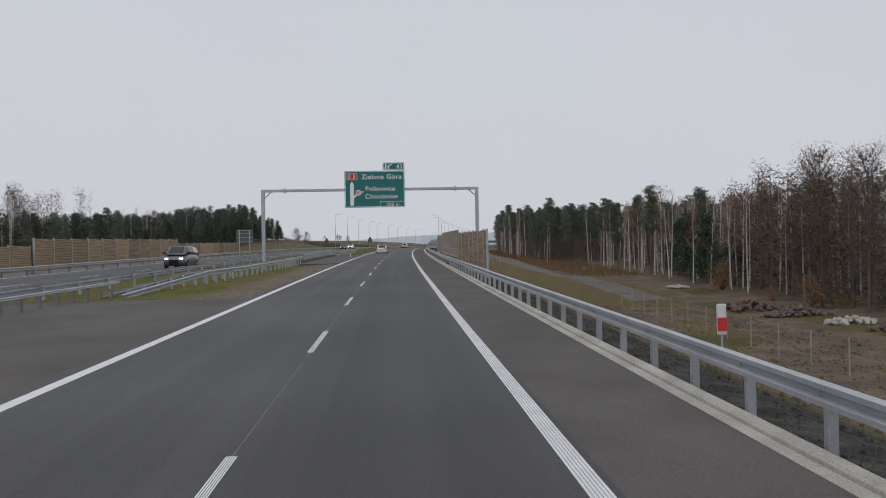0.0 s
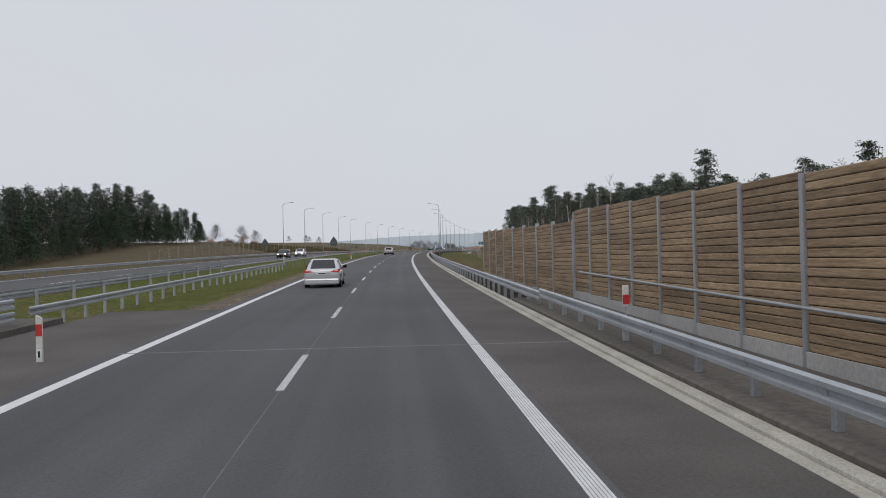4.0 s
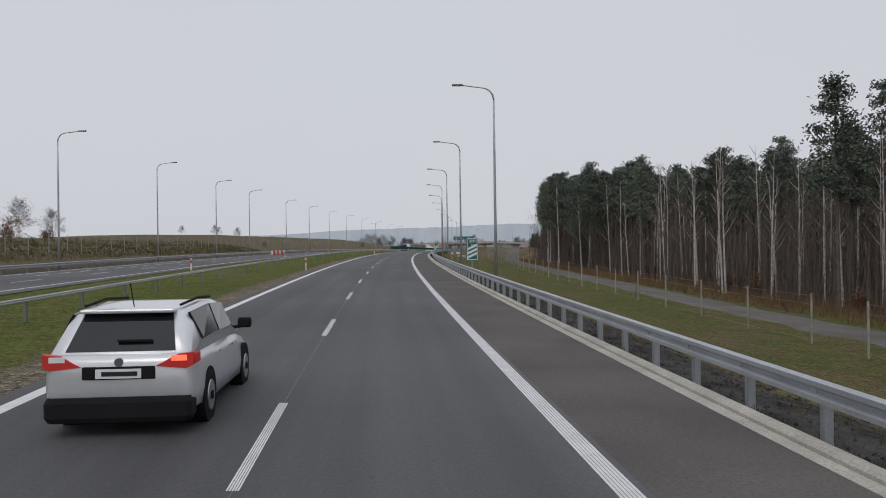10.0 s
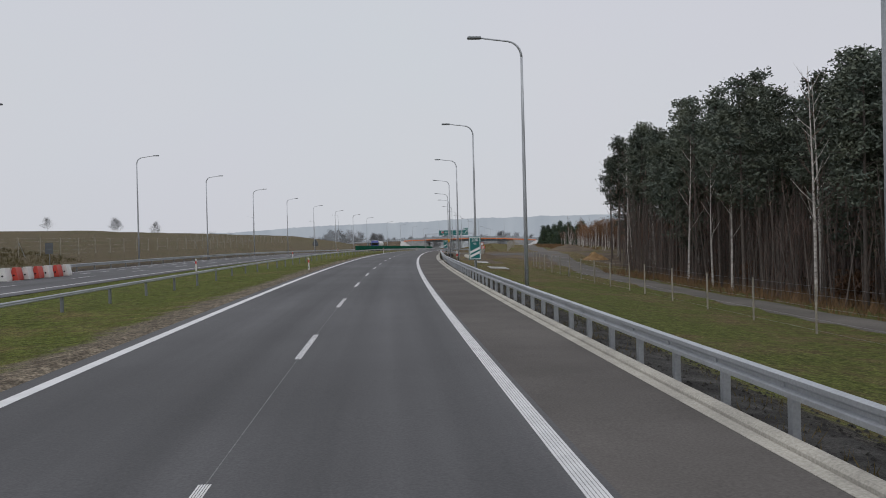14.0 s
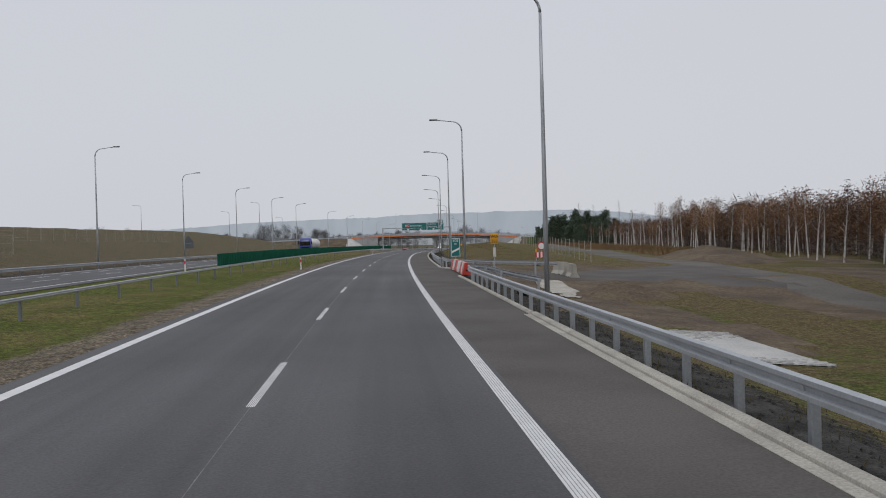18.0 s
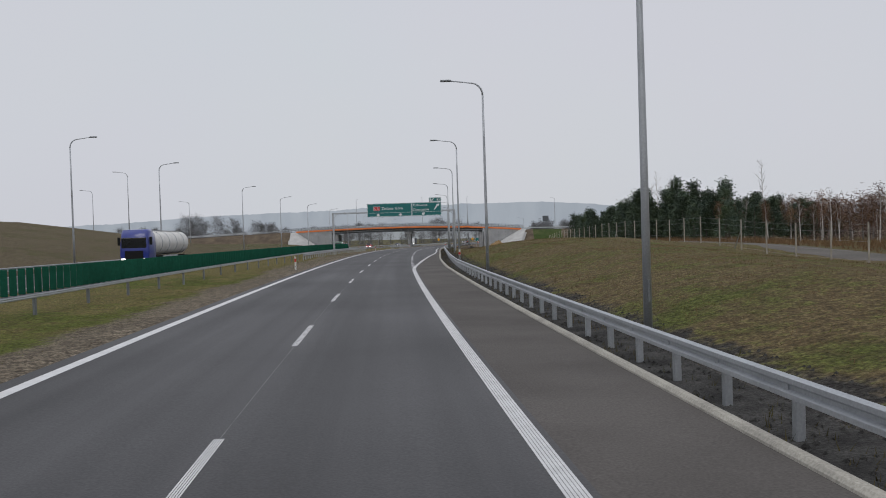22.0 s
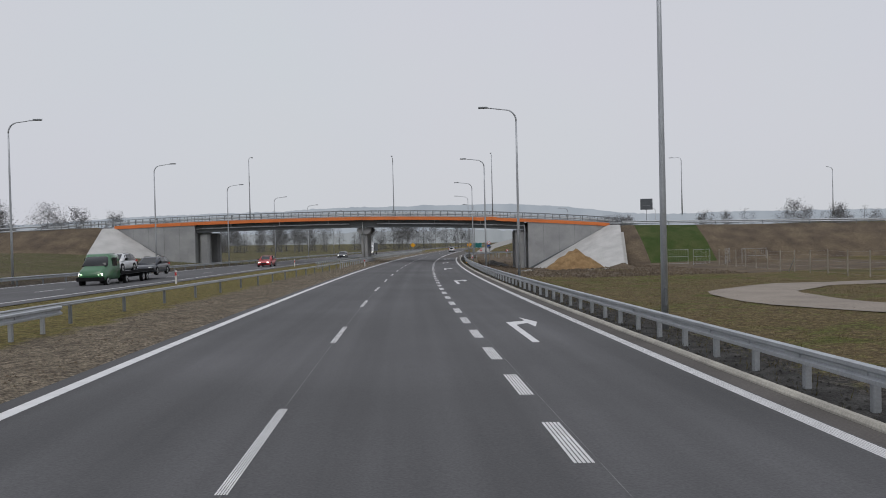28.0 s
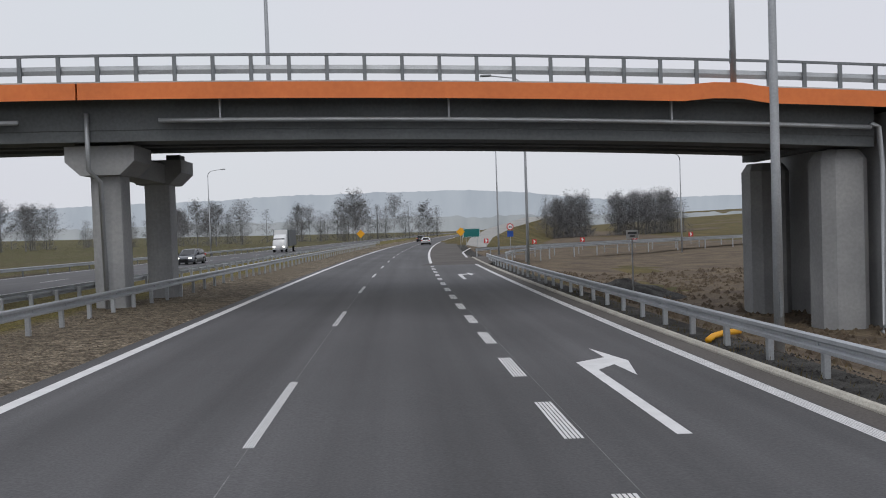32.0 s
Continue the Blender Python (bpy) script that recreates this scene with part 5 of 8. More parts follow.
# Abutments: end walls, side walls, wing walls.
for side, d0 in ((1, 16.75), (-1, -33.9)):
    for y in (1.3, 7.2):
        a, b = sorted((d0, d0 + side * 1.7))
        hang("abutment_column", Shape().box(a, b, y, y + 1.6, -2.1, deck_z(d0) - 1.85, 0.35).mesh("abutment_column", CONCRETE), bridge)
    a, b = sorted((d0 + side * 2.0, d0 + side * 2.6))
    hang("abutment_wall", Shape().box(a, b, 0.3, 9.6, -2.1, deck_z(d0 + side * 3) - 0.45).mesh("abutment_wall", CONCRETE), bridge)
    w0, w1 = d0 + side * 1.95, d0 + side * 14.6
    for y in (0.0, 9.4):
        low = -2.1
        out = [(w0, low), (w0 + side * 1.0, low), (w1, deck_z(w1) - 0.9), (w1, deck_z(w1) - 0.52), ((w0 + w1) / 2, deck_z((w0 + w1) / 2) - 0.52), (w0, deck_z(w0) - 0.52)]
        hang("wing_wall", Shape().prism(out if side > 0 else out[::-1], y, y + 0.4).mesh("wing_wall", CONCRETE), bridge, None, "grey cast concrete wing wall with form joints")
        for k in range(1, 5):
            x = w0 + (w1 - w0) * k / 5.0
            z0 = low + (deck_z(w1) - 0.9 - low) * max(0.0, (abs(x - w0) - 1.0) / (abs(w1 - w0) - 1.0))
            hang("form_joint", Shape().box(x - 0.012, x + 0.012, y - 0.012, y + 0.41, z0, deck_z(x) - 0.56).mesh("form_joint", DECK_GREY), bridge)
    # Dark kerb line and paved cone that falls from the wing wall.
    e = [(w0 + side * 0.2, -1.55), (w1 + side * 0.3, deck_z(w1) - 0.75)]
    hang("drain_channel", Shape().tube([(e[0][0], -0.25, e[0][1]), (e[1][0], -0.25, e[1][1])], 0.16, 6).mesh("drain_channel", DECK_GREY), bridge)
    apex = Vector((w1 + side * 0.6, 1.5, deck_z(w1) - 0.3))
    foot = [Vector((w0 + side * 0.3, -0.35, -1.7)), Vector((w0 + side * 2.0, -6.0, -1.5)), Vector((w0 + side * 4.5, -11.5, -1.3)), Vector((w0 + side * 8.0, -16.0, -1.2)), Vector((w0 + side * 11.8, -18.5, -1.0))]
    top = [Vector((w1 + side * 0.2, -0.3, deck_z(w1) - 0.45)), Vector((w1 + side * 0.5, -0.5, deck_z(w1) - 0.4)), Vector((w1 + side * 0.9, -0.6, deck_z(w1) - 0.4)), Vector((w1 + side * 1.4, -0.7, deck_z(w1) - 0.4)), Vector((w1 + side * 2.2, -0.8, deck_z(w1) - 0.4))]
    v, f = [], []
    for i in range(5):
        for q in range(7):
            v.append(top[i].lerp(foot[i], q / 6))
    for i in range(4):
        for q in range(6):
            f.append((i * 7 + q, i * 7 + q + 1, i * 7 + 8 + q, i * 7 + 7 + q))
    k = len(v)
    v += [p + Vector((side * 0.6, 0.6, -0.5)) for p in v[:k]]
    f += [tuple(i + k for i in reversed(q)) for q in f[:]]
    hang("paved_cone", mesh_of("paved_cone", v, f, PALE_CONCRETE), bridge, None, "pale concrete paved cone beside the wing wall")


def bank_height(s, d, side):
    """The crossing road's embankment, away from the bridge."""
    e = d - 33.0 if side > 0 else -51.0 - d
    top = deck_z(31 if side > 0 else -47) - 0.35 - min(4.5, max(0.0, e) * (0.012 if side > 0 else 0.030))
    y = s - (BS + 5.7) - 0.0008 * max(0, e) ** 2 * (-0.3)
    fall = max(0.0, abs(y) - 7.0) * 0.62 + max(0.0, -e) * 0.62
    return top - fall


for side, name in ((1, "embankment_right"), (-1, "embankment_left")):
    ds = np.concatenate([np.arange(28, 60, 2.0), np.arange(60, 140, 8.0), np.arange(140, 420, 40.0)]) if side > 0 else -np.concatenate([np.arange(46, 80, 2.0), np.arange(80, 160, 8.0), np.arange(160, 420, 40.0)])
    ss = np.concatenate([np.arange(-16, -4, 1.5), [0, 5.7, 11], np.arange(14, 30, 2.0)]) + BS
    v, f, mi = [], [], []
    for s in ss:
        for d in ds:
            g = ground(s, d)
            z = max(g - 0.4, bank_height(s, d, side) + rough_ground(s, d) * 0.8)
            v.append(on_road(s, d, z))
    n = len(ds)
    for i in range(len(ss) - 1):
        for k in range(n - 1):
            q = (i * n + k, i * n + k + 1, (i + 1) * n + k + 1, (i + 1) * n + k)
            f.append(q if side > 0 else q[::-1])
            on_top = abs((ss[i] + ss[i + 1]) / 2 - BS - 5.7) < 5.5
            mi.append(2 if on_top else (0 if side > 0 and 35 < ds[k] < 46 else 1))
    FRESH = GRASS if side < 0 else shaded("fresh_grass", (0.038, 0.062, 0.017), 0.95, vary=0.5, scale=0.5, fine=9, bump=0.9, second=(0.07, 0.082, 0.03), dist=0.06)
    tagged(hang(name, mesh_of(name, v, f, [FRESH, EARTH, ASPHALT], mi, smooth=True)), "embankment of the crossing road, part green and part bare earth", "embankment", "", "structure")
    a0, a1 = (34, 330) if side > 0 else (-330, -61)
    for y in (-0.2, 11.4):
        base = spot(BS + y, (a0 + a1) / 2)
        ob = thing("guard_rail", base, "galvanised guard rail along the crossing road", "guard rail", "guard rails")
        inv = base.inverted()
        pts = [inv @ on_road(BS + y, d, bank_height(BS + 5.7, d, side) + 0.62) for d in np.linspace(a0, a1, 40)]
        hang("beam", Shape().tube(pts, 0.13, 6).mesh("beam", STEEL), ob)
        pm = Shape().box(-0.05, 0.05, -0.05, 0.05, -0.9, 0.0).mesh("post", DARK_STEEL)
        for q in pts[::1]:
            hang("post", pm, ob, pose(*q))

# ---- trees ----
rng = random.Random(7)


def leaf_tris(v, f, centre, spread, count, size, flat=1.0, narrow=0.5):
    """Small loose triangles about a centre."""
    for _ in range(count):
        p = Vector((rng.gauss(0, spread), rng.gauss(0, spread), rng.gauss(0, spread * flat))) + centre
        a = Vector((rng.uniform(-1, 1), rng.uniform(-1, 1), rng.uniform(-0.7, 0.7))).normalized() * size * rng.uniform(0.6, 1.3)
        b = a.cross(Vector((rng.uniform(-1, 1), rng.uniform(-1, 1), rng.uniform(-1, 1)))).normalized() * size * narrow
        k = len(v)
        v += [p - a * 0.5, p + a * 0.5 + b * 0.5, p + a * 0.3 - b * 0.6]
        f.append((k, k + 1, k + 2))


def pine(height, bare, name="pine_tree", mat=HAZED_NEEDLES, clumps=86, width=1.9):
    """A Scots pine: a bare trunk and a ragged crown of needle clumps."""
    ob = thing(name, pose(0, 0, 0), "tall dark green pine with a bare trunk at the forest edge", "pine tree", "pines")
    lean = rng.uniform(-0.3, 0.3)
    tr = Shape().tube([(0, 0, -0.4), (lean * 0.3, 0.05, height * 0.35), (lean, 0.1, height * 0.7), (lean * 1.2, 0.1, height * 0.97)], [0.13, 0.105, 0.075, 0.015], 7)
    v, f = [], []
    for i in range(clumps):
        u = (i + rng.random()) / clumps
        z = height * (bare + (1 - bare) * u)
        r = width * (1.05 - u) ** 0.6 * (0.35 + 0.65 * min(1, u * 3.5)) * rng.uniform(0.35, 1.1)
        a = rng.uniform(0, 6.28)
        c = Vector((lean * u + r * math.cos(a), r * math.sin(a), z + rng.uniform(-0.2, 0.2)))
        if i % 2 == 0:
            tr.tube([(lean * u, 0.1, z - 0.35), c], [0.035, 0.012], 3, False)
        leaf_tris(v, f, c, 0.36, 36, 0.34, 0.45, 0.42)
    hang("trunk", tr.mesh("trunk", PINE_BARK), ob)
    hang("crown", mesh_of("crown", v, f, mat), ob)
    return ob


def birch(height, leaves=None, twig=TWIGS, name="birch_tree", label="slender bare birch with a white trunk", limbs=16, bark=BIRCH_BARK, spread=1.5, first=0.35, amount=14, leaf=(0.22, 3, 0.20)):
    ob = thing(name, pose(0, 0, 0), label, "birch tree" if "birch" in name else "tree", "birches" if "birch" in name else "bare trees")
    lean = rng.uniform(-0.7, 0.7)
    tr = Shape().tube([(0, 0, -0.4), (lean * 0.25, 0.1, height * 0.3), (lean * 0.6, 0.15, height * 0.6), (lean, 0.1, height)], [0.11, 0.09, 0.055, 0.012], 6)
    v, f = [], []
    tw = Shape()
    for i in range(limbs):
        u = first + (0.97 - first) * i / limbs
        a = i * 2.4 + rng.uniform(-0.5, 0.5)
        root = Vector((lean * u, 0.12, height * u))
        ln = spread * (1.15 - u) * rng.uniform(0.8, 1.4) + 0.35
        side, up = (1.0, 0.5) if bark is MIST_GREY_TWIGS else (0.75, 1.0)
        tip = root + Vector((ln * math.cos(a) * side, ln * math.sin(a) * side, ln * up * rng.uniform(0.8, 1.3)))
        (tr if i % 2 == 0 else tw).tube([root, root.lerp(tip, 0.5) + Vector((0, 0, -0.08)), tip], [0.035, 0.022, 0.006], 4, False)
        for _ in range(amount):
            p = root.lerp(tip, rng.uniform(0.25, 1.0))
            q = p + Vector((rng.gauss(0, 0.42), rng.gauss(0, 0.42), rng.uniform(-0.15, 0.75)))
            k = len(tw.v)
            w = 0.07 if bark is MIST_GREY_TWIGS else (0.03 if bark is PINE_BARK else 0.016)
            tw.add([p, p + Vector((w, w, 0)), q], [(0, 1, 2)])
            if leaves is not None:
                leaf_tris(v, f, q, leaf[0], leaf[1], leaf[2], 1.0, 0.6 if leaves is not MIST_GREY_TWIGS else 0.16)
    hang("trunk", tr.mesh("trunk", bark), ob)
    hang("crown", tw.mesh("crown", twig), ob)
    if leaves is not None:
        hang("foliage", mesh_of("foliage", v, f, leaves), ob)
    return ob


def young_pine(height):
    ob = thing("young_pine", pose(0, 0, 0), "young dense green pine, branched to the ground", "pine tree", "young pines")
    v, f = [], []
    tr = Shape().tube([(0, 0, -0.3), (0, 0, height)], [0.09, 0.015], 6)
    for i in range(80):
        u = (i + rng.random()) / 80
        r = 1.7 * (1.02 - u) * rng.uniform(0.5, 1.05)
        a = rng.uniform(0, 6.28)
        c = Vector((r * math.cos(a), r * math.sin(a), height * (0.06 + 0.94 * u) + r * 0.25))
        leaf_tris(v, f, c, 0.26, 30, 0.32, 0.9, 0.35)
    hang("trunk", tr.mesh("trunk", PINE_BARK), ob)
    hang("crown", mesh_of("crown", v, f, YOUNG_NEEDLES), ob)
    return ob


def bush(height, mat, label, name="bush"):
    ob = thing(name, pose(0, 0, 0), label, "bush", "bushes")
    v, f = [], []
    tw = Shape()
    for i in range(34):
        a, r = rng.uniform(0, 6.28), rng.uniform(0.1, 0.7) * height * 0.7
        c = Vector((r * math.cos(a), r * math.sin(a), height * rng.uniform(0.2, 0.95) * (1 - 0.4 * r / height)))
        tw.tube([(0, 0, -0.1), c], [0.02, 0.006], 3, False)
        leaf_tris(v, f, c, 0.26, 16, 0.2, 1.0, 0.6)
    hang("stems", tw.mesh("stems", TWIGS), ob)
    hang("foliage", mesh_of("foliage", v, f, mat), ob)
    return ob


def plant(ob, s, d, size=1.0, tall=1.0):
    m = spot(s, d, ground(s, d), rng.uniform(0, 360)) @ Matrix.Diagonal((size, size, size * tall, 1))
    return again(ob, m)


PINES = [pine(15.5, 0.50), pine(14.5, 0.56), pine(16.5, 0.52), pine(15, 0.42, clumps=90, width=2.4)]
EDGE_PINES = [pine(14.5, 0.22, clumps=120, width=2.8), pine(15.5, 0.3, clumps=120, width=2.6)]
BARE = [birch(13.5), birch(12.5), birch(14.5, spread=1.9), birch(11.5)]
GOLD = [birch(13, AMBER, label="birch still holding amber autumn leaves", spread=1.7, limbs=20), birch(8.2, AMBER, label="young birch with amber leaves and a pale trunk", first=0.42, spread=1.1), birch(7.4, AMBER, label="young birch with amber leaves and a pale trunk", first=0.45, spread=1.0)]
BROWN = [birch(8.4, RUSSET, label="young birch with thin russet leaves", first=0.4, spread=1.1), birch(7.8, None, label="bare young birch with reddish twigs", first=0.3, spread=1.2, limbs=20)]
OAKS = [birch(13, MIST_GREY_TWIGS, MIST_GREY_TWIGS, "bare_tree", "bare spreading deciduous tree with mist in its grey colour", 24, MIST_GREY_TWIGS, 5.0, 0.22, 34, (0.6, 3, 0.6)), birch(12, MIST_GREY_TWIGS, MIST_GREY_TWIGS, "bare_tree", "bare spreading deciduous tree with mist in its grey colour", 24, MIST_GREY_TWIGS, 5.5, 0.16, 34, (0.6, 3, 0.6))]
RUST_OAK = birch(14, OAK_BROWN, TWIGS, "oak_tree", "tall oak with thin brown leaves and dark branches", 30, PINE_BARK, 4.2, 0.2, 60, (0.30, 2, 0.13))
YOUNG = [young_pine(6.0), young_pine(5.2), young_pine(6.8)]



def tall_at(s):
    return float(np.interp(s, [118, 200, 232, 260, 290, 335, 386, 432, 457, 500, 530], [0.90, 0.86, 0.80, 0.87, 0.98, 1.01, 1.02, 1.18, 1.24, 1.27, 1.34]))


# Forest on the right, first the edge, then the rows behind.
for s in np.arange(118.0, 529.0, 3.3):
    d = 32.5 + rng.uniform(-1.2, 3.5) + (9 if s < 205 else 0) + max(0, s - 478) * 0.14
    k = rng.random()
    if s < 210:
        ob = rng.choice(BARE + GOLD[:1] * 2) if k < 0.92 else rng.choice(PINES)
    elif s < 300:
        ob = rng.choice(BARE) if k < 0.45 else rng.choice(PINES)
    elif s < 400:
        ob = rng.choice(BARE) if k < 0.75 else rng.choice(PINES)
    else:
        ob = rng.choice(BARE) if k < 0.22 else rng.choice(PINES + EDGE_PINES[:1])
    plant(ob, s + rng.uniform(-2, 2), d, rng.uniform(0.9, 1.05) * tall_at(s))
for row, step in ((37.5, 4.0), (42, 4.4), (46.5, 4.8)):
    for s in np.arange(112.0, 530.0, step):
        d = row + rng.uniform(-2, 2) + (8 if s < 215 else 0) + max(0, s - 478) * 0.14
        ob = rng.choice(PINES) if rng.random() < (0.12 if s < 215 else 0.5 if 320 < s < 400 else 0.86) else rng.choice(BARE)
        plant(ob, s + rng.uniform(-1.5, 1.5), d, rng.uniform(0.9, 1.06) * tall_at(s))
for s, d, z in ((520, 40, 1.34), (525, 42.5, 1.38), (528, 46, 1.3), (526, 51, 1.36), (530, 57, 1.3), (409, 37, 1.1), (412, 40, 1.13), (405, 41, 1.1)):
    plant(rng.choice(EDGE_PINES), s, d, z)


def mass_tree(height, bare, width, clumps, narrow=0.45):
    """Vertices, faces and material numbers of a plain forest tree: trunk, crown and undergrowth."""
    tr = Shape().tube([(0, 0, -0.5), (0.1, 0, height * 0.95)], [0.16, 0.03], 5, False)
    v, f = [tuple(p) for p in tr.v], list(tr.f)
    mi = [1] * len(f)
    for i in range(clumps):
        u = (i + rng.random()) / clumps
        r, a = width * (1.05 - u) ** 0.6 * rng.uniform(0.2, 1.1), rng.uniform(0, 6.28)
        leaf_tris(v, f, Vector((r * math.cos(a), r * math.sin(a), height * (bare + (1 - bare) * u))), 0.5, 20, 0.6, 0.6, narrow)
    mi += [0] * (len(f) - len(mi))
    for i in range(16):
        leaf_tris(v, f, Vector((rng.uniform(-2.4, 2.4), rng.uniform(-2.4, 2.4), 7.0 * rng.random() ** 1.3)), 0.8, 14, 1.1, 1.2, 0.11)
    mi += [2] * (len(f) - len(mi))
    return np.array([tuple(p) for p in v]), np.array(f, dtype=object), mi


def forest_mass(label, places, kinds, mats=(HAZED_NEEDLES, PINE_BARK, BRUSH)):
    """The rows of trees behind the edge, as one object."""
    v, f, mi, k = [], [], [], 0
    for s, d, z in places:
        tv, tf, tm = rng.choice(kinds)
        a, p = rng.uniform(0, 6.28), on_road(s, d, ground(s, d))
        q = tv * z
        c, n = math.cos(a), math.sin(a)
        v.append(np.stack([q[:, 0] * c - q[:, 1] * n + p.x, q[:, 0] * n + q[:, 1] * c + p.y, q[:, 2] + p.z], 1))
        f += [tuple(i + k for i in g) for g in tf]
        mi += tm
        k += len(tv)
    tagged(hang("forest", mesh_of("forest", np.concatenate(v).tolist(), f, list(mats), mi)), label, "forest", "", "stuff")


MASS = [mass_tree(15.5, 0.40, 2.3, 34), mass_tree(14.5, 0.45, 2.1, 30), mass_tree(16, 0.35, 2.5, 36)]
TWIGGY = [mass_tree(14.5, 0.22, 1.9, 40, 0.10), mass_tree(13.5, 0.25, 1.7, 36, 0.10)]


def rows_of(rows, s0, s1, step, wide=0.0, low=0.88, high=1.05):
    return [(s + rng.uniform(-1.5, 1.5), row + rng.uniform(-1.5, 1.5) + (8 if s < 215 else 0) + wide, tall_at(s) * rng.uniform(low, high)) for row in rows for s in np.arange(s0 + row % 3, s1, step)]


forest_mass("dense dark pine forest with brushwood behind the forest edge", rows_of((51, 55, 60, 66), 215.0, 531.0, 4.2) + rows_of((53, 62), 108.0, 215.0, 5.0), MASS)
forest_mass("bare brown birches and oaks between the pines", rows_of((43, 49, 57), 130.0, 215.0, 3.6, 0.0, 0.95, 1.1), TWIGGY, (TWIGS, BIRCH_BARK, BRUSH))
forest_mass("brown oak wood at the edge of the clearing", rows_of((37, 41, 46), 66.0, 134.0, 4.2, 0.0, 0.95, 1.2), TWIGGY[:1] + [mass_tree(14, 0.2, 2.4, 38, 0.16)], (OAK_BROWN, PINE_BARK, BRUSH))


def thicket(height, stems):
    """Thin straight stems with fine rising twigs between them."""
    sh = Shape()
    for _ in range(stems):
        x, y, h = rng.uniform(-2.2, 2.2), rng.uniform(-2.2, 2.2), height * rng.uniform(0.6, 1.15)
        sh.tube([(x, y, -0.5), (x + rng.gauss(0, 0.5), y + rng.gauss(0, 0.5), h)], [rng.uniform(0.04, 0.085), 0.015], 4, False)
    v, f = list(sh.v), list(sh.f)
    mi = [1] * len(f)
    for _ in range(220):
        p = Vector((rng.uniform(-2.4, 2.4), rng.uniform(-2.4, 2.4), height * 0.95 * rng.random() ** 1.1))
        a = Vector((rng.gauss(0, 0.35), rng.gauss(0, 0.35), rng.uniform(0.5, 1.2)))
        k = len(v)
        v += [p, p + Vector((rng.uniform(-0.05, 0.05), rng.uniform(-0.05, 0.05), 0)), p + a]
        f.append((k, k + 1, k + 2))
    mi += [0] * (len(f) - len(mi))
    return np.array([tuple(p) for p in v]), np.array(f, dtype=object), mi


SAPLING = [thicket(10.0, 9), thicket(8.5, 8), thicket(11.0, 8)]
forest_mass("tangle of bare brown saplings between the trunks", rows_of((34, 38, 42, 47), 206.0, 496.0, 3.6, 0.0, 0.75, 1.05), SAPLING, (TWIGS, PINE_BARK))
forest_mass("dense low pines and brushwood at the end of the forest", [(rng.uniform(492, 524), rng.uniform(47, 62), rng.uniform(0.8, 1.15)) for _ in range(40)], [mass_tree(15, 0.12, 2.9, 44), mass_tree(14, 0.18, 2.7, 40)])
for s, d, k, z in ((243, 32.5, 2, 1.0), (247, 31.0, 0, 0.95), (255, 33.0, 1, 0.95), (268, 31.0, 3, 1.1), (290, 32, 0, 1.0), (430, 30.5, 2, 1.12), (412, 31.5, 0, 0.95), (446, 31, 1, 1.05), (452, 31.5, 3, 1.0)):
    plant(BARE[k], s, d, z)
LOW_MASS = [mass_tree(15, 0.12, 2.9, 44), mass_tree(14, 0.18, 2.7, 40)]


def left_tall(s):
    return float(np.interp(s, [100, 180, 200, 250, 300, 318, 332], [0.54, 0.59, 0.64, 0.69, 0.73, 0.56, 0.40]))


forest_mass("bare brown birches at the edge of the far wood", [(rng.uniform(140, 182), rng.uniform(-68, -58), rng.uniform(0.75, 0.95)) for _ in range(26)] + [(rng.uniform(194, 208), rng.uniform(-56, -53), rng.uniform(0.6, 0.8)) for _ in range(8)], TWIGGY, (TWIGS, BIRCH_BARK, BRUSH))
forest_mass("dense pine wood on the far bank", [(s + rng.uniform(-1.5, 1.5), row + rng.uniform(-1.5, 1.5) - max(0, 150 - s) * 0.3, left_tall(s) * rng.uniform(0.85, 1.08)) for row in (-56, -60, -65, -70) for s in np.arange(60.0, 330.0, 3.6)], LOW_MASS)
# Start: mixed oak, birch and pine further off the road.
for s, d, o, z in ((104, 43, RUST_OAK, 1.06), (96, 43, RUST_OAK, 1.0), (110, 45, RUST_OAK, 1.02), (134, 43, YOUNG[2], 1.3), (138, 42, YOUNG[0], 1.5), (131, 45, YOUNG[1], 1.5), (118, 54, RUST_OAK, 0.95), (127, 58, RUST_OAK, 0.95), (137, 60, RUST_OAK, 0.95), (112, 58, RUST_OAK, 0.95), (148, 58, RUST_OAK, 0.95), (96, 57, RUST_OAK, 0.95), (157, 44, GOLD[0], 1.08), (163, 45, GOLD[0], 1.0), (147, 45, YOUNG[0], 1.6), (144, 46, YOUNG[2], 1.5), (142, 51, BARE[2], 0.85), (152, 45, YOUNG[1], 1.6), (133, 54, YOUNG[0], 1.2), (125, 56, BARE[0], 0.8), (171, 48, BARE[1], 0.9)):
    plant(o, s, d, z)
for s in np.arange(60, 180, 9.0):
    plant(rng.choice(PINES + BARE), s, 66 + rng.uniform(-3, 6), rng.uniform(0.8, 0.95))
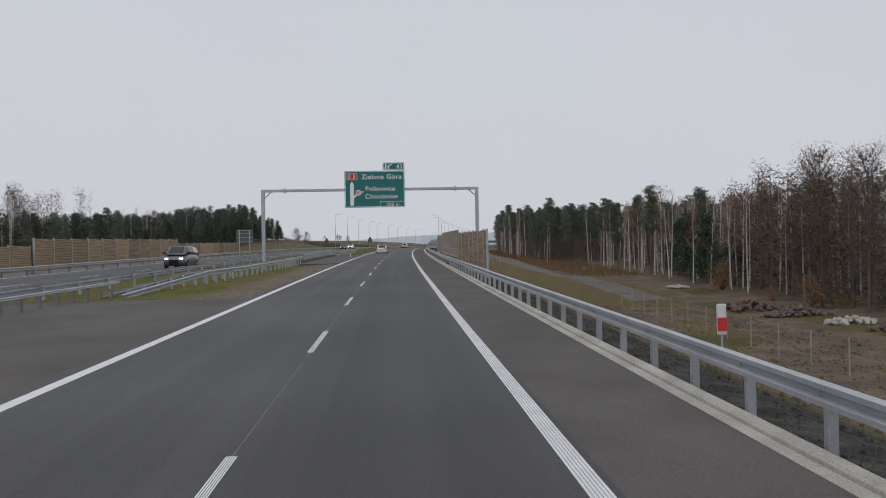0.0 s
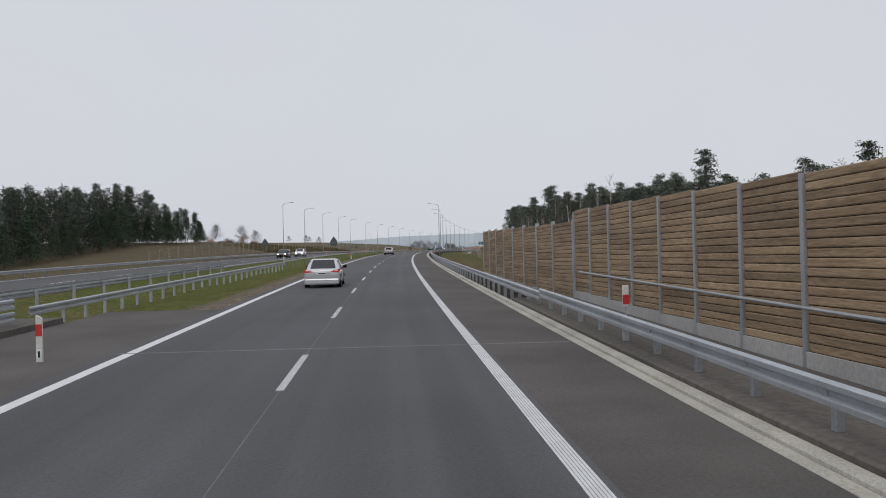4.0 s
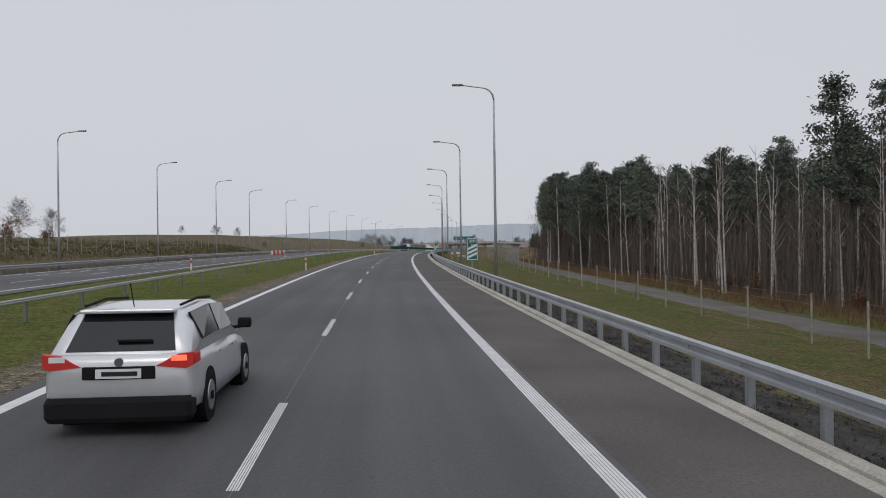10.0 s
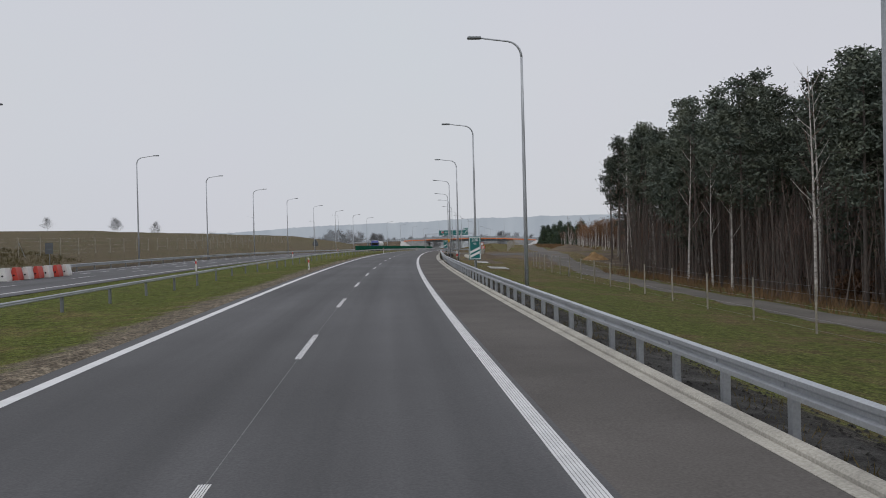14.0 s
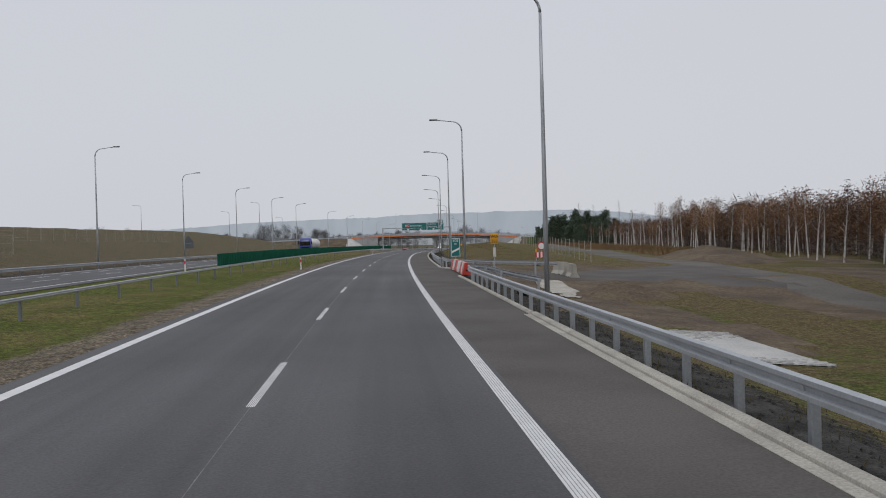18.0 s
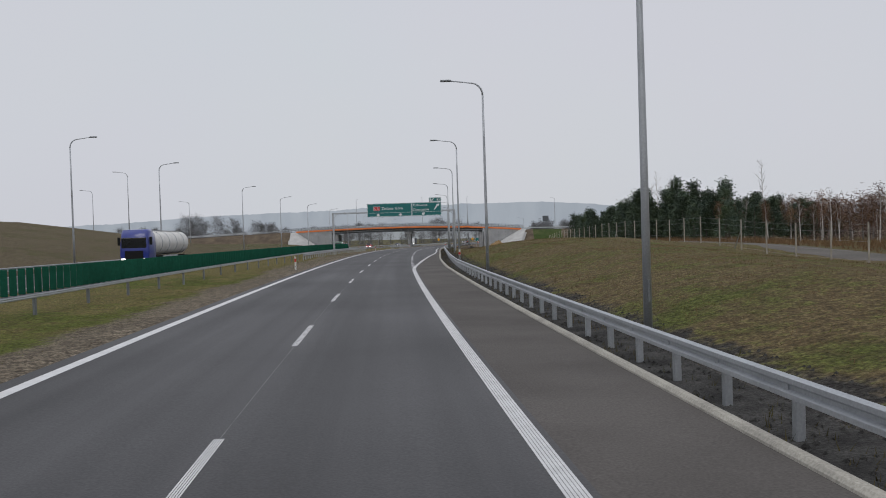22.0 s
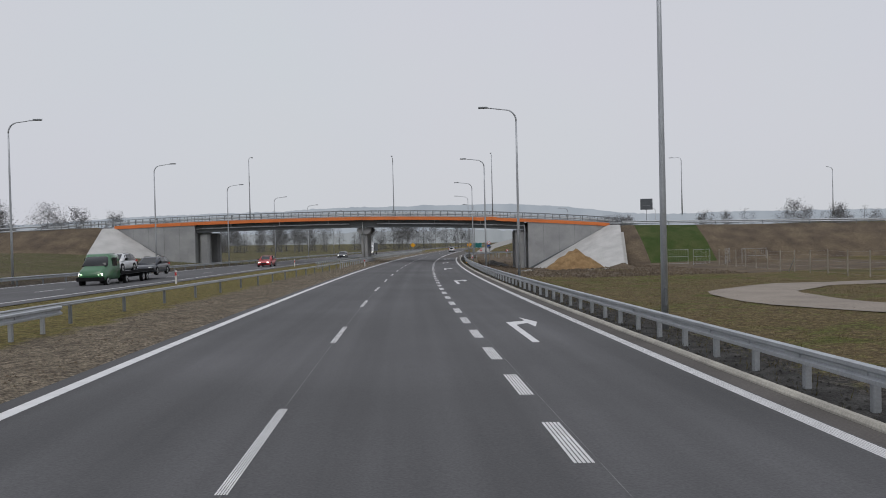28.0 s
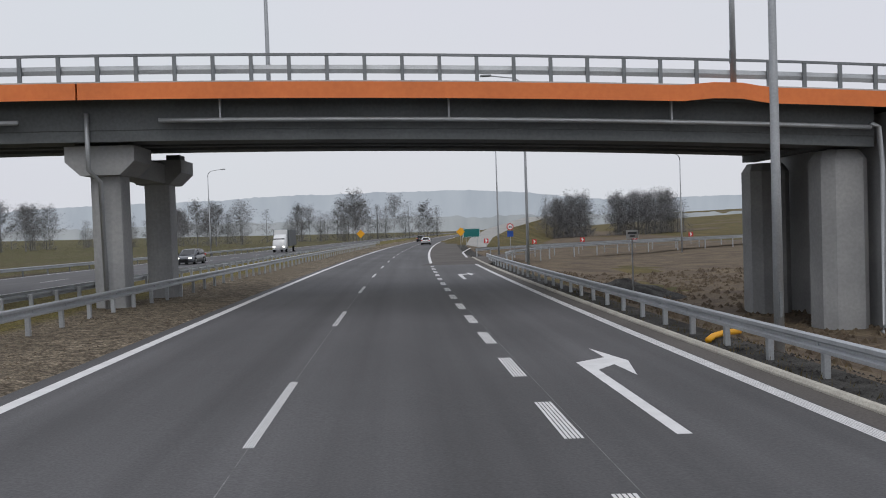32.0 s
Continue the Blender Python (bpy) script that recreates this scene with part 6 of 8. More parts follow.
# Young birches past the forest, then dense young pines.
for row in (41, 45, 49):
    for s in np.arange(545.0, 690.0, 4.2):
        ob = rng.choice(GOLD[1:]) if rng.random() < (0.75 if s < 600 else 0.3) else rng.choice(BROWN)
        plant(ob, s + rng.uniform(-1.5, 1.5), row + rng.uniform(-1.5, 1.5) + (s - 560) * 0.03, rng.uniform(0.62, 0.88) * (1.0 if s < 620 else 0.75))
SLIM = [mass_tree(7.6, 0.3, 1.3, 26, 0.13), mass_tree(6.8, 0.35, 1.2, 24, 0.13)]
forest_mass("thicket of young birches holding amber leaves", [(s + rng.uniform(-1, 1), row + rng.uniform(-1, 1) + (s - 560) * 0.03, rng.uniform(0.62, 0.85)) for row in (48, 51, 55, 59) for s in np.arange(543.0, 622.0, 2.4)], SLIM, (AMBER, GREY_BARK, TWIGS))
forest_mass("thicket of young birches with thin russet leaves", [(s + rng.uniform(-1, 1), row + rng.uniform(-1, 1) + (s - 560) * 0.03, rng.uniform(0.5, 0.72)) for row in (48, 52, 57) for s in np.arange(620.0, 695.0, 2.8)], SLIM, (RUSSET, GREY_BARK, TWIGS))
for row in (40, 44, 48, 53):
    for s in np.arange(672.0, 782.0, 3.8):
        plant(rng.choice(YOUNG), s + rng.uniform(-1.5, 1.5), row + rng.uniform(-2, 2), rng.uniform(0.9, 1.12) * float(np.interp(s, [672, 690, 706, 735, 782], [0.9, 1.25, 1.65, 1.4, 1.15])), 0.78)
for s, d in ((735, 50), (739, 53), (744, 51), (731, 54), (747, 56), (700, 56)):
    plant(rng.choice(BARE), s, d, 0.95)
# Left side wood behind the barrier.
for s, d, k in ((152, -57, 0), (158, -60, 2), (163, -61, 1), (168, -65, 2), (172, -61, 3), (178, -62, 0), (184, -58, 2), (196, -56, 1), (202, -55, 0), (206, -54.5, 3)):
    plant(BARE[k], s, d, 0.95 if s < 190 else 0.85)
for row, step in ((-55, 4.2),):
    for s in np.arange(100.0, 331.0, step):
        ob = rng.choice(EDGE_PINES) if rng.random() < 0.7 else rng.choice(BARE + PINES)
        plant(ob, s + rng.uniform(-2, 2), row + rng.uniform(-2, 2) - max(0, 150 - s) * 0.3, left_tall(s) * rng.uniform(0.9, 1.1))
for s in np.arange(190.0, 333.0, 3.6):
    plant(rng.choice(YOUNG), s, -51.5 + rng.uniform(-1.2, 1.2), rng.uniform(0.7, 1.2))
# Bare trees in the distance on both sides, mist painted into their grey.
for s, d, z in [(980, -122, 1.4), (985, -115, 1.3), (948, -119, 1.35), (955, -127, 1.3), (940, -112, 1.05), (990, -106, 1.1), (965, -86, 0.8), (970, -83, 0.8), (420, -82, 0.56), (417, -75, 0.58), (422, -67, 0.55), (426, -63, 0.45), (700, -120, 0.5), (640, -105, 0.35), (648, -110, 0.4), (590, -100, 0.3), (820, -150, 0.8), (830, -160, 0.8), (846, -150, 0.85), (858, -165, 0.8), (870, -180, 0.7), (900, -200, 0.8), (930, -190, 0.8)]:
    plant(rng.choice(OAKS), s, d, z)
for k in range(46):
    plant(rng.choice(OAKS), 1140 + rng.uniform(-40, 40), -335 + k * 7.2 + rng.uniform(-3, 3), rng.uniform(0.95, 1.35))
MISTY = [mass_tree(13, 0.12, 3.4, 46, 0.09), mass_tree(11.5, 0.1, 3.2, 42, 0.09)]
forest_mass("belt of bare trees with mist in their grey colour", [(1165 + rng.uniform(-30, 60), d + rng.uniform(-3, 3), rng.uniform(0.75, 1.2)) for d in np.arange(-360.0, -5.0, 2.6)] + [(1090 + rng.uniform(-15, 15), d, rng.uniform(0.75, 1.1)) for d in list(np.arange(34.0, 46.0, 0.7)) + list(np.arange(53.0, 73.0, 0.8))] + [(1040 + rng.uniform(-20, 50), d, rng.uniform(0.6, 1.0)) for d in np.arange(100.0, 260.0, 4.0)], MISTY, (MIST_GREY_TWIGS, MIST_GREY_TWIGS, MIST_GREY_TWIGS))
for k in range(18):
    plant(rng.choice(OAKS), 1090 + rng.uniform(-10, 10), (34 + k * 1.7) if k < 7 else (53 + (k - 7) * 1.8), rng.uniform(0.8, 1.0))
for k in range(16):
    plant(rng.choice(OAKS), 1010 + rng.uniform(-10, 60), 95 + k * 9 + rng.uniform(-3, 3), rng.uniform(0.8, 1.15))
GOLD_BUSH = bush(2.6, AMBER, "bright amber leafed bush at the wood's edge")
RED_BUSH = bush(1.8, RUSSET, "low russet bush among the trees")
for s, d, z in ((124, 41.0, 1.3), (111, 41.2, 0.6), (104, 42.0, 1.3), (311, 36, 1.0), (395, 35, 1.2)):
    plant(GOLD_BUSH, s, d, z)
for k in range(40):
    s = rng.uniform(215, 475)
    plant(RED_BUSH, s, 34.5 + rng.uniform(-1, 5), rng.uniform(0.7, 1.4))
for k in range(16):
    plant(rng.choice((RED_BUSH, GOLD_BUSH)), rng.uniform(412, 426), -rng.uniform(60, 86), rng.uniform(0.8, 1.6))


def tuft_field(name, count, place, mat, low, high, label, width=0.03):
    """Loose blades of grass as one object."""
    v, f = [], []
    for _ in range(count):
        s, d = place()
        p = on_road(s, d, ground(s, d) - 0.03)
        for _ in range(4):
            h = rng.uniform(low, high)
            a = rng.uniform(0, 6.28)
            q = p + Vector((rng.gauss(0, 0.08), rng.gauss(0, 0.08), 0))
            k = len(v)
            v += [q, q + Vector((math.cos(a) * width, math.sin(a) * width, 0)), q + Vector((rng.gauss(0, h * 0.35), rng.gauss(0, h * 0.35), h))]
            f.append((k, k + 1, k + 2))
    tagged(hang(name, mesh_of(name, v, f, mat)), label, "grass", "", "stuff")


tuft_field("tall_grass", 9000, lambda: (rng.uniform(150, 480), rng.uniform(27, 40)), REED, 0.4, 1.1, "tall dry reddish grass below the trees", 0.05)
tuft_field("tall_grass", 4000, lambda: (rng.uniform(560, 740), rng.uniform(33, 42)), REED, 0.3, 0.8, "tall dry grass along the track", 0.05)
tuft_field("tall_grass", 6000, lambda: (rng.uniform(330, 470), -34 - abs(rng.gauss(0, 8))), DRY, 0.15, 0.5, "tall dry grass on the far hill", 0.05)
tuft_field("verge_tufts", 22000, lambda: (rng.uniform(130, 700), -5.6 - abs(rng.gauss(0, 2.2))), GRASS, 0.03, 0.08, "short green verge grass", 0.014)
tuft_field("bank_tufts", 16000, lambda: (rng.uniform(190, 700), rng.uniform(9.5, 24)), DRY, 0.03, 0.09, "short dry grass on the bank", 0.016)

tuft_field("verge_tufts", 9000, lambda: (rng.uniform(130, 700), -5.2 - abs(rng.gauss(0, 1.2))), DRY, 0.03, 0.08, "dry blades in the verge grass", 0.014)
tuft_field("edge_weeds", 7000, lambda: (lambda q: (q, kerb_at(q) + 0.5 + abs(rng.gauss(0, 1.3))))(rng.uniform(30, 880)), DRY, 0.05, 0.2, "thin weeds between the kerb and the bank", 0.02)


def pebbles(name, count, place, mat, low, high, label):
    """Loose stones as one object."""
    v, f = [], []
    for _ in range(count):
        s, d = place()
        p, r, k = on_road(s, d, ground(s, d)), rng.uniform(low, high), len(v)
        for q in ((1, 0, 0), (-0.4, 0.9, 0), (-0.5, -0.8, 0), (0, 0, 0.8)):
            v.append(p + r * Vector((q[0] + rng.uniform(-0.2, 0.2), q[1] + rng.uniform(-0.2, 0.2), q[2] - 0.1)))
        f += [(k, k + 1, k + 3), (k + 1, k + 2, k + 3), (k + 2, k, k + 3)]
    tagged(hang(name, mesh_of(name, v, f, mat)), label, "gravel", "", "stuff")


pebbles("gravel", 26000, lambda: (lambda q: (q, kerb_at(q) + rng.uniform(0.45, 2.9)))(rng.uniform(20, 860)), GRAVEL, 0.02, 0.07, "loose dark gravel under the guard rail")
pebbles("clods", 5000, lambda: (rng.uniform(690, 900), -rng.uniform(4.9, 8.6)), EARTH, 0.015, 0.05, "clods of earth on the bare verge")
pebbles("clods", 5000, lambda: (rng.uniform(812, 905), rng.uniform(11, 34)), EARTH, 0.06, 0.3, "churned clods of earth below the overpass")
pebbles("clods", 3000, lambda: (rng.uniform(40, 112), rng.uniform(9, 34)), EARTH, 0.05, 0.2, "churned clods of earth on the clearing")

tuft_field("bank_tufts", 9000, lambda: (rng.uniform(700, 815), rng.uniform(9.5, 30)), DRY, 0.04, 0.11, "short dry grass on the bank", 0.02)

tuft_field("bank_tufts", 12000, lambda: (rng.uniform(548, 720), rng.uniform(9.0, 19)), REED, 0.04, 0.11, "straw blades on the bank", 0.016)
tuft_field("bank_tufts", 10000, lambda: (rng.uniform(548, 760), rng.uniform(9.0, 19)), GRASS, 0.04, 0.10, "green blades on the bank", 0.016)

# ---- service track, fence ----


def track_mid(s):
    return float(np.interp(s, [60, 100, 200, 300, 470, 500, 530, 580, 640, 700, 740], [30, 31, 25.0, 24.0, 25.0, 27.0, 28.5, 29.5, 31, 33, 36]))


v, f = [], []
st = list(np.arange(116.0, 745.0, 4.0))
for s in st:
    for k in range(7):
        d = track_mid(s) - 2.4 + 0.8 * k
        v.append(on_road(s, d, ground(s, d) + (0.05 if 0 < k < 6 else -0.03)))
for i in range(len(st) - 1):
    f += [(i * 7 + k, i * 7 + k + 1, i * 7 + 8 + k, i * 7 + 7 + k) for k in range(6)]
tagged(hang("service_track", mesh_of("service_track", v, f, TRACK, smooth=True)), "grey gravel service track beside the forest", "track", "", "structure")
fence_post = Shape().tube([(0, 0, -0.4), (0, 0, 2.05)], 0.045, 6).mesh("post", shaded("fence_wood", (0.36, 0.33, 0.28), 0.9, vary=0.3, scale=2, fine=20))
fence_brace = Shape().tube([(0.05, 0, 1.5), (0.05, 1.4, -0.1)], 0.035, 6).mesh("brace", STEEL)


def fence(s0, s1, line, step, label):
    base = spot((s0 + s1) / 2, line((s0 + s1) / 2), 0)
    ob = thing("wire_fence", base, label, "fence", "wire fences")
    inv = base.inverted()
    pts = []
    for k, s in enumerate(np.arange(s0, s1 + 0.1, step)):
        d = line(s)
        z = ground(s, d)
        q = hang("post", fence_post, ob, inv @ spot(s, d, z))
        if k % 9 == 4:
            hang("brace", fence_brace, q)
        pts.append((s, d, z))
    for h in (0.15, 0.6, 1.1, 1.6, 1.95):
        hang("wire", Shape().tube([inv @ on_road(s, d, z + h) for s, d, z in pts], 0.004, 3, False).mesh("wire", STEEL), ob)


for a in range(180, 500, 64):
    fence(a, a + 60, lambda s: float(np.interp(s, [180, 240, 480, 520], [20, 18.6, 19.4, 21.5])), 6.0, "wire fence on thin wooden posts beside the track")
for a in range(552, 740, 64):
    fence(a, min(a + 60, 736), lambda s: float(np.interp(s, [550, 620, 700, 740], [20.5, 25.5, 27, 29])), 4.0, "wire fence on thin wooden posts beside the track")
fence(40, 112, lambda s: 25.4, 4.0, "wire fence on thin posts across the cleared ground")
for a in range(250, 560, 64):
    fence(a, a + 60, lambda s: -36.0 - (s - 250) * 0.01, 5.0, "wire fence on posts along the far bank")
fence(560, 660, lambda s: -52.0, 4.0, "wire fence on top of the earth bank")

# ---- distance ----


def ridge(name, s0, d0, d1, low, high, mat, step, label, seed, ragged):
    """A far wooded ridge with an uneven skyline."""
    v, f = [], []
    ds = np.arange(d0, d1, step)
    for d in ds:
        swell = noise.fractal(Vector((d * 0.003, seed, 0)), 1.0, 2.0, 3)
        tip = (noise.noise(Vector((d * 0.11, seed + 5, 0))) + noise.noise(Vector((d * 0.031, seed + 9, 0)))) * ragged
        h = low + (high - low) * float(np.interp(d, [-2600, -1500, -900, -420, -100, 0, 100, 200, 320, 1000, 2400], [0.4, 0.72, 0.9, 1.0, 0.96, 0.85, 0.66, 0.57, 0.6, 0.5, 0.4])) * (1 + 0.06 * swell) + tip
        p, q = on_road(s0, d, 0), on_road(s0 + 120, d, 0)
        v += [(p.x, p.y, p.z - 10), (p.x, p.y, p.z + h), (q.x, q.y, q.z - 10)]
    for i in range(len(ds) - 1):
        f += [(3 * i, 3 * i + 3, 3 * i + 4, 3 * i + 1), (3 * i + 1, 3 * i + 4, 3 * i + 5, 3 * i + 2)]
    tagged(hang(name, mesh_of(name, v, f, mat)), label, "backdrop", "", "structure")


ridge("backdrop", 1560, -1500, 1300, 2, 14, HAZE_NEAR, 1.5, "low belt of trees far off, glowing in a painted mist colour", 3.0, 2.0)
ridge("backdrop", 2300, -3600, 1900, 0, 71, HAZE_FAR, 4.0, "pale wooded ridge with mist painted into its glow", 11.0, 1.5)
ridge("backdrop", 3300, -4600, 3200, 0, 92, HAZE_LAST, 7.0, "last pale ridge with mist painted into its glow", 23.0, 1.5)
# High-rise, glowing in the far ridge's mist colour.
tw = thing("tower_block", on_road(1900, 640, 0) and Matrix.Translation(on_road(1900, 560, 0)), "distant tower block in a glowing mist colour", "building")
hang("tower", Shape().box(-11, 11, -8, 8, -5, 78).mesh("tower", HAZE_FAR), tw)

# ---- site entrance ----


def barrier_unit(red):
    mat = RED_PLASTIC if red else WHITE_PLASTIC
    ob = thing("plastic_barrier", pose(0, 0, 0), "%s plastic water-filled road barrier" % ("red" if red else "white"), "barrier", "plastic barriers")
    sh = Shape().prism([(-0.24, 0.0), (0.24, 0.0), (0.24, 0.16), (0.10, 0.80), (-0.10, 0.80), (-0.24, 0.16)], -0.5, 0.5)
    hang("body", sh.mesh("body", mat), ob)
    for y in (-0.27, -0.09, 0.09, 0.27):
        for x in (-1, 1):
            hang("rib", Shape().box(-0.02, 0.02, -0.045, 0.045, 0.24, 0.66, 0.015).mesh("rib", mat), ob, pose(x * 0.175, y, 0, 0, x * -12.5, 0))
    for y in (-0.3, 0.3):
        hang("foot", Shape().box(-0.26, 0.26, y - 0.12, y + 0.12, -0.03, 0.04).mesh("foot", mat), ob)
    hang("plug", Shape().tube([(0, -0.53, 0.3), (0, -0.49, 0.3)], 0.06, 10).mesh("plug", TRIM_BLACK), ob)
    return ob


RB, WB = barrier_unit(True), barrier_unit(False)
for k, red in enumerate((True, False, True, False, False, True, True, False, True)):
    q = k / 8.0
    m = spot(527.4 + 9.95 * q, 6.86 - 0.02 * q + 0.06 * math.sin(q * 3), 0.03, rng.uniform(-5, 5)) @ Matrix.Diagonal((1, 1.1, 0.93, 1))
    again(RB if red else WB, m)
for k in range(7):
    m = spot(430.5 + 1.3 * k, -23.8 + 0.12 * k, 0.03, 8) @ Matrix.Diagonal((1, 1.22, 1.05, 1))
    again(RB if k % 2 else WB, m)


def jersey(at):
    ob = thing("concrete_barrier", at, "weathered pale concrete barrier block by the site entrance", "barrier", "concrete barriers")
    hang("body", Shape().prism([(-0.32, 0), (0.32, 0), (0.32, 0.1), (0.16, 0.35), (0.11, 0.95), (-0.11, 0.95), (-0.16, 0.35), (-0.32, 0.1)], -1.25, 1.25).mesh("body", KERB), ob)
    for y in (-0.75, 0.4):
        hang("fork_slot", Shape().box(-0.33, 0.33, y, y + 0.35, -0.01, 0.1).mesh("fork_slot", TRIM_BLACK), ob)


jersey(spot(534.9, 14.4, ground(534.9, 14.4), 8))
jersey(spot(531.9, 14.6, ground(531.9, 14.6), -4))
# Two-legged barricade with a round sign and lamps.
ob = thing("barricade", spot(546.4, 15.0, ground(546.4, 15.0) + 0.02, 8) @ Matrix.Scale(0.85, 4), "red and white striped barricade with a round red-rimmed sign", "barricade")
for x in (-0.55, 0.55):
    hang("leg", Shape().box(x - 0.04, x + 0.04, -0.03, 0.03, 0, 1.5).mesh("leg", STEEL), ob)
    hang("rubber_foot", Shape().box(x - 0.22, x + 0.22, -0.4, 0.4, -0.02, 0.11, 0.02).mesh("rubber_foot", RUBBER), ob)
    hang("warning_light", Shape().box(x - 0.09, x + 0.09, -0.06, 0.06, 1.42, 1.72, 0.03).mesh("warning_light", SIGN_YELLOW), ob)
for k in range(7):
    hang("stripe", Shape().box(-0.7 + 0.2 * k, -0.5 + 0.2 * k, -0.07, -0.04, 0.85, 1.4).mesh("stripe", SIGN_RED if k % 2 == 0 else SIGN_WHITE), ob)
hang("sign_pole", Shape().box(-0.03, 0.03, -0.02, 0.02, 0.8, 2.2).mesh("sign_pole", STEEL), ob)
hang("round_sign", Shape().tube([(0, -0.06, 2.0), (0, -0.035, 2.0)], 0.42, 24).mesh("round_sign", SIGN_RED), ob)
hang("sign_face", Shape().tube([(0, -0.07, 2.0), (0, -0.055, 2.0)], 0.32, 24).mesh("sign_face", SIGN_WHITE), ob)
# Paving of the entrance: a short apron, then a dusty way that runs on to the service track.
v, f = [], []
ways = [(5.7, 524.5, 542.6), (7.4, 527.5, 540.2), (9.2, 529.6, 538.6), (11.5, 529.4, 538.0), (14.0, 528.0, 538.5), (17.0, 526.2, 540.5), (20.0, 525.0, 543.0), (24.0, 523.0, 546.0), (27.5, 521.0, 549.0)]
for d, s0, s1 in ways:
    for k in range(7):
        s = s0 + (s1 - s0) * k / 6 + (0.25 * math.sin(d * 2.3 + k * 4) if d > 8 else 0.0)
        v.append(on_road(s, d, -0.002 if d < 6 else ground(s, d) + (0.05 if 0 < k < 6 else -0.06)))
f = [(i * 7 + k, i * 7 + k + 1, i * 7 + 8 + k, i * 7 + 7 + k) for i in range(len(ways) - 1) for k in range(6)]
tagged(hang("site_entrance", mesh_of("site_entrance", v, [q[::-1] for q in f], SHOULDER, smooth=True)), "dusty paved site entrance off the hard shoulder", "entrance", "", "structure")


def bent_rail(points, label):
    """A guard rail along points of (s, d)."""
    base = spot(points[0][0], points[0][1], 0)
    inv = base.inverted()
    ob = thing("guard_rail", base, label, "guard rail", "guard rails")
    P = [inv @ on_road(q[0], q[1], q[2] if len(q) > 2 else 0.0) for q in points]
    v, f, n = [], [], len(W_BEAM)
    for i, p in enumerate(P):
        t = (P[min(i + 1, len(P) - 1)] - P[max(i - 1, 0)]).normalized()
        side = Vector((-t.y, t.x, 0))
        v += [p + side * (x + 0.1) + Vector((0, 0, z)) for x, z in W_BEAM]
    for i in range(len(P) - 1):
        f += [(i * n + k, i * n + (k + 1) % n, (i + 1) * n + (k + 1) % n, (i + 1) * n + k) for k in range(n)]
    hang("beam", mesh_of("beam", v, f, STEEL), ob)
    for p in P[::2]:
        hang("post", POST_R, ob, pose(*p))


bent_rail([(552, 6.5), (550, 6.5), (548, 6.5), (545.5, 6.48), (543.2, 6.55), (541.7, 6.82), (540.7, 7.2), (539.5, 7.8), (538.3, 8.35), (537.2, 8.85), (535.5, 9.6), (533.3, 10.9), (531.0, 11.9), (528.6, 12.8)], "galvanised guard rail curving into the site entrance")
# Kerb that bends into the entrance, and the drain outlet further back.
line = [(543.6, 5.95), (542.4, 5.98), (541.5, 6.12), (540.6, 6.4), (539.8, 6.75), (539.1, 7.2), (538.4, 7.8), (537.6, 8.6), (537, 9.4)]
v, f = [], []
out = [(-0.12, -0.1), (-0.12, 0.03), (-0.07, 0.075), (0.08, 0.075), (0.13, 0.05), (0.13, -0.1)]
for i, (s, d) in enumerate(line):
    s2, d2 = line[min(i + 1, 8)]
    s1, d1 = line[max(i - 1, 0)]
    u = Vector((s2 - s1, d2 - d1, 0)).normalized()
    v += [on_road(s + u.y * x, d - u.x * x, z) for x, z in out]
f = [(i * 6 + k, i * 6 + k + 1, i * 6 + 7 + k, i * 6 + 6 + k) for i in range(8) for k in range(5)]
tagged(hang("kerb", mesh_of("kerb", v, f, KERB)), "low pale kerb bending into the site entrance", "kerb", "kerbs along the shoulder", "structure")
ob = thing("drain_outlet", spot(463.6, 5.95, 0), "broken pale concrete slab and kerb stubs of a drain outlet", "drain")
hang("slab", Shape().prism([(-0.16, -0.02), (0.34, -0.06), (0.34, 0.0), (-0.16, 0.05)], -1.0, 1.2).mesh("slab", PALE_CONCRETE), ob, pose(0, 0, 0, 0, 0, -6))
hang("kerb_stub", Shape().box(-0.2, 0.5, -0.09, 0.09, -0.1, 0.08, 0.02).mesh("kerb_stub", KERB), ob, pose(0.1, -1.5, 0, 0, 4, 8))
hang("kerb_stub", Shape().box(-0.3, 0.3, -0.08, 0.08, -0.12, 0.05, 0.02).mesh("kerb_stub", KERB), ob, pose(0.5, -1.75, -0.02, 0, 4, 70))
bent_rail([(522.8, 6.8), (524.2, 6.84), (525.1, 7.05), (525.3, 7.4), (524.7, 7.8, -0.05), (523.6, 8.1, -0.12), (522.2, 8.4, -0.2), (520.6, 8.9, -0.32), (518.6, 9.9, -0.5)], "galvanised guard rail with a rounded end at the site entrance")
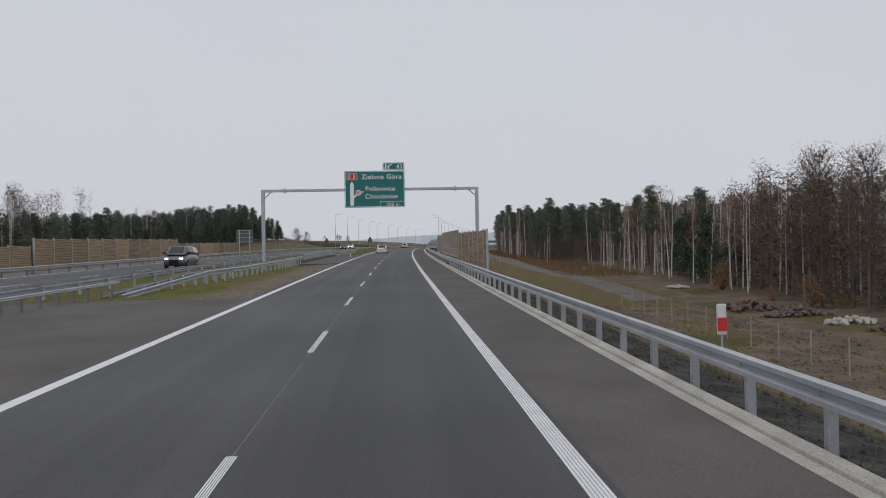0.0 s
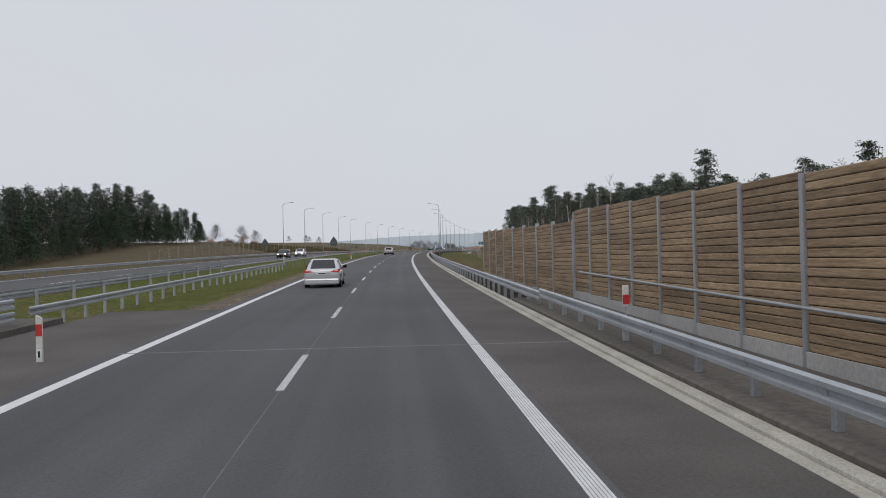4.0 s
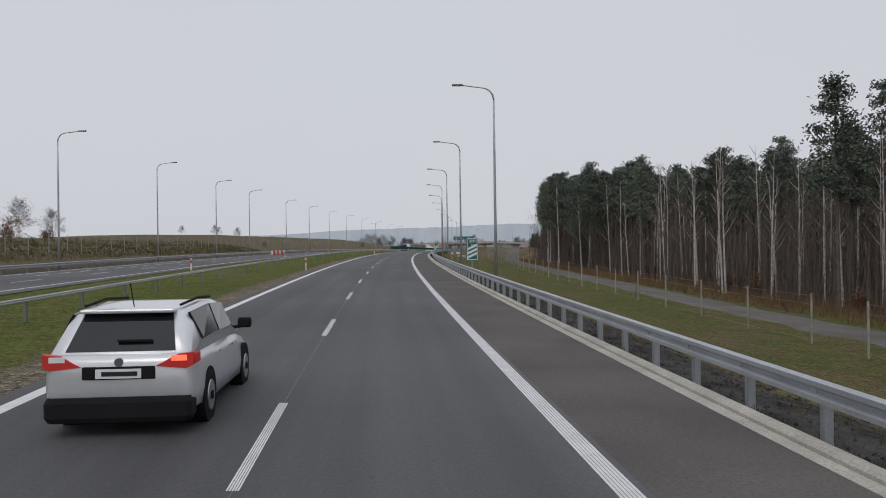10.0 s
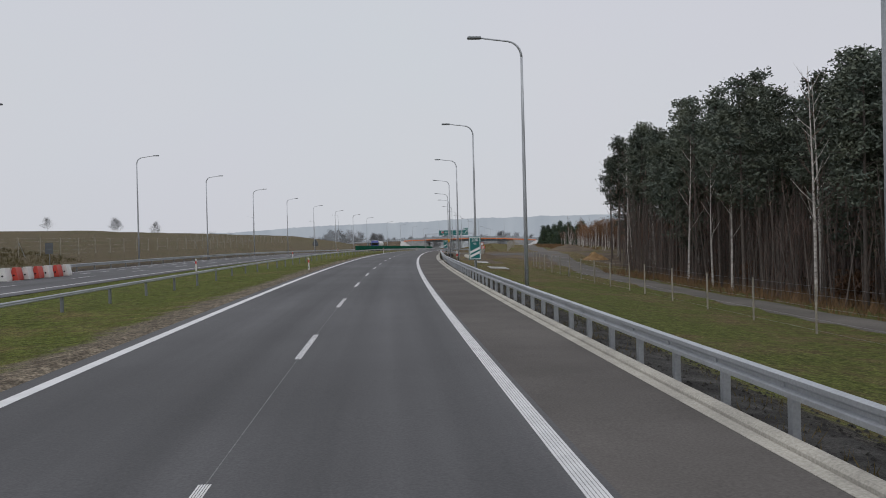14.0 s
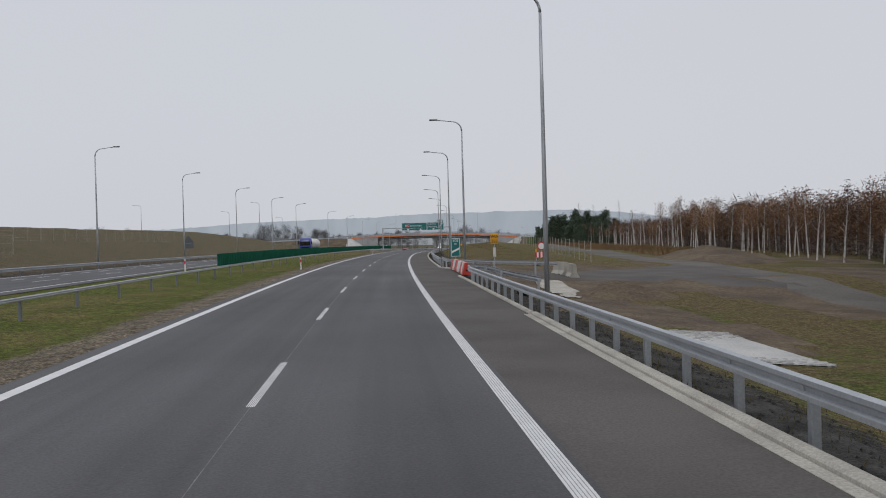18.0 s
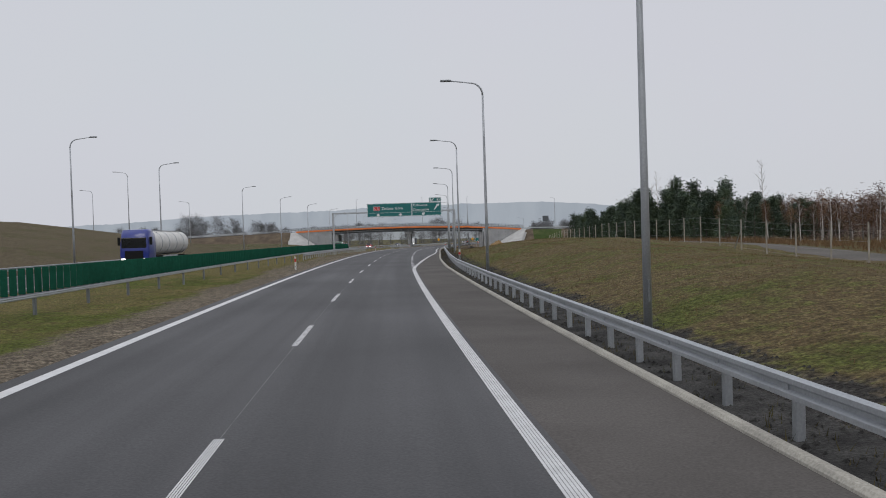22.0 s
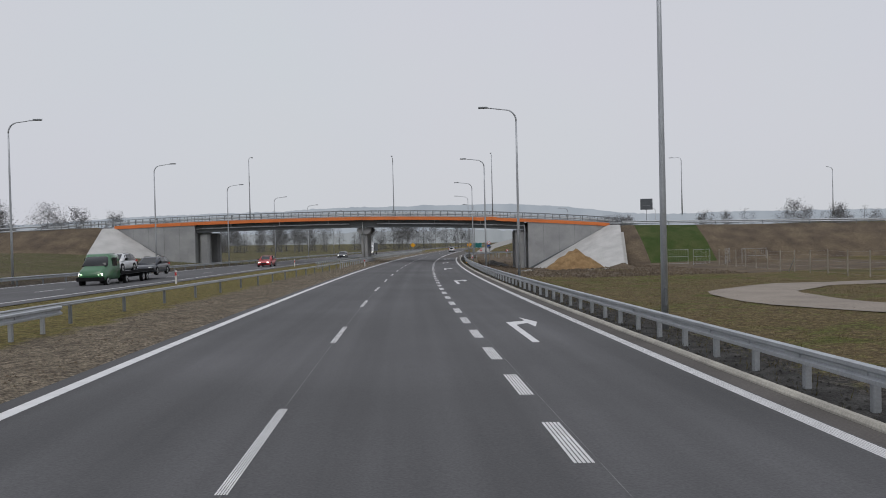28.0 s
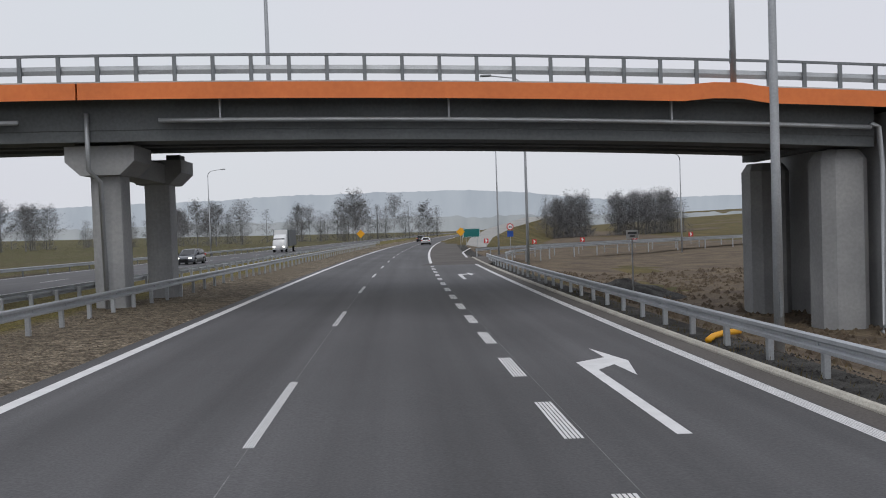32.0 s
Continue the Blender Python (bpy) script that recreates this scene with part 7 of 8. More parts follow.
# Cobbled slope panels and a torn geotextile sheet.


def cobbles(s0, s1, d0, d1, label):
    base = spot((s0 + s1) / 2, (d0 + d1) / 2, 0)
    ob = thing("cobbled_panel", base, label, "paving", "cobbled panels")
    inv = base.inverted()
    stone = Shape().box(-0.165, 0.165, -0.125, 0.125, -0.06, 0.045, 0.03).mesh("cobble", shaded("cobble_stone", (0.36, 0.355, 0.34), 0.85, vary=0.3, scale=4, fine=20, random_tint=0.25))
    corner = []
    for s in np.arange(s0, s1, 0.40):
        for d in np.arange(d0, d1, 0.30):
            hang("cobble", stone, ob, inv @ spot(s + rng.uniform(-0.04, 0.04), d + rng.uniform(-0.03, 0.03), ground(s, d) + 0.02, rng.uniform(-35, 35)))
    v = [inv @ on_road(s, d, ground(s, d) + 0.035) for s in (s0 - 0.2, s1) for d in (d0 - 0.2, d1)]
    hang("bedding", mesh_of("bedding", v, [(0, 1, 3, 2)], PALE_CONCRETE), ob)


cobbles(468.2, 474.2, 12.0, 13.8, "panel of pale cobbles set in mortar on the ditch bank")
cobbles(497.0, 504.0, 11.9, 13.8, "panel of pale cobbles set in mortar on the ditch bank")


def sheet(s0, s1, d0, d1, mat, label, name="geotextile_sheet"):
    v, f = [], []
    for i in range(9):
        for k in range(7):
            s, d = s0 + (s1 - s0) * i / 8 + 0.18 * math.sin(k * 1.7 + s0), d0 + (d1 - d0) * k / 6 + 0.10 * math.sin(i * 1.1)
            v.append(on_road(s, d, ground(s, d) + 0.05 + 0.03 * rng.random()))
    f = [(i * 7 + k, i * 7 + k + 1, i * 7 + 8 + k, i * 7 + 7 + k) for i in range(8) for k in range(6)]
    tagged(hang(name, mesh_of(name, v, f, mat, smooth=True)), label, "sheet")


sheet(520.2, 527.2, 10.9, 12.7, KERB, "grey geotextile sheet lying crumpled on the earth bank")
sheet(518.2, 520.0, 11.2, 12.1, KERB, "small pale sheet lying on the earth bank")
ob = thing("drain_pipe_coil", spot(513.2, 8.3, ground(513.2, 8.3) + 0.16, 20), "black ribbed plastic pipe end in the ditch", "pipe")
hang("pipe", Shape().tube([(0, -0.4, 0), (0, 0.4, 0)], 0.2, 16).mesh("pipe", TRIM_BLACK), ob)
for k in range(6):
    hang("rib", Shape().tube([(0, -0.38 + k * 0.14, 0), (0, -0.33 + k * 0.14, 0)], 0.225, 16).mesh("rib", TRIM_BLACK), ob)


def heap(s, d, r, h, mat, label, name="mound", squash=1.0):
    v, f = [], []
    R, A = 9, 22
    base = spot(s, d, ground(s, d) - 0.25)
    for i in range(R + 1):
        for k in range(A):
            a = 2 * math.pi * k / A
            q = i / R
            rr = r * q * (1 + 0.18 * noise.noise(Vector((math.cos(a) * 1.3 + s, math.sin(a) * 1.3, 0))))
            z = h * (1 - q) ** 0.9 * (1 + 0.22 * noise.noise(Vector((rr * math.cos(a) * 1.1, rr * math.sin(a) * 1.1, s)))) + 0.06 * rng.uniform(-1, 1)
            v.append((rr * math.cos(a), rr * math.sin(a) * squash, max(z, 0) if i else h))
    for i in range(R):
        f += [(i * A + k, i * A + (k + 1) % A, (i + 1) * A + (k + 1) % A, (i + 1) * A + k) for k in range(A)]
    ob = hang(name, mesh_of(name, v, f, mat, smooth=True))
    ob.matrix_basis = base
    return tagged(ob, label, "heap", "heaps of soil")


YELLOW_SAND = shaded("yellow_sand", (0.29, 0.19, 0.095), 0.95, vary=0.4, scale=1.2, fine=9, bump=0.9, second=(0.19, 0.12, 0.06), dist=0.1)
heap(850.8, 23.6, 4.3, 3.1, YELLOW_SAND, "heap of yellow brown sand at the foot of the cone", "sand_mound", 0.9)
heap(841, 28.0, 2.6, 0.9, EARTH, "low heap of dark soil", "soil_mound")
heap(846, 47, 4, 1.8, EARTH, "low heap of reddish soil by the fence", "soil_mound")
heap(521, 34.0, 2.6, 1.7, YELLOW_SAND, "heap of pale sand beside the track", "sand_mound")
heap(560, 35, 6, 1.6, EARTH, "long dark heap of topsoil", "soil_mound", 2.2)
heap(520, 14.5, 3.2, 1.1, EARTH, "churned heap of clay by the ditch", "soil_mound")
heap(838, 17.5, 3.2, 0.6, EARTH, "low spread of dark topsoil", "soil_mound", 1.6)
heap(828, 16.0, 3.0, 0.45, EARTH, "low spread of dark topsoil", "soil_mound", 1.8)
heap(886, 13.5, 3.4, 1.0, GRAVEL, "dark heap of soil under the overpass", "soil_mound")


def stone_pile(s, d, n, spread, size, mat, label):
    base = spot(s, d, ground(s, d))
    ob = thing("stone_pile", base, label, "stones", "piles")
    me = Shape().box(-0.5, 0.5, -0.35, 0.35, -0.3, 0.3, 0.16).mesh("stone", mat)
    for _ in range(n):
        r = rng.random() ** 0.6
        a = rng.uniform(0, 6.28)
        z = max(0, (1 - r)) * spread * 0.28 * rng.random() + size * 0.2
        hang("stone", me, ob, pose(spread * r * math.cos(a), spread * r * math.sin(a) * 0.6, z, rng.uniform(0, 60), rng.uniform(0, 60), rng.uniform(0, 360)) @ Matrix.Diagonal((size * rng.uniform(0.6, 1.3), size * rng.uniform(0.6, 1.3), size, 1)))


stone_pile(127.5, 36.6, 70, 1.4, 0.42, KERB, "pile of pale broken concrete lumps")
stone_pile(105, 36.6, 110, 4.0, 0.5, TWIGS, "long pile of cut roots and dark stumps")
stone_pile(97.5, 37.4, 90, 3.0, 0.5, PINE_BARK, "pile of dark logs and roots")
stone_pile(91, 38.6, 60, 2.2, 0.5, KERB, "pile of pale broken concrete lumps")
stone_pile(85, 39.0, 60, 2.4, 0.5, TWIGS, "pile of dark logs and roots")
for s, d, r in ((858.5, 18.3, 0.9), (848, 16.7, 1.2), (841, 15.4, 1.1), (834, 14.2, 0.8)):
    ob = thing("manhole_ring", spot(s, d, ground(s, d)), "round concrete manhole slab lying on bare earth", "concrete slab", "manhole slabs")
    hang("slab", Shape().tube([(0, 0, -0.1), (0, 0, 0.1)], r, 24).mesh("slab", KERB), ob)
    hang("lid", Shape().tube([(0.1, 0, 0.08), (0.1, 0, 0.16)], r * 0.4, 18).mesh("lid", DECK_GREY), ob)
sheet(837.2, 838.6, 23.0, 25.4, WHITE_PLASTIC, "white plastic sheeting dropped by the sand heap", "plastic_sheet")
for k in range(4):
    ob = thing("fence_panel", spot(848 - k * 1.5, 37 + k * 3.0, ground(848, 38), 30 * (k % 3)), "grey steel mesh site fence panel", "fence panel", "site fence panels")
    for x in (-1.6, 1.6):
        hang("upright", Shape().tube([(x, 0, -0.1), (x, 0, 2.1)], 0.025, 6).mesh("upright", STEEL), ob)
    for z in (0.15, 1.1, 2.05):
        hang("bar", Shape().tube([(-1.6, 0, z), (1.6, 0, z)], 0.018, 5).mesh("bar", STEEL), ob)
    mesh_wires = Shape()
    for x in np.arange(-1.5, 1.6, 0.25):
        mesh_wires.tube([(x, 0, 0.15), (x, 0, 2.05)], 0.006, 3, False)
    hang("wire_mesh", mesh_wires.mesh("wire_mesh", STEEL), ob)
fence(760, 842, lambda s: 33.0 + (s - 760) * 0.09, 4.0, "wire fence on thin posts below the embankment")
ob = thing("yellow_pipe", spot(860.2, 8.9, ground(860.2, 8.9) + 0.06, 50), "bright yellow plastic pipe lying behind the guard rail", "pipe")
hang("pipe", Shape().tube([(-0.9, 0, 0.0), (-0.4, 0.05, 0.03), (0.2, 0, 0.03), (0.8, -0.15, 0.0)], 0.07, 8).mesh("pipe", SIGN_YELLOW, True), ob)
# Pale track loop near the overpass.
v, f = [], []
for i in range(25):
    a = radians(-48 + i * 6.6)
    for k in range(4):
        r = 15.6 + k * 1.45 + 0.25 * math.sin(i * 1.3 + k * 2)
        s, d = 770 + r * math.sin(a), 36 - r * math.cos(a)
        v.append(on_road(s, d, ground(s, d) + (0.07 if 0 < k < 3 else 0.03)))
for i in range(24):
    f += [(i * 4 + k, i * 4 + k + 1, i * 4 + 5 + k, i * 4 + 4 + k) for k in range(3)]
tagged(hang("site_track", mesh_of("site_track", v, f, shaded("pale_track", (0.27, 0.235, 0.20), 0.95, vary=0.2, scale=0.4, fine=8), smooth=True)), "pale sandy track loop by the embankment", "track", "", "structure")

# ---- past the overpass: exit ramp and its rails ----


def ramp_mid(t):
    """The ramp leaving to the right; t runs from 0 to 1.7."""
    q = [0, 0.2, 0.45, 0.7, 1.0, 1.3, 1.7]
    return float(np.interp(t, q, [903, 918, 931, 940, 950, 960, 975])), float(np.interp(t, q, [5.4, 8.2, 14.0, 23.0, 38.0, 54.0, 82.0]))


v, f = [], []
ts = np.linspace(0.0, 1.65, 30)
for t in ts:
    s, d = ramp_mid(t)
    s2, d2 = ramp_mid(t + 0.02)
    u = Vector((s2 - s, d2 - d, 0)).normalized()
    for w in (-2.6, 2.6):
        v.append(on_road(s - u.y * w * -1, d + u.x * w, 0.01 + 0.0))
f = [(2 * i, 2 * i + 1, 2 * i + 3, 2 * i + 2) for i in range(len(ts) - 1)]
tagged(hang("exit_ramp", mesh_of("exit_ramp", v, f, SHOULDER)), "grey asphalt exit ramp curving off to the right", "road", "", "structure")
for w in (-3.4, 3.2):
    pts = []
    for t in np.linspace(0.35 if w < 0 else 0.1, 1.65, 36):
        s, d = ramp_mid(t)
        s2, d2 = ramp_mid(t + 0.02)
        u = Vector((s2 - s, d2 - d, 0)).normalized()
        pts.append((s + u.y * -w, d + u.x * w))
    bent_rail(pts, "galvanised guard rail along the curving exit ramp")


def chevron(s, d, z=0.0):
    ob = thing("bend_marker", spot(s, d, ground(s, d)), "small black and white bend marker with a red edge", "road sign", "bend markers")
    hang("pole", Shape().tube([(0, 0, -0.2), (0, 0, 1.9)], 0.03, 6).mesh("pole", STEEL), ob)
    hang("plate", Shape().box(-0.35, 0.35, -0.06, -0.03, 1.2, 1.9).mesh("plate", SIGN_RED), ob)
    flat_shape(ob, [(-0.2, 1.28), (0.0, 1.28), (0.22, 1.55), (0.0, 1.82), (-0.2, 1.82), (0.02, 1.55)], SIGN_WHITE, "chevron", -0.07)


for s, d in ((968, 12.1), (968, 19.5), (968, 26.9), (968, 35.0), (969, 43.9)):
    chevron(s, d)
for s, d in ((980, 8.4), (985, -9.0), (1010, 9)):
    ob = thing("warning_sign", spot(s, d, 0), "yellow diamond roadworks sign on a pole", "road sign", "yellow warning signs")
    hang("pole", Shape().tube([(0, 0, -0.4), (0, 0, 2.6)], 0.04, 6).mesh("pole", STEEL), ob)
    hang("plate", Shape().prism([(0, 1.7), (0.75, 2.45), (0, 3.2), (-0.75, 2.45)], -0.08, -0.05).mesh("plate", SIGN_YELLOW), ob)
ob = thing("exit_sign", spot(990, 10.5, 0), "green exit sign on two posts beyond the junction", "road sign")
for x in (-1.0, 1.0):
    hang("post", Shape().box(x - 0.05, x + 0.05, -0.04, 0.04, -0.5, 2.8).mesh("post", STEEL), ob)
board(ob, -1.5, 1.5, 1.4, 3.0, SIGN_GREEN)
ob = thing("speed_sign", spot(950, 14.3, -0.55), "round red-rimmed 40 speed sign over a blue plate", "road sign")
hang("pole", Shape().tube([(0, 0, -0.4), (0, 0, 3.9)], 0.04, 8).mesh("pole", STEEL), ob)
hang("rim", Shape().tube([(0, -0.08, 3.5), (0, -0.05, 3.5)], 0.45, 24).mesh("rim", SIGN_RED), ob)
hang("face", Shape().tube([(0, -0.09, 3.5), (0, -0.07, 3.5)], 0.34, 24).mesh("face", SIGN_WHITE), ob)
written("40", 0.45, ob, facing(0, 3.34, -0.1), BLACK, align="CENTER")
hang("plate", Shape().box(-0.4, 0.4, -0.08, -0.05, 2.2, 2.95).mesh("plate", shaded("sign_blue", (0.01, 0.07, 0.35), 0.4, bump=0.0)), ob)
ob = thing("road_sign", spot(881.5, 12.9, ground(881.5, 12.9)), "small white plate on a thin pole in the mud", "road sign")
hang("pole", Shape().tube([(0, 0, -0.3), (0, 0, 3.4)], 0.035, 8).mesh("pole", STEEL), ob)
hang("plate", Shape().box(-0.3, 0.3, -0.06, -0.035, 2.95, 3.35, 0.01).mesh("plate", SIGN_WHITE), ob)
hang("lettering", Shape().box(-0.22, 0.22, -0.066, -0.058, 3.17, 3.26).box(-0.12, 0.12, -0.066, -0.058, 3.03, 3.1).mesh("lettering", BACK_GREY), ob)
# Earth works beyond, pale new road rising to the right.
v, f, mi = [], [], []
for i, (s, d0, d1, z) in enumerate(((995, 9.2, 13.2, -0.6), (1020, 10.6, 15.6, 0.9), (1080, 15.4, 22.4, 2.8), (1205, 29.8, 41.0, 7.1))):
    v += [on_road(s, d0 - 16, -2), on_road(s, d0, z), on_road(s, d1, z), on_road(s, d1 + 16, -2)]
    if i < 3:
        f += [(i * 4 + k, i * 4 + k + 1, i * 4 + 5 + k, i * 4 + 4 + k) for k in range(3)]
        mi += [0, 1, 0]
tagged(hang("new_road", mesh_of("new_road", v, f, [DRY, shaded("pale_new_road", (0.30, 0.295, 0.28), 0.9, vary=0.15, scale=0.1, fine=5)], mi)), "pale unfinished road rising on an embankment", "road", "", "structure")

# ---- vehicles ----


def wheel(parent, x, y, r=0.32, w=0.21):
    sx = 1 if x > 0 else -1
    wh = hang("wheel", Shape().tube([(-w / 2, 0, 0), (-w / 2 + 0.03, 0, 0), (w / 2 - 0.03, 0, 0), (w / 2, 0, 0)], [r * 0.9, r, r, r * 0.9], 22).mesh("tyre", RUBBER), parent, pose(x, y, r))
    hang("rim", Shape().tube([(sx * (w / 2 - 0.04), 0, 0), (sx * (w / 2 + 0.012), 0, 0)], [r * 0.66, r * 0.60], 16).mesh("rim", RIM), wh)
    hang("hub", Shape().tube([(sx * (w / 2), 0, 0), (sx * (w / 2 + 0.03), 0, 0)], r * 0.18, 10).mesh("hub", TRIM_BLACK), wh)


def body_shell(sections):
    """A body from cross-sections along y: (y, half width low, half width high, z low, z high), with rounded edges."""
    v, f = [], []
    n = 12
    for y, w0, w1, z0, z1 in sections:
        h = z1 - z0
        half = [(w0 * 0.86, z0), (w0 * 0.97, z0 + h * 0.08), (w0, z0 + h * 0.35), (w0 * 0.5 + w1 * 0.5, z0 + h * 0.72), (w1 * 0.97, z0 + h * 0.93), (w1 * 0.84, z1)]
        ring_pts = half + [(-x, z) for x, z in reversed(half)]
        v += [(x, y, z) for x, z in ring_pts]
    for i in range(len(sections) - 1):
        f += [(i * n + k, i * n + (k + 1) % n, (i + 1) * n + (k + 1) % n, (i + 1) * n + k) for k in range(n)]
    f += [tuple(range(n - 1, -1, -1)), tuple(range((len(sections) - 1) * n, len(sections) * n))]
    return v, f


def panel(corners, inset, out, bulge=0.0):
    """A thin raised pane inside four corners."""
    c = [Vector(p) for p in corners]
    mid = sum(c, Vector()) / 4
    nrm = (c[1] - c[0]).cross(c[3] - c[0]).normalized()
    q = [p.lerp(mid, inset) + nrm * out for p in c]
    sh = Shape()
    sh.add(q + [p - nrm * 0.03 for p in q], [(0, 1, 2, 3), (7, 6, 5, 4), (0, 4, 5, 1), (1, 5, 6, 2), (2, 6, 7, 3), (3, 7, 4, 0)])
    return sh


def car(at, paint, label, form="wagon", lit=False, length=4.45, width=1.82, height=1.48, front_lit=False, category="car"):
    """A car whose nose points to +y; its rear bumper is at y = 0."""
    ob = thing("car", at, label, category, "cars")
    L, W, H = length, width / 2, height
    belt = H * 0.63
    low = [(0.0, W * 0.90, W * 0.86, 0.40, belt * 0.90), (0.05, W * 0.96, W * 0.94, 0.30, belt * 0.99), (0.35, W, W * 0.96, 0.24, belt + 0.02), (L * 0.3, W, W * 0.96, 0.2, belt + 0.01), (L * 0.62, W, W * 0.95, 0.2, belt), (L * 0.72, W, W * 0.93, 0.2, belt * 0.97), (L * 0.93, W * 0.96, W * 0.84, 0.22, belt * 0.82), (L - 0.06, W * 0.86, W * 0.74, 0.26, belt * 0.72), (L, W * 0.74, W * 0.64, 0.32, belt * 0.6)]
    v, f = body_shell(low)
    hang("body", mesh_of("body", v, f, paint, smooth=True), ob)
    if form == "sedan":
        y0, y1, y2, y3 = 0.75, 1.35, L * 0.55, L * 0.74
    elif form == "van":
        y0, y1, y2, y3 = 0.03, 0.2, L * 0.70, L * 0.86
    else:
        y0, y1, y2, y3 = 0.08, 0.50, L * 0.55, L * 0.75
    t = W * 0.76
    z0, z1 = belt - 0.08, H
    cab = [(y0, W * 0.94, W * 0.90, z0, z0 + 0.1), (y1, W * 0.95, t * 0.97, z0, z1 - 0.06), ((y1 + y2) / 2, W * 0.95, t * 1.03, z0, z1), (y2, W * 0.95, t, z0, z1 - 0.04), (y3, W * 0.93, W * 0.86, z0, z0 + 0.1)]
    v, f = body_shell(cab)
    hang("cabin", mesh_of("cabin", v, f, paint, smooth=True), ob)

    def rim_at(k, part):
        y, w0, w1, a, b = cab[k]
        h = b - a
        return {"low": Vector((w0 * 0.985, y, a + h * 0.30)), "high": Vector((w1 * 0.985, y, a + h * 0.91)), "top": Vector((w1 * 0.84, y, b))}[part]

    def mirrored(p):
        return Vector((-p.x, p.y, p.z))

    r0, r1 = rim_at(0, "top"), rim_at(1, "top")
    hang("rear_window", panel([mirrored(r0), r0, r1, mirrored(r1)], 0.05, 0.012).mesh("rear_window", GLASS), ob, None, "dark tinted rear window")
    r0, r1 = rim_at(4, "top"), rim_at(3, "top")
    hang("windscreen", panel([r0, mirrored(r0), mirrored(r1), r1], 0.08, 0.012).mesh("windscreen", GLASS), ob)
    for sx in (-1, 1):
        for k in (1, 2):
            a, b, c, d = rim_at(k, "low"), rim_at(k + 1, "low"), rim_at(k + 1, "high"), rim_at(k, "high")
            if form == "van" and k == 1:
                continue
            quad = [a, b, c, d] if sx > 0 else [mirrored(p) for p in (b, a, d, c)]
            hang("side_window", panel(quad, 0.07, 0.062).mesh("side_window", GLASS), ob)
        a, b, c = rim_at(3, "low"), rim_at(4, "low") + Vector((0, -0.16, -0.0)), rim_at(3, "high")
        e = rim_at(3, "low").lerp(rim_at(3, "high"), 0.98) + Vector((0, 0.06, -0.02))
        quad = [a, b, e, c] if sx > 0 else [mirrored(p) for p in (b, a, c, e)]
        hang("side_window", panel(quad, 0.12, 0.03).mesh("side_window", GLASS), ob)
        hang("mirror", Shape().box(sx * (W + 0.09) - 0.1, sx * (W + 0.09) + 0.1, y3 - 0.40, y3 - 0.26, z0 + 0.12, z0 + 0.27, 0.03).box(min(sx * W * 0.80, sx * (W + 0.02)), max(sx * W * 0.80, sx * (W + 0.02)), y3 - 0.36, y3 - 0.29, z0 + 0.11, z0 + 0.15).mesh("mirror", TRIM_BLACK), ob)
        for y in (L * 0.19, L * 0.80):
            wheel(ob, sx * (W - 0.1), y)
            arch = Shape().tube([(sx * (W - 0.2), y, 0.33), (sx * (W + 0.004), y, 0.33)], 0.36, 20)
            hang("wheel_arch", arch.mesh("wheel_arch", TRIM_BLACK), ob)
        for y in (L * 0.36, L * 0.57):
            hang("door_handle", Shape().box(sx * (W * 0.985) - 0.012, sx * (W * 0.985) + 0.016, y, y + 0.18, belt * 0.83, belt * 0.86, 0.006).mesh("door_handle", paint), ob)
        out = [(0.44, belt * 0.86), (0.80, belt * 0.82), (0.885, belt * 0.86), (0.89, belt * 1.02), (0.70, belt * 1.0)]
        out = [(sx * x * W / 0.91, z) for x, z in (out if sx > 0 else out[::-1])]
        tl = Shape().prism(out, -0.012, 0.10)
        xs = sorted((sx * W * 0.94, sx * W * 0.99))
        tl.box(xs[0], xs[1], 0.03, 0.33, belt * 0.87, belt * 1.0, 0.01)
        lamp = hang("tail_lamp", tl.mesh("tail_lamp", LAMP_RED), ob)
        hang("lamp_lens", Shape().box(sx * 0.72 * W / 0.91 - 0.09, sx * 0.72 * W / 0.91 + 0.09, -0.018, -0.008, belt * 0.92, belt * 0.99).mesh("lamp_lens", BRAKE if lit and sx > 0 else SIGN_WHITE), lamp)
        # Reflectors are no lamps; a faint red glow stands in for their shine.
        hang("reflector", Shape().box(sx * W * 0.76 - 0.09, sx * W * 0.76 + 0.09, -0.075, -0.05, 0.33, 0.37).mesh("reflector", LAMP_RED), ob)
        hl = Shape().box(sx * W * 0.62 - 0.16, sx * W * 0.62 + 0.16, L - 0.22, L - 0.02, belt * 0.60, belt * 0.74, 0.04)
        hang("headlight", hl.mesh("headlight", HEADLIGHT if front_lit else RIM), ob)
    hang("bumper", Shape().box(-W * 0.96, W * 0.96, -0.085, 0.25, 0.17, 0.46, 0.06).mesh("bumper", TRIM_BLACK if form != "sedan" else paint), ob, None, "dark lower rear bumper")
    hang("grille", Shape().box(-0.42, 0.42, L - 0.1, L + 0.015, 0.34, belt * 0.6, 0.03).mesh("grille", TRIM_BLACK), ob)
    hang("plate_recess", Shape().box(-0.42, 0.42, -0.01, 0.03, belt * 0.70, belt * 0.86, 0.01).mesh("plate_recess", TRIM_BLACK if form == "wagon" else paint), ob)
    hang("number_plate", Shape().box(-0.26, 0.26, -0.026, -0.01, belt * 0.715, belt * 0.715 + 0.11).mesh("number_plate", SIGN_WHITE), ob)
    hang("plate_bar", Shape().box(-0.19, 0.22, -0.032, -0.02, belt * 0.715 + 0.03, belt * 0.715 + 0.08).mesh("plate_bar", BLACK), ob)
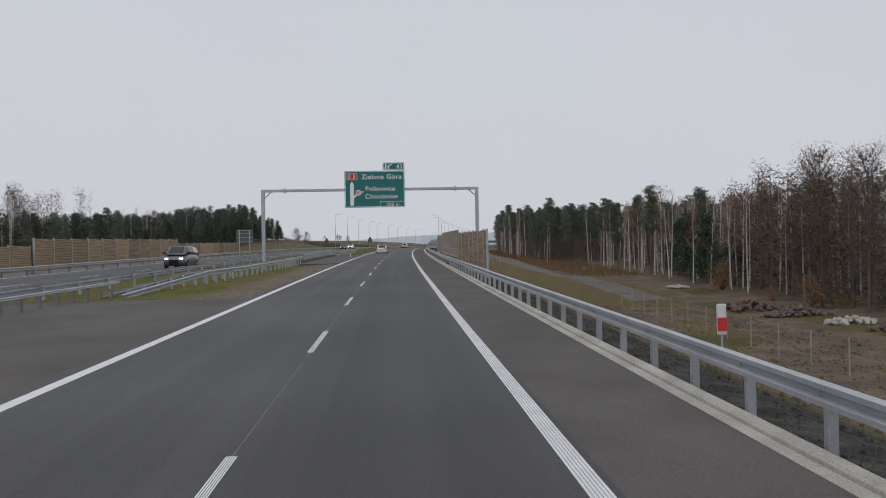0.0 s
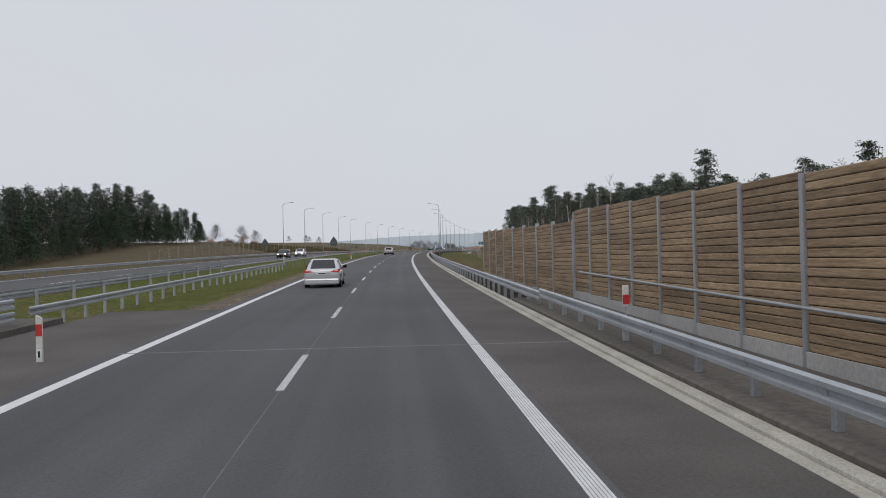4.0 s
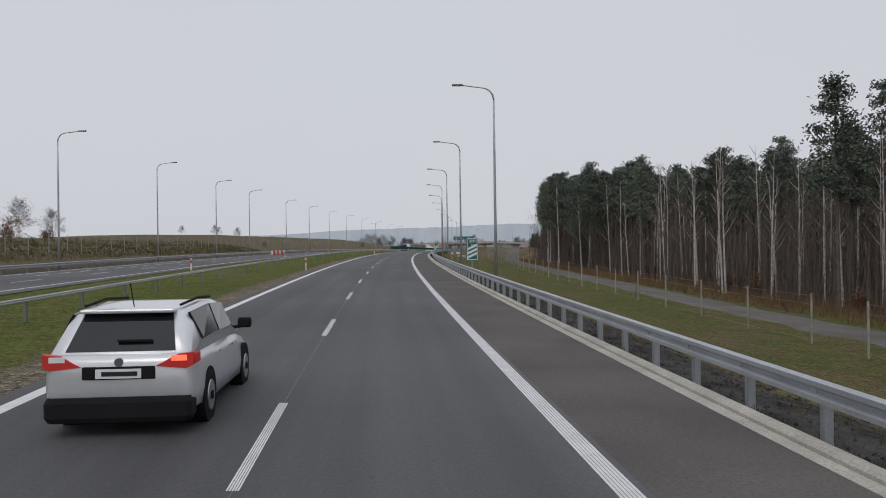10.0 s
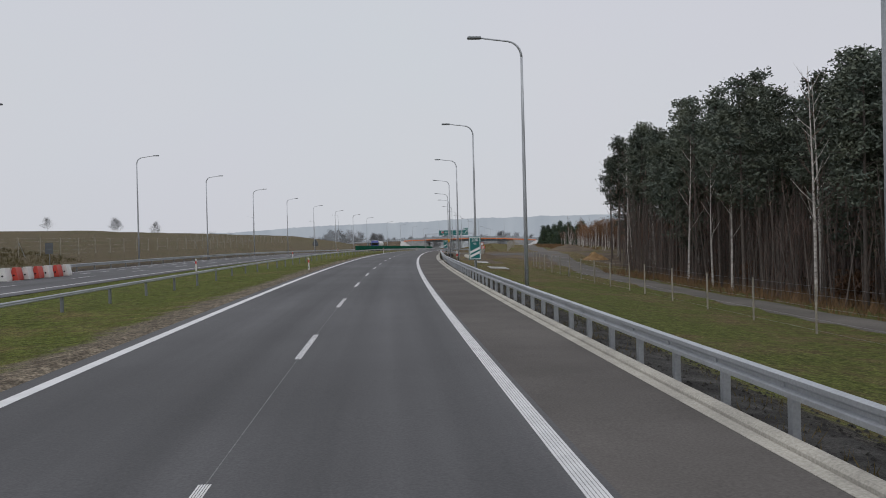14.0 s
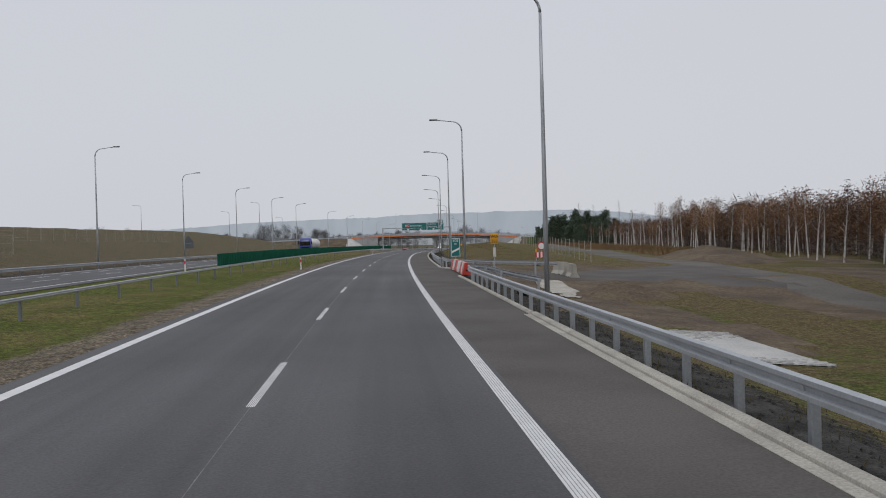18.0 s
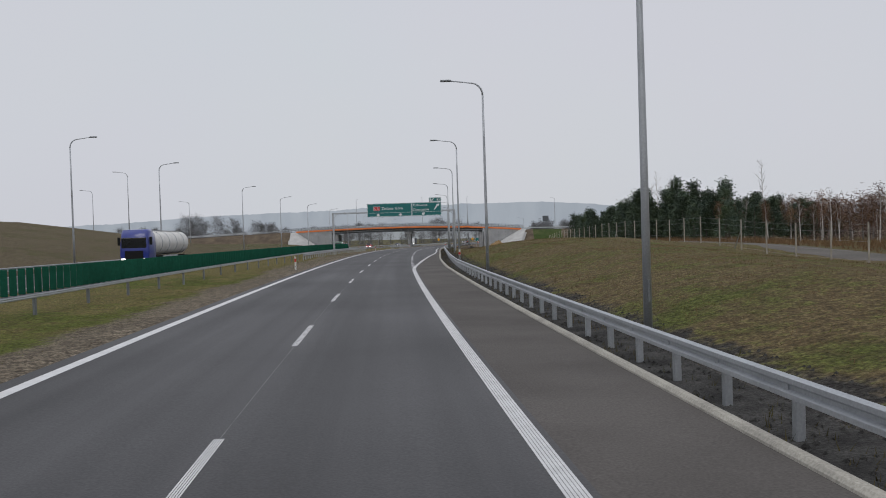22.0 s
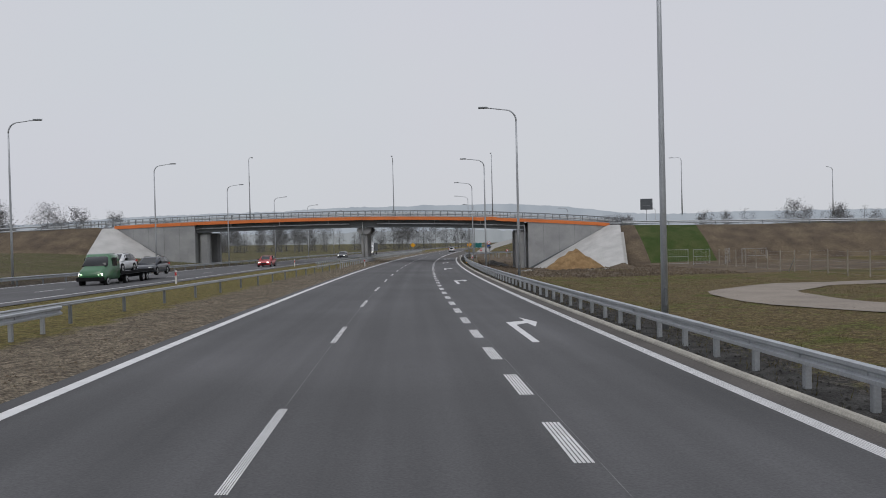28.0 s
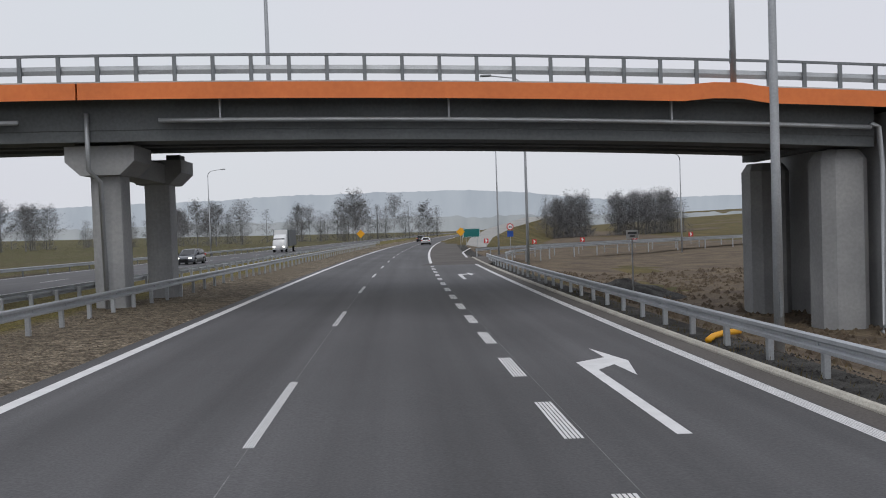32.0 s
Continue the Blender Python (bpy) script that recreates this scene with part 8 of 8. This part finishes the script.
    if form == "wagon":
        for sx in (-1, 1):
            hang("roof_rail", Shape().tube([(sx * t * 0.86, y1 + 0.1, z1 - 0.01), (sx * t * 0.9, (y1 + y2) / 2, z1 + 0.035), (sx * t * 0.86, y2 - 0.1, z1 + 0.0)], 0.018, 5).mesh("roof_rail", TRIM_BLACK), ob)
        hang("antenna", Shape().tube([(0, y1 + 0.14, z1 - 0.03), (0, y1 - 0.02, z1 + 0.27)], 0.008, 4).mesh("antenna", TRIM_BLACK), ob)
        hang("spoiler", Shape().box(-t * 0.84, t * 0.84, y1 - 0.16, y1 + 0.12, z1 - 0.09, z1 - 0.045, 0.015).mesh("spoiler", paint), ob)
        hang("badge", Shape().tube([(0, -0.01, belt * 0.91), (0, 0.04, belt * 0.91)], 0.05, 12).mesh("badge", BACK_GREY), ob)
        hang("wiper", Shape().box(-0.05, 0.35, 0.13, 0.17, belt + 0.14, belt + 0.165).mesh("wiper", TRIM_BLACK), ob)
    return ob


SILVER = car_paint("silver_paint", (0.60, 0.61, 0.63), 0.35)
car(spot(285.55, -1.70, 0), SILVER, "silver estate car with a lit indicator on the road", "wagon", lit=True, length=4.4, width=1.76, height=1.5)
car(spot(168.0, -1.75, 0), car_paint("grey_silver_paint", (0.50, 0.51, 0.52), 0.35), "silver saloon car driving ahead in the lane", "sedan")
car(spot(1003, 1.7, 0), SILVER, "pale silver car far ahead in the lane", "wagon")
car(spot(1046, -1.8, 0), car_paint("black_paint_car", (0.02, 0.02, 0.022), 0.2), "dark car far ahead on the road", "wagon")
car(spot(103.2, -17.6, 0, 180), car_paint("graphite_paint", (0.07, 0.075, 0.08), 0.4), "dark grey van on the opposite carriageway", "van", length=5.0, width=1.98, height=1.95, front_lit=True, category="van")
car(spot(286.2, -18.6, 0, 180), car_paint("white_car_paint", (0.68, 0.69, 0.70), 0.0), "white hatchback on the opposite carriageway", "wagon", length=4.1, height=1.5, front_lit=True)
car(spot(268.0, -18.6, 0, 180), car_paint("black_hatch_paint", (0.02, 0.02, 0.022), 0.2), "black car on the opposite carriageway", "wagon", length=4.3, front_lit=True)
car(spot(848.8, -19.2, 0, 180), car_paint("red_car_paint", (0.40, 0.02, 0.025), 0.1), "small red car on the opposite carriageway", "wagon", length=4.0, front_lit=True)
car(spot(924, -19.5, 0, 180), car_paint("slate_paint", (0.06, 0.065, 0.075), 0.3), "dark grey estate car on the opposite carriageway", "wagon", length=4.6, front_lit=True)


def tow_truck(at):
    """A green flat-bed tow truck with two cars on its trailer; the nose points to +y, rear at y = 0."""
    ob = thing("tow_truck", at, "green car transporter truck with a dark low bed", "truck")
    green = car_paint("green_truck_paint", (0.03, 0.13, 0.05), 0.0)
    v, f = body_shell([(7.4, 1.0, 0.9, 0.45, 2.2), (8.2, 1.02, 0.92, 0.45, 2.3), (8.9, 1.02, 0.86, 0.45, 2.25), (9.5, 1.0, 0.8, 0.42, 1.45), (10.1, 0.95, 0.8, 0.42, 1.2), (10.3, 0.85, 0.7, 0.45, 1.0)])
    hang("cab", mesh_of("cab", v, f, green, smooth=True), ob)
    v, f = body_shell([(8.75, 0.86, 0.78, 1.4, 2.1), (9.05, 0.86, 0.76, 1.4, 2.1), (9.55, 0.86, 0.82, 1.38, 1.5)])
    hang("windscreen", mesh_of("windscreen", v, f, GLASS, smooth=True), ob)
    for sx in (-1, 1):
        hang("side_window", Shape().box(sx * 0.97 - 0.03, sx * 0.97 + 0.03, 8.0, 8.8, 1.4, 2.0).mesh("side_window", GLASS), ob)
        hang("headlight", Shape().box(sx * 0.66 - 0.17, sx * 0.66 + 0.17, 10.1, 10.3, 0.75, 0.95, 0.03).mesh("headlight", HEADLIGHT), ob)
        for y in (9.6, 6.0, 2.4, 1.5):
            wheel(ob, sx * 0.85, y, 0.36, 0.24)
        hang("bed_side", Shape().box(sx * 1.0 - 0.04, sx * 1.0 + 0.04, 0, 7.3, 0.75, 0.95).mesh("bed_side", TRIM_BLACK), ob)
    hang("bumper", Shape().box(-0.95, 0.95, 10.2, 10.4, 0.4, 0.68, 0.04).mesh("bumper", TRIM_BLACK), ob)
    hang("bed", Shape().box(-1.0, 1.0, 0, 7.3, 0.72, 0.84).mesh("bed", DECK_GREY), ob)
    hang("chassis", Shape().box(-0.45, 0.45, 0.2, 9.0, 0.42, 0.72).mesh("chassis", TRIM_BLACK), ob)


base = spot(803.0, -20.4, 0, 180)
tow_truck(base)
car(base @ pose(0, 3.5, 0.84), car_paint("pale_car_paint", (0.55, 0.56, 0.57), 0.2), "pale car carried on the truck's bed", "wagon", length=3.9, height=1.4)
car(base @ pose(0, -4.6, 0.35), car_paint("dark_blue_paint", (0.025, 0.03, 0.04), 0.2), "dark car carried on a trailer behind the truck", "wagon", length=4.3)


def tank_truck(at):
    ob = thing("tank_truck", at, "blue lorry with a white round tank trailer", "truck")
    blue = car_paint("blue_truck_paint", (0.015, 0.03, 0.22), 0.0)
    v, f = body_shell([(11.8, 1.22, 1.18, 0.5, 3.2), (12.4, 1.24, 1.2, 0.5, 3.5), (13.6, 1.24, 1.2, 0.45, 3.45), (13.95, 1.22, 1.12, 0.45, 2.9), (14.0, 1.15, 1.05, 0.5, 1.8)])
    hang("cab", mesh_of("cab", v, f, blue, smooth=True), ob)
    hang("windscreen", Shape().box(-1.08, 1.08, 13.85, 14.03, 1.85, 2.75, 0.05).mesh("windscreen", GLASS), ob)
    hang("grille", Shape().box(-0.8, 0.8, 13.9, 14.05, 0.7, 1.6, 0.04).mesh("grille", TRIM_BLACK), ob)
    hang("tank", Shape().tube([(0, 0, 2.25), (0, 0.25, 2.25), (0, 0.8, 2.25), (0, 10.7, 2.25), (0, 11.2, 2.25), (0, 11.4, 2.25)], [0.5, 0.95, 1.12, 1.12, 0.95, 0.5], 24).mesh("tank", WHITE_PLASTIC, True), ob)
    for y in (2.4, 4.8, 7.2, 9.4):
        hang("band", Shape().tube([(0, y, 2.25), (0, y + 0.1, 2.25)], 1.14, 24).mesh("band", STEEL), ob)
    hang("walkway", Shape().box(-0.3, 0.3, 1.0, 10.4, 3.36, 3.42).mesh("walkway", STEEL), ob)
    hang("chassis", Shape().box(-0.6, 0.6, 0.4, 13.0, 0.7, 1.05).mesh("chassis", TRIM_BLACK), ob)
    for sx in (-1, 1):
        for y in (1.4, 2.7, 4.0, 10.4, 12.9):
            wheel(ob, sx * 1.05, y, 0.5, 0.32)
        hang("side_guard", Shape().box(sx * 1.15 - 0.03, sx * 1.15 + 0.03, 5.0, 9.5, 0.6, 1.1).mesh("side_guard", STEEL), ob)
        hang("headlight", Shape().box(sx * 0.9 - 0.2, sx * 0.9 + 0.2, 13.95, 14.06, 0.75, 0.95, 0.03).mesh("headlight", HEADLIGHT), ob)
        hang("mirror", Shape().box(sx * 1.38 - 0.12, sx * 1.38 + 0.12, 13.6, 13.75, 2.1, 2.8, 0.04).mesh("mirror", TRIM_BLACK), ob)


tank_truck(spot(664.0, -20.6, 0, 180))


def box_truck(at):
    ob = thing("box_truck", at, "white lorry with a tall tarpaulin box", "truck")
    white = car_paint("white_truck_paint", (0.66, 0.67, 0.68), 0.0)
    v, f = body_shell([(6.2, 1.05, 1.0, 0.5, 2.9), (7.2, 1.08, 0.98, 0.48, 2.7), (7.9, 1.05, 0.9, 0.45, 2.3), (8.3, 1.0, 0.85, 0.45, 1.4)])
    hang("cab", mesh_of("cab", v, f, white, smooth=True), ob)
    hang("windscreen", Shape().box(-0.85, 0.85, 7.75, 8.02, 1.5, 2.2, 0.05).mesh("windscreen", GLASS), ob)
    hang("cargo_box", Shape().box(-1.2, 1.2, 0, 6.1, 0.95, 3.5, 0.04).mesh("cargo_box", BACK_GREY), ob)
    hang("wind_deflector", Shape().prism([(-1.0, 2.7), (1.0, 2.7), (0.95, 3.5), (-0.95, 3.5)], 6.15, 6.7).mesh("wind_deflector", white), ob)
    for sx in (-1, 1):
        for y in (1.4, 7.2):
            wheel(ob, sx * 0.95, y, 0.42, 0.28)
        hang("headlight", Shape().box(sx * 0.75 - 0.18, sx * 0.75 + 0.18, 8.15, 8.33, 0.8, 1.0, 0.03).mesh("headlight", HEADLIGHT), ob)


box_truck(spot(975, -19.6, 0, 180))
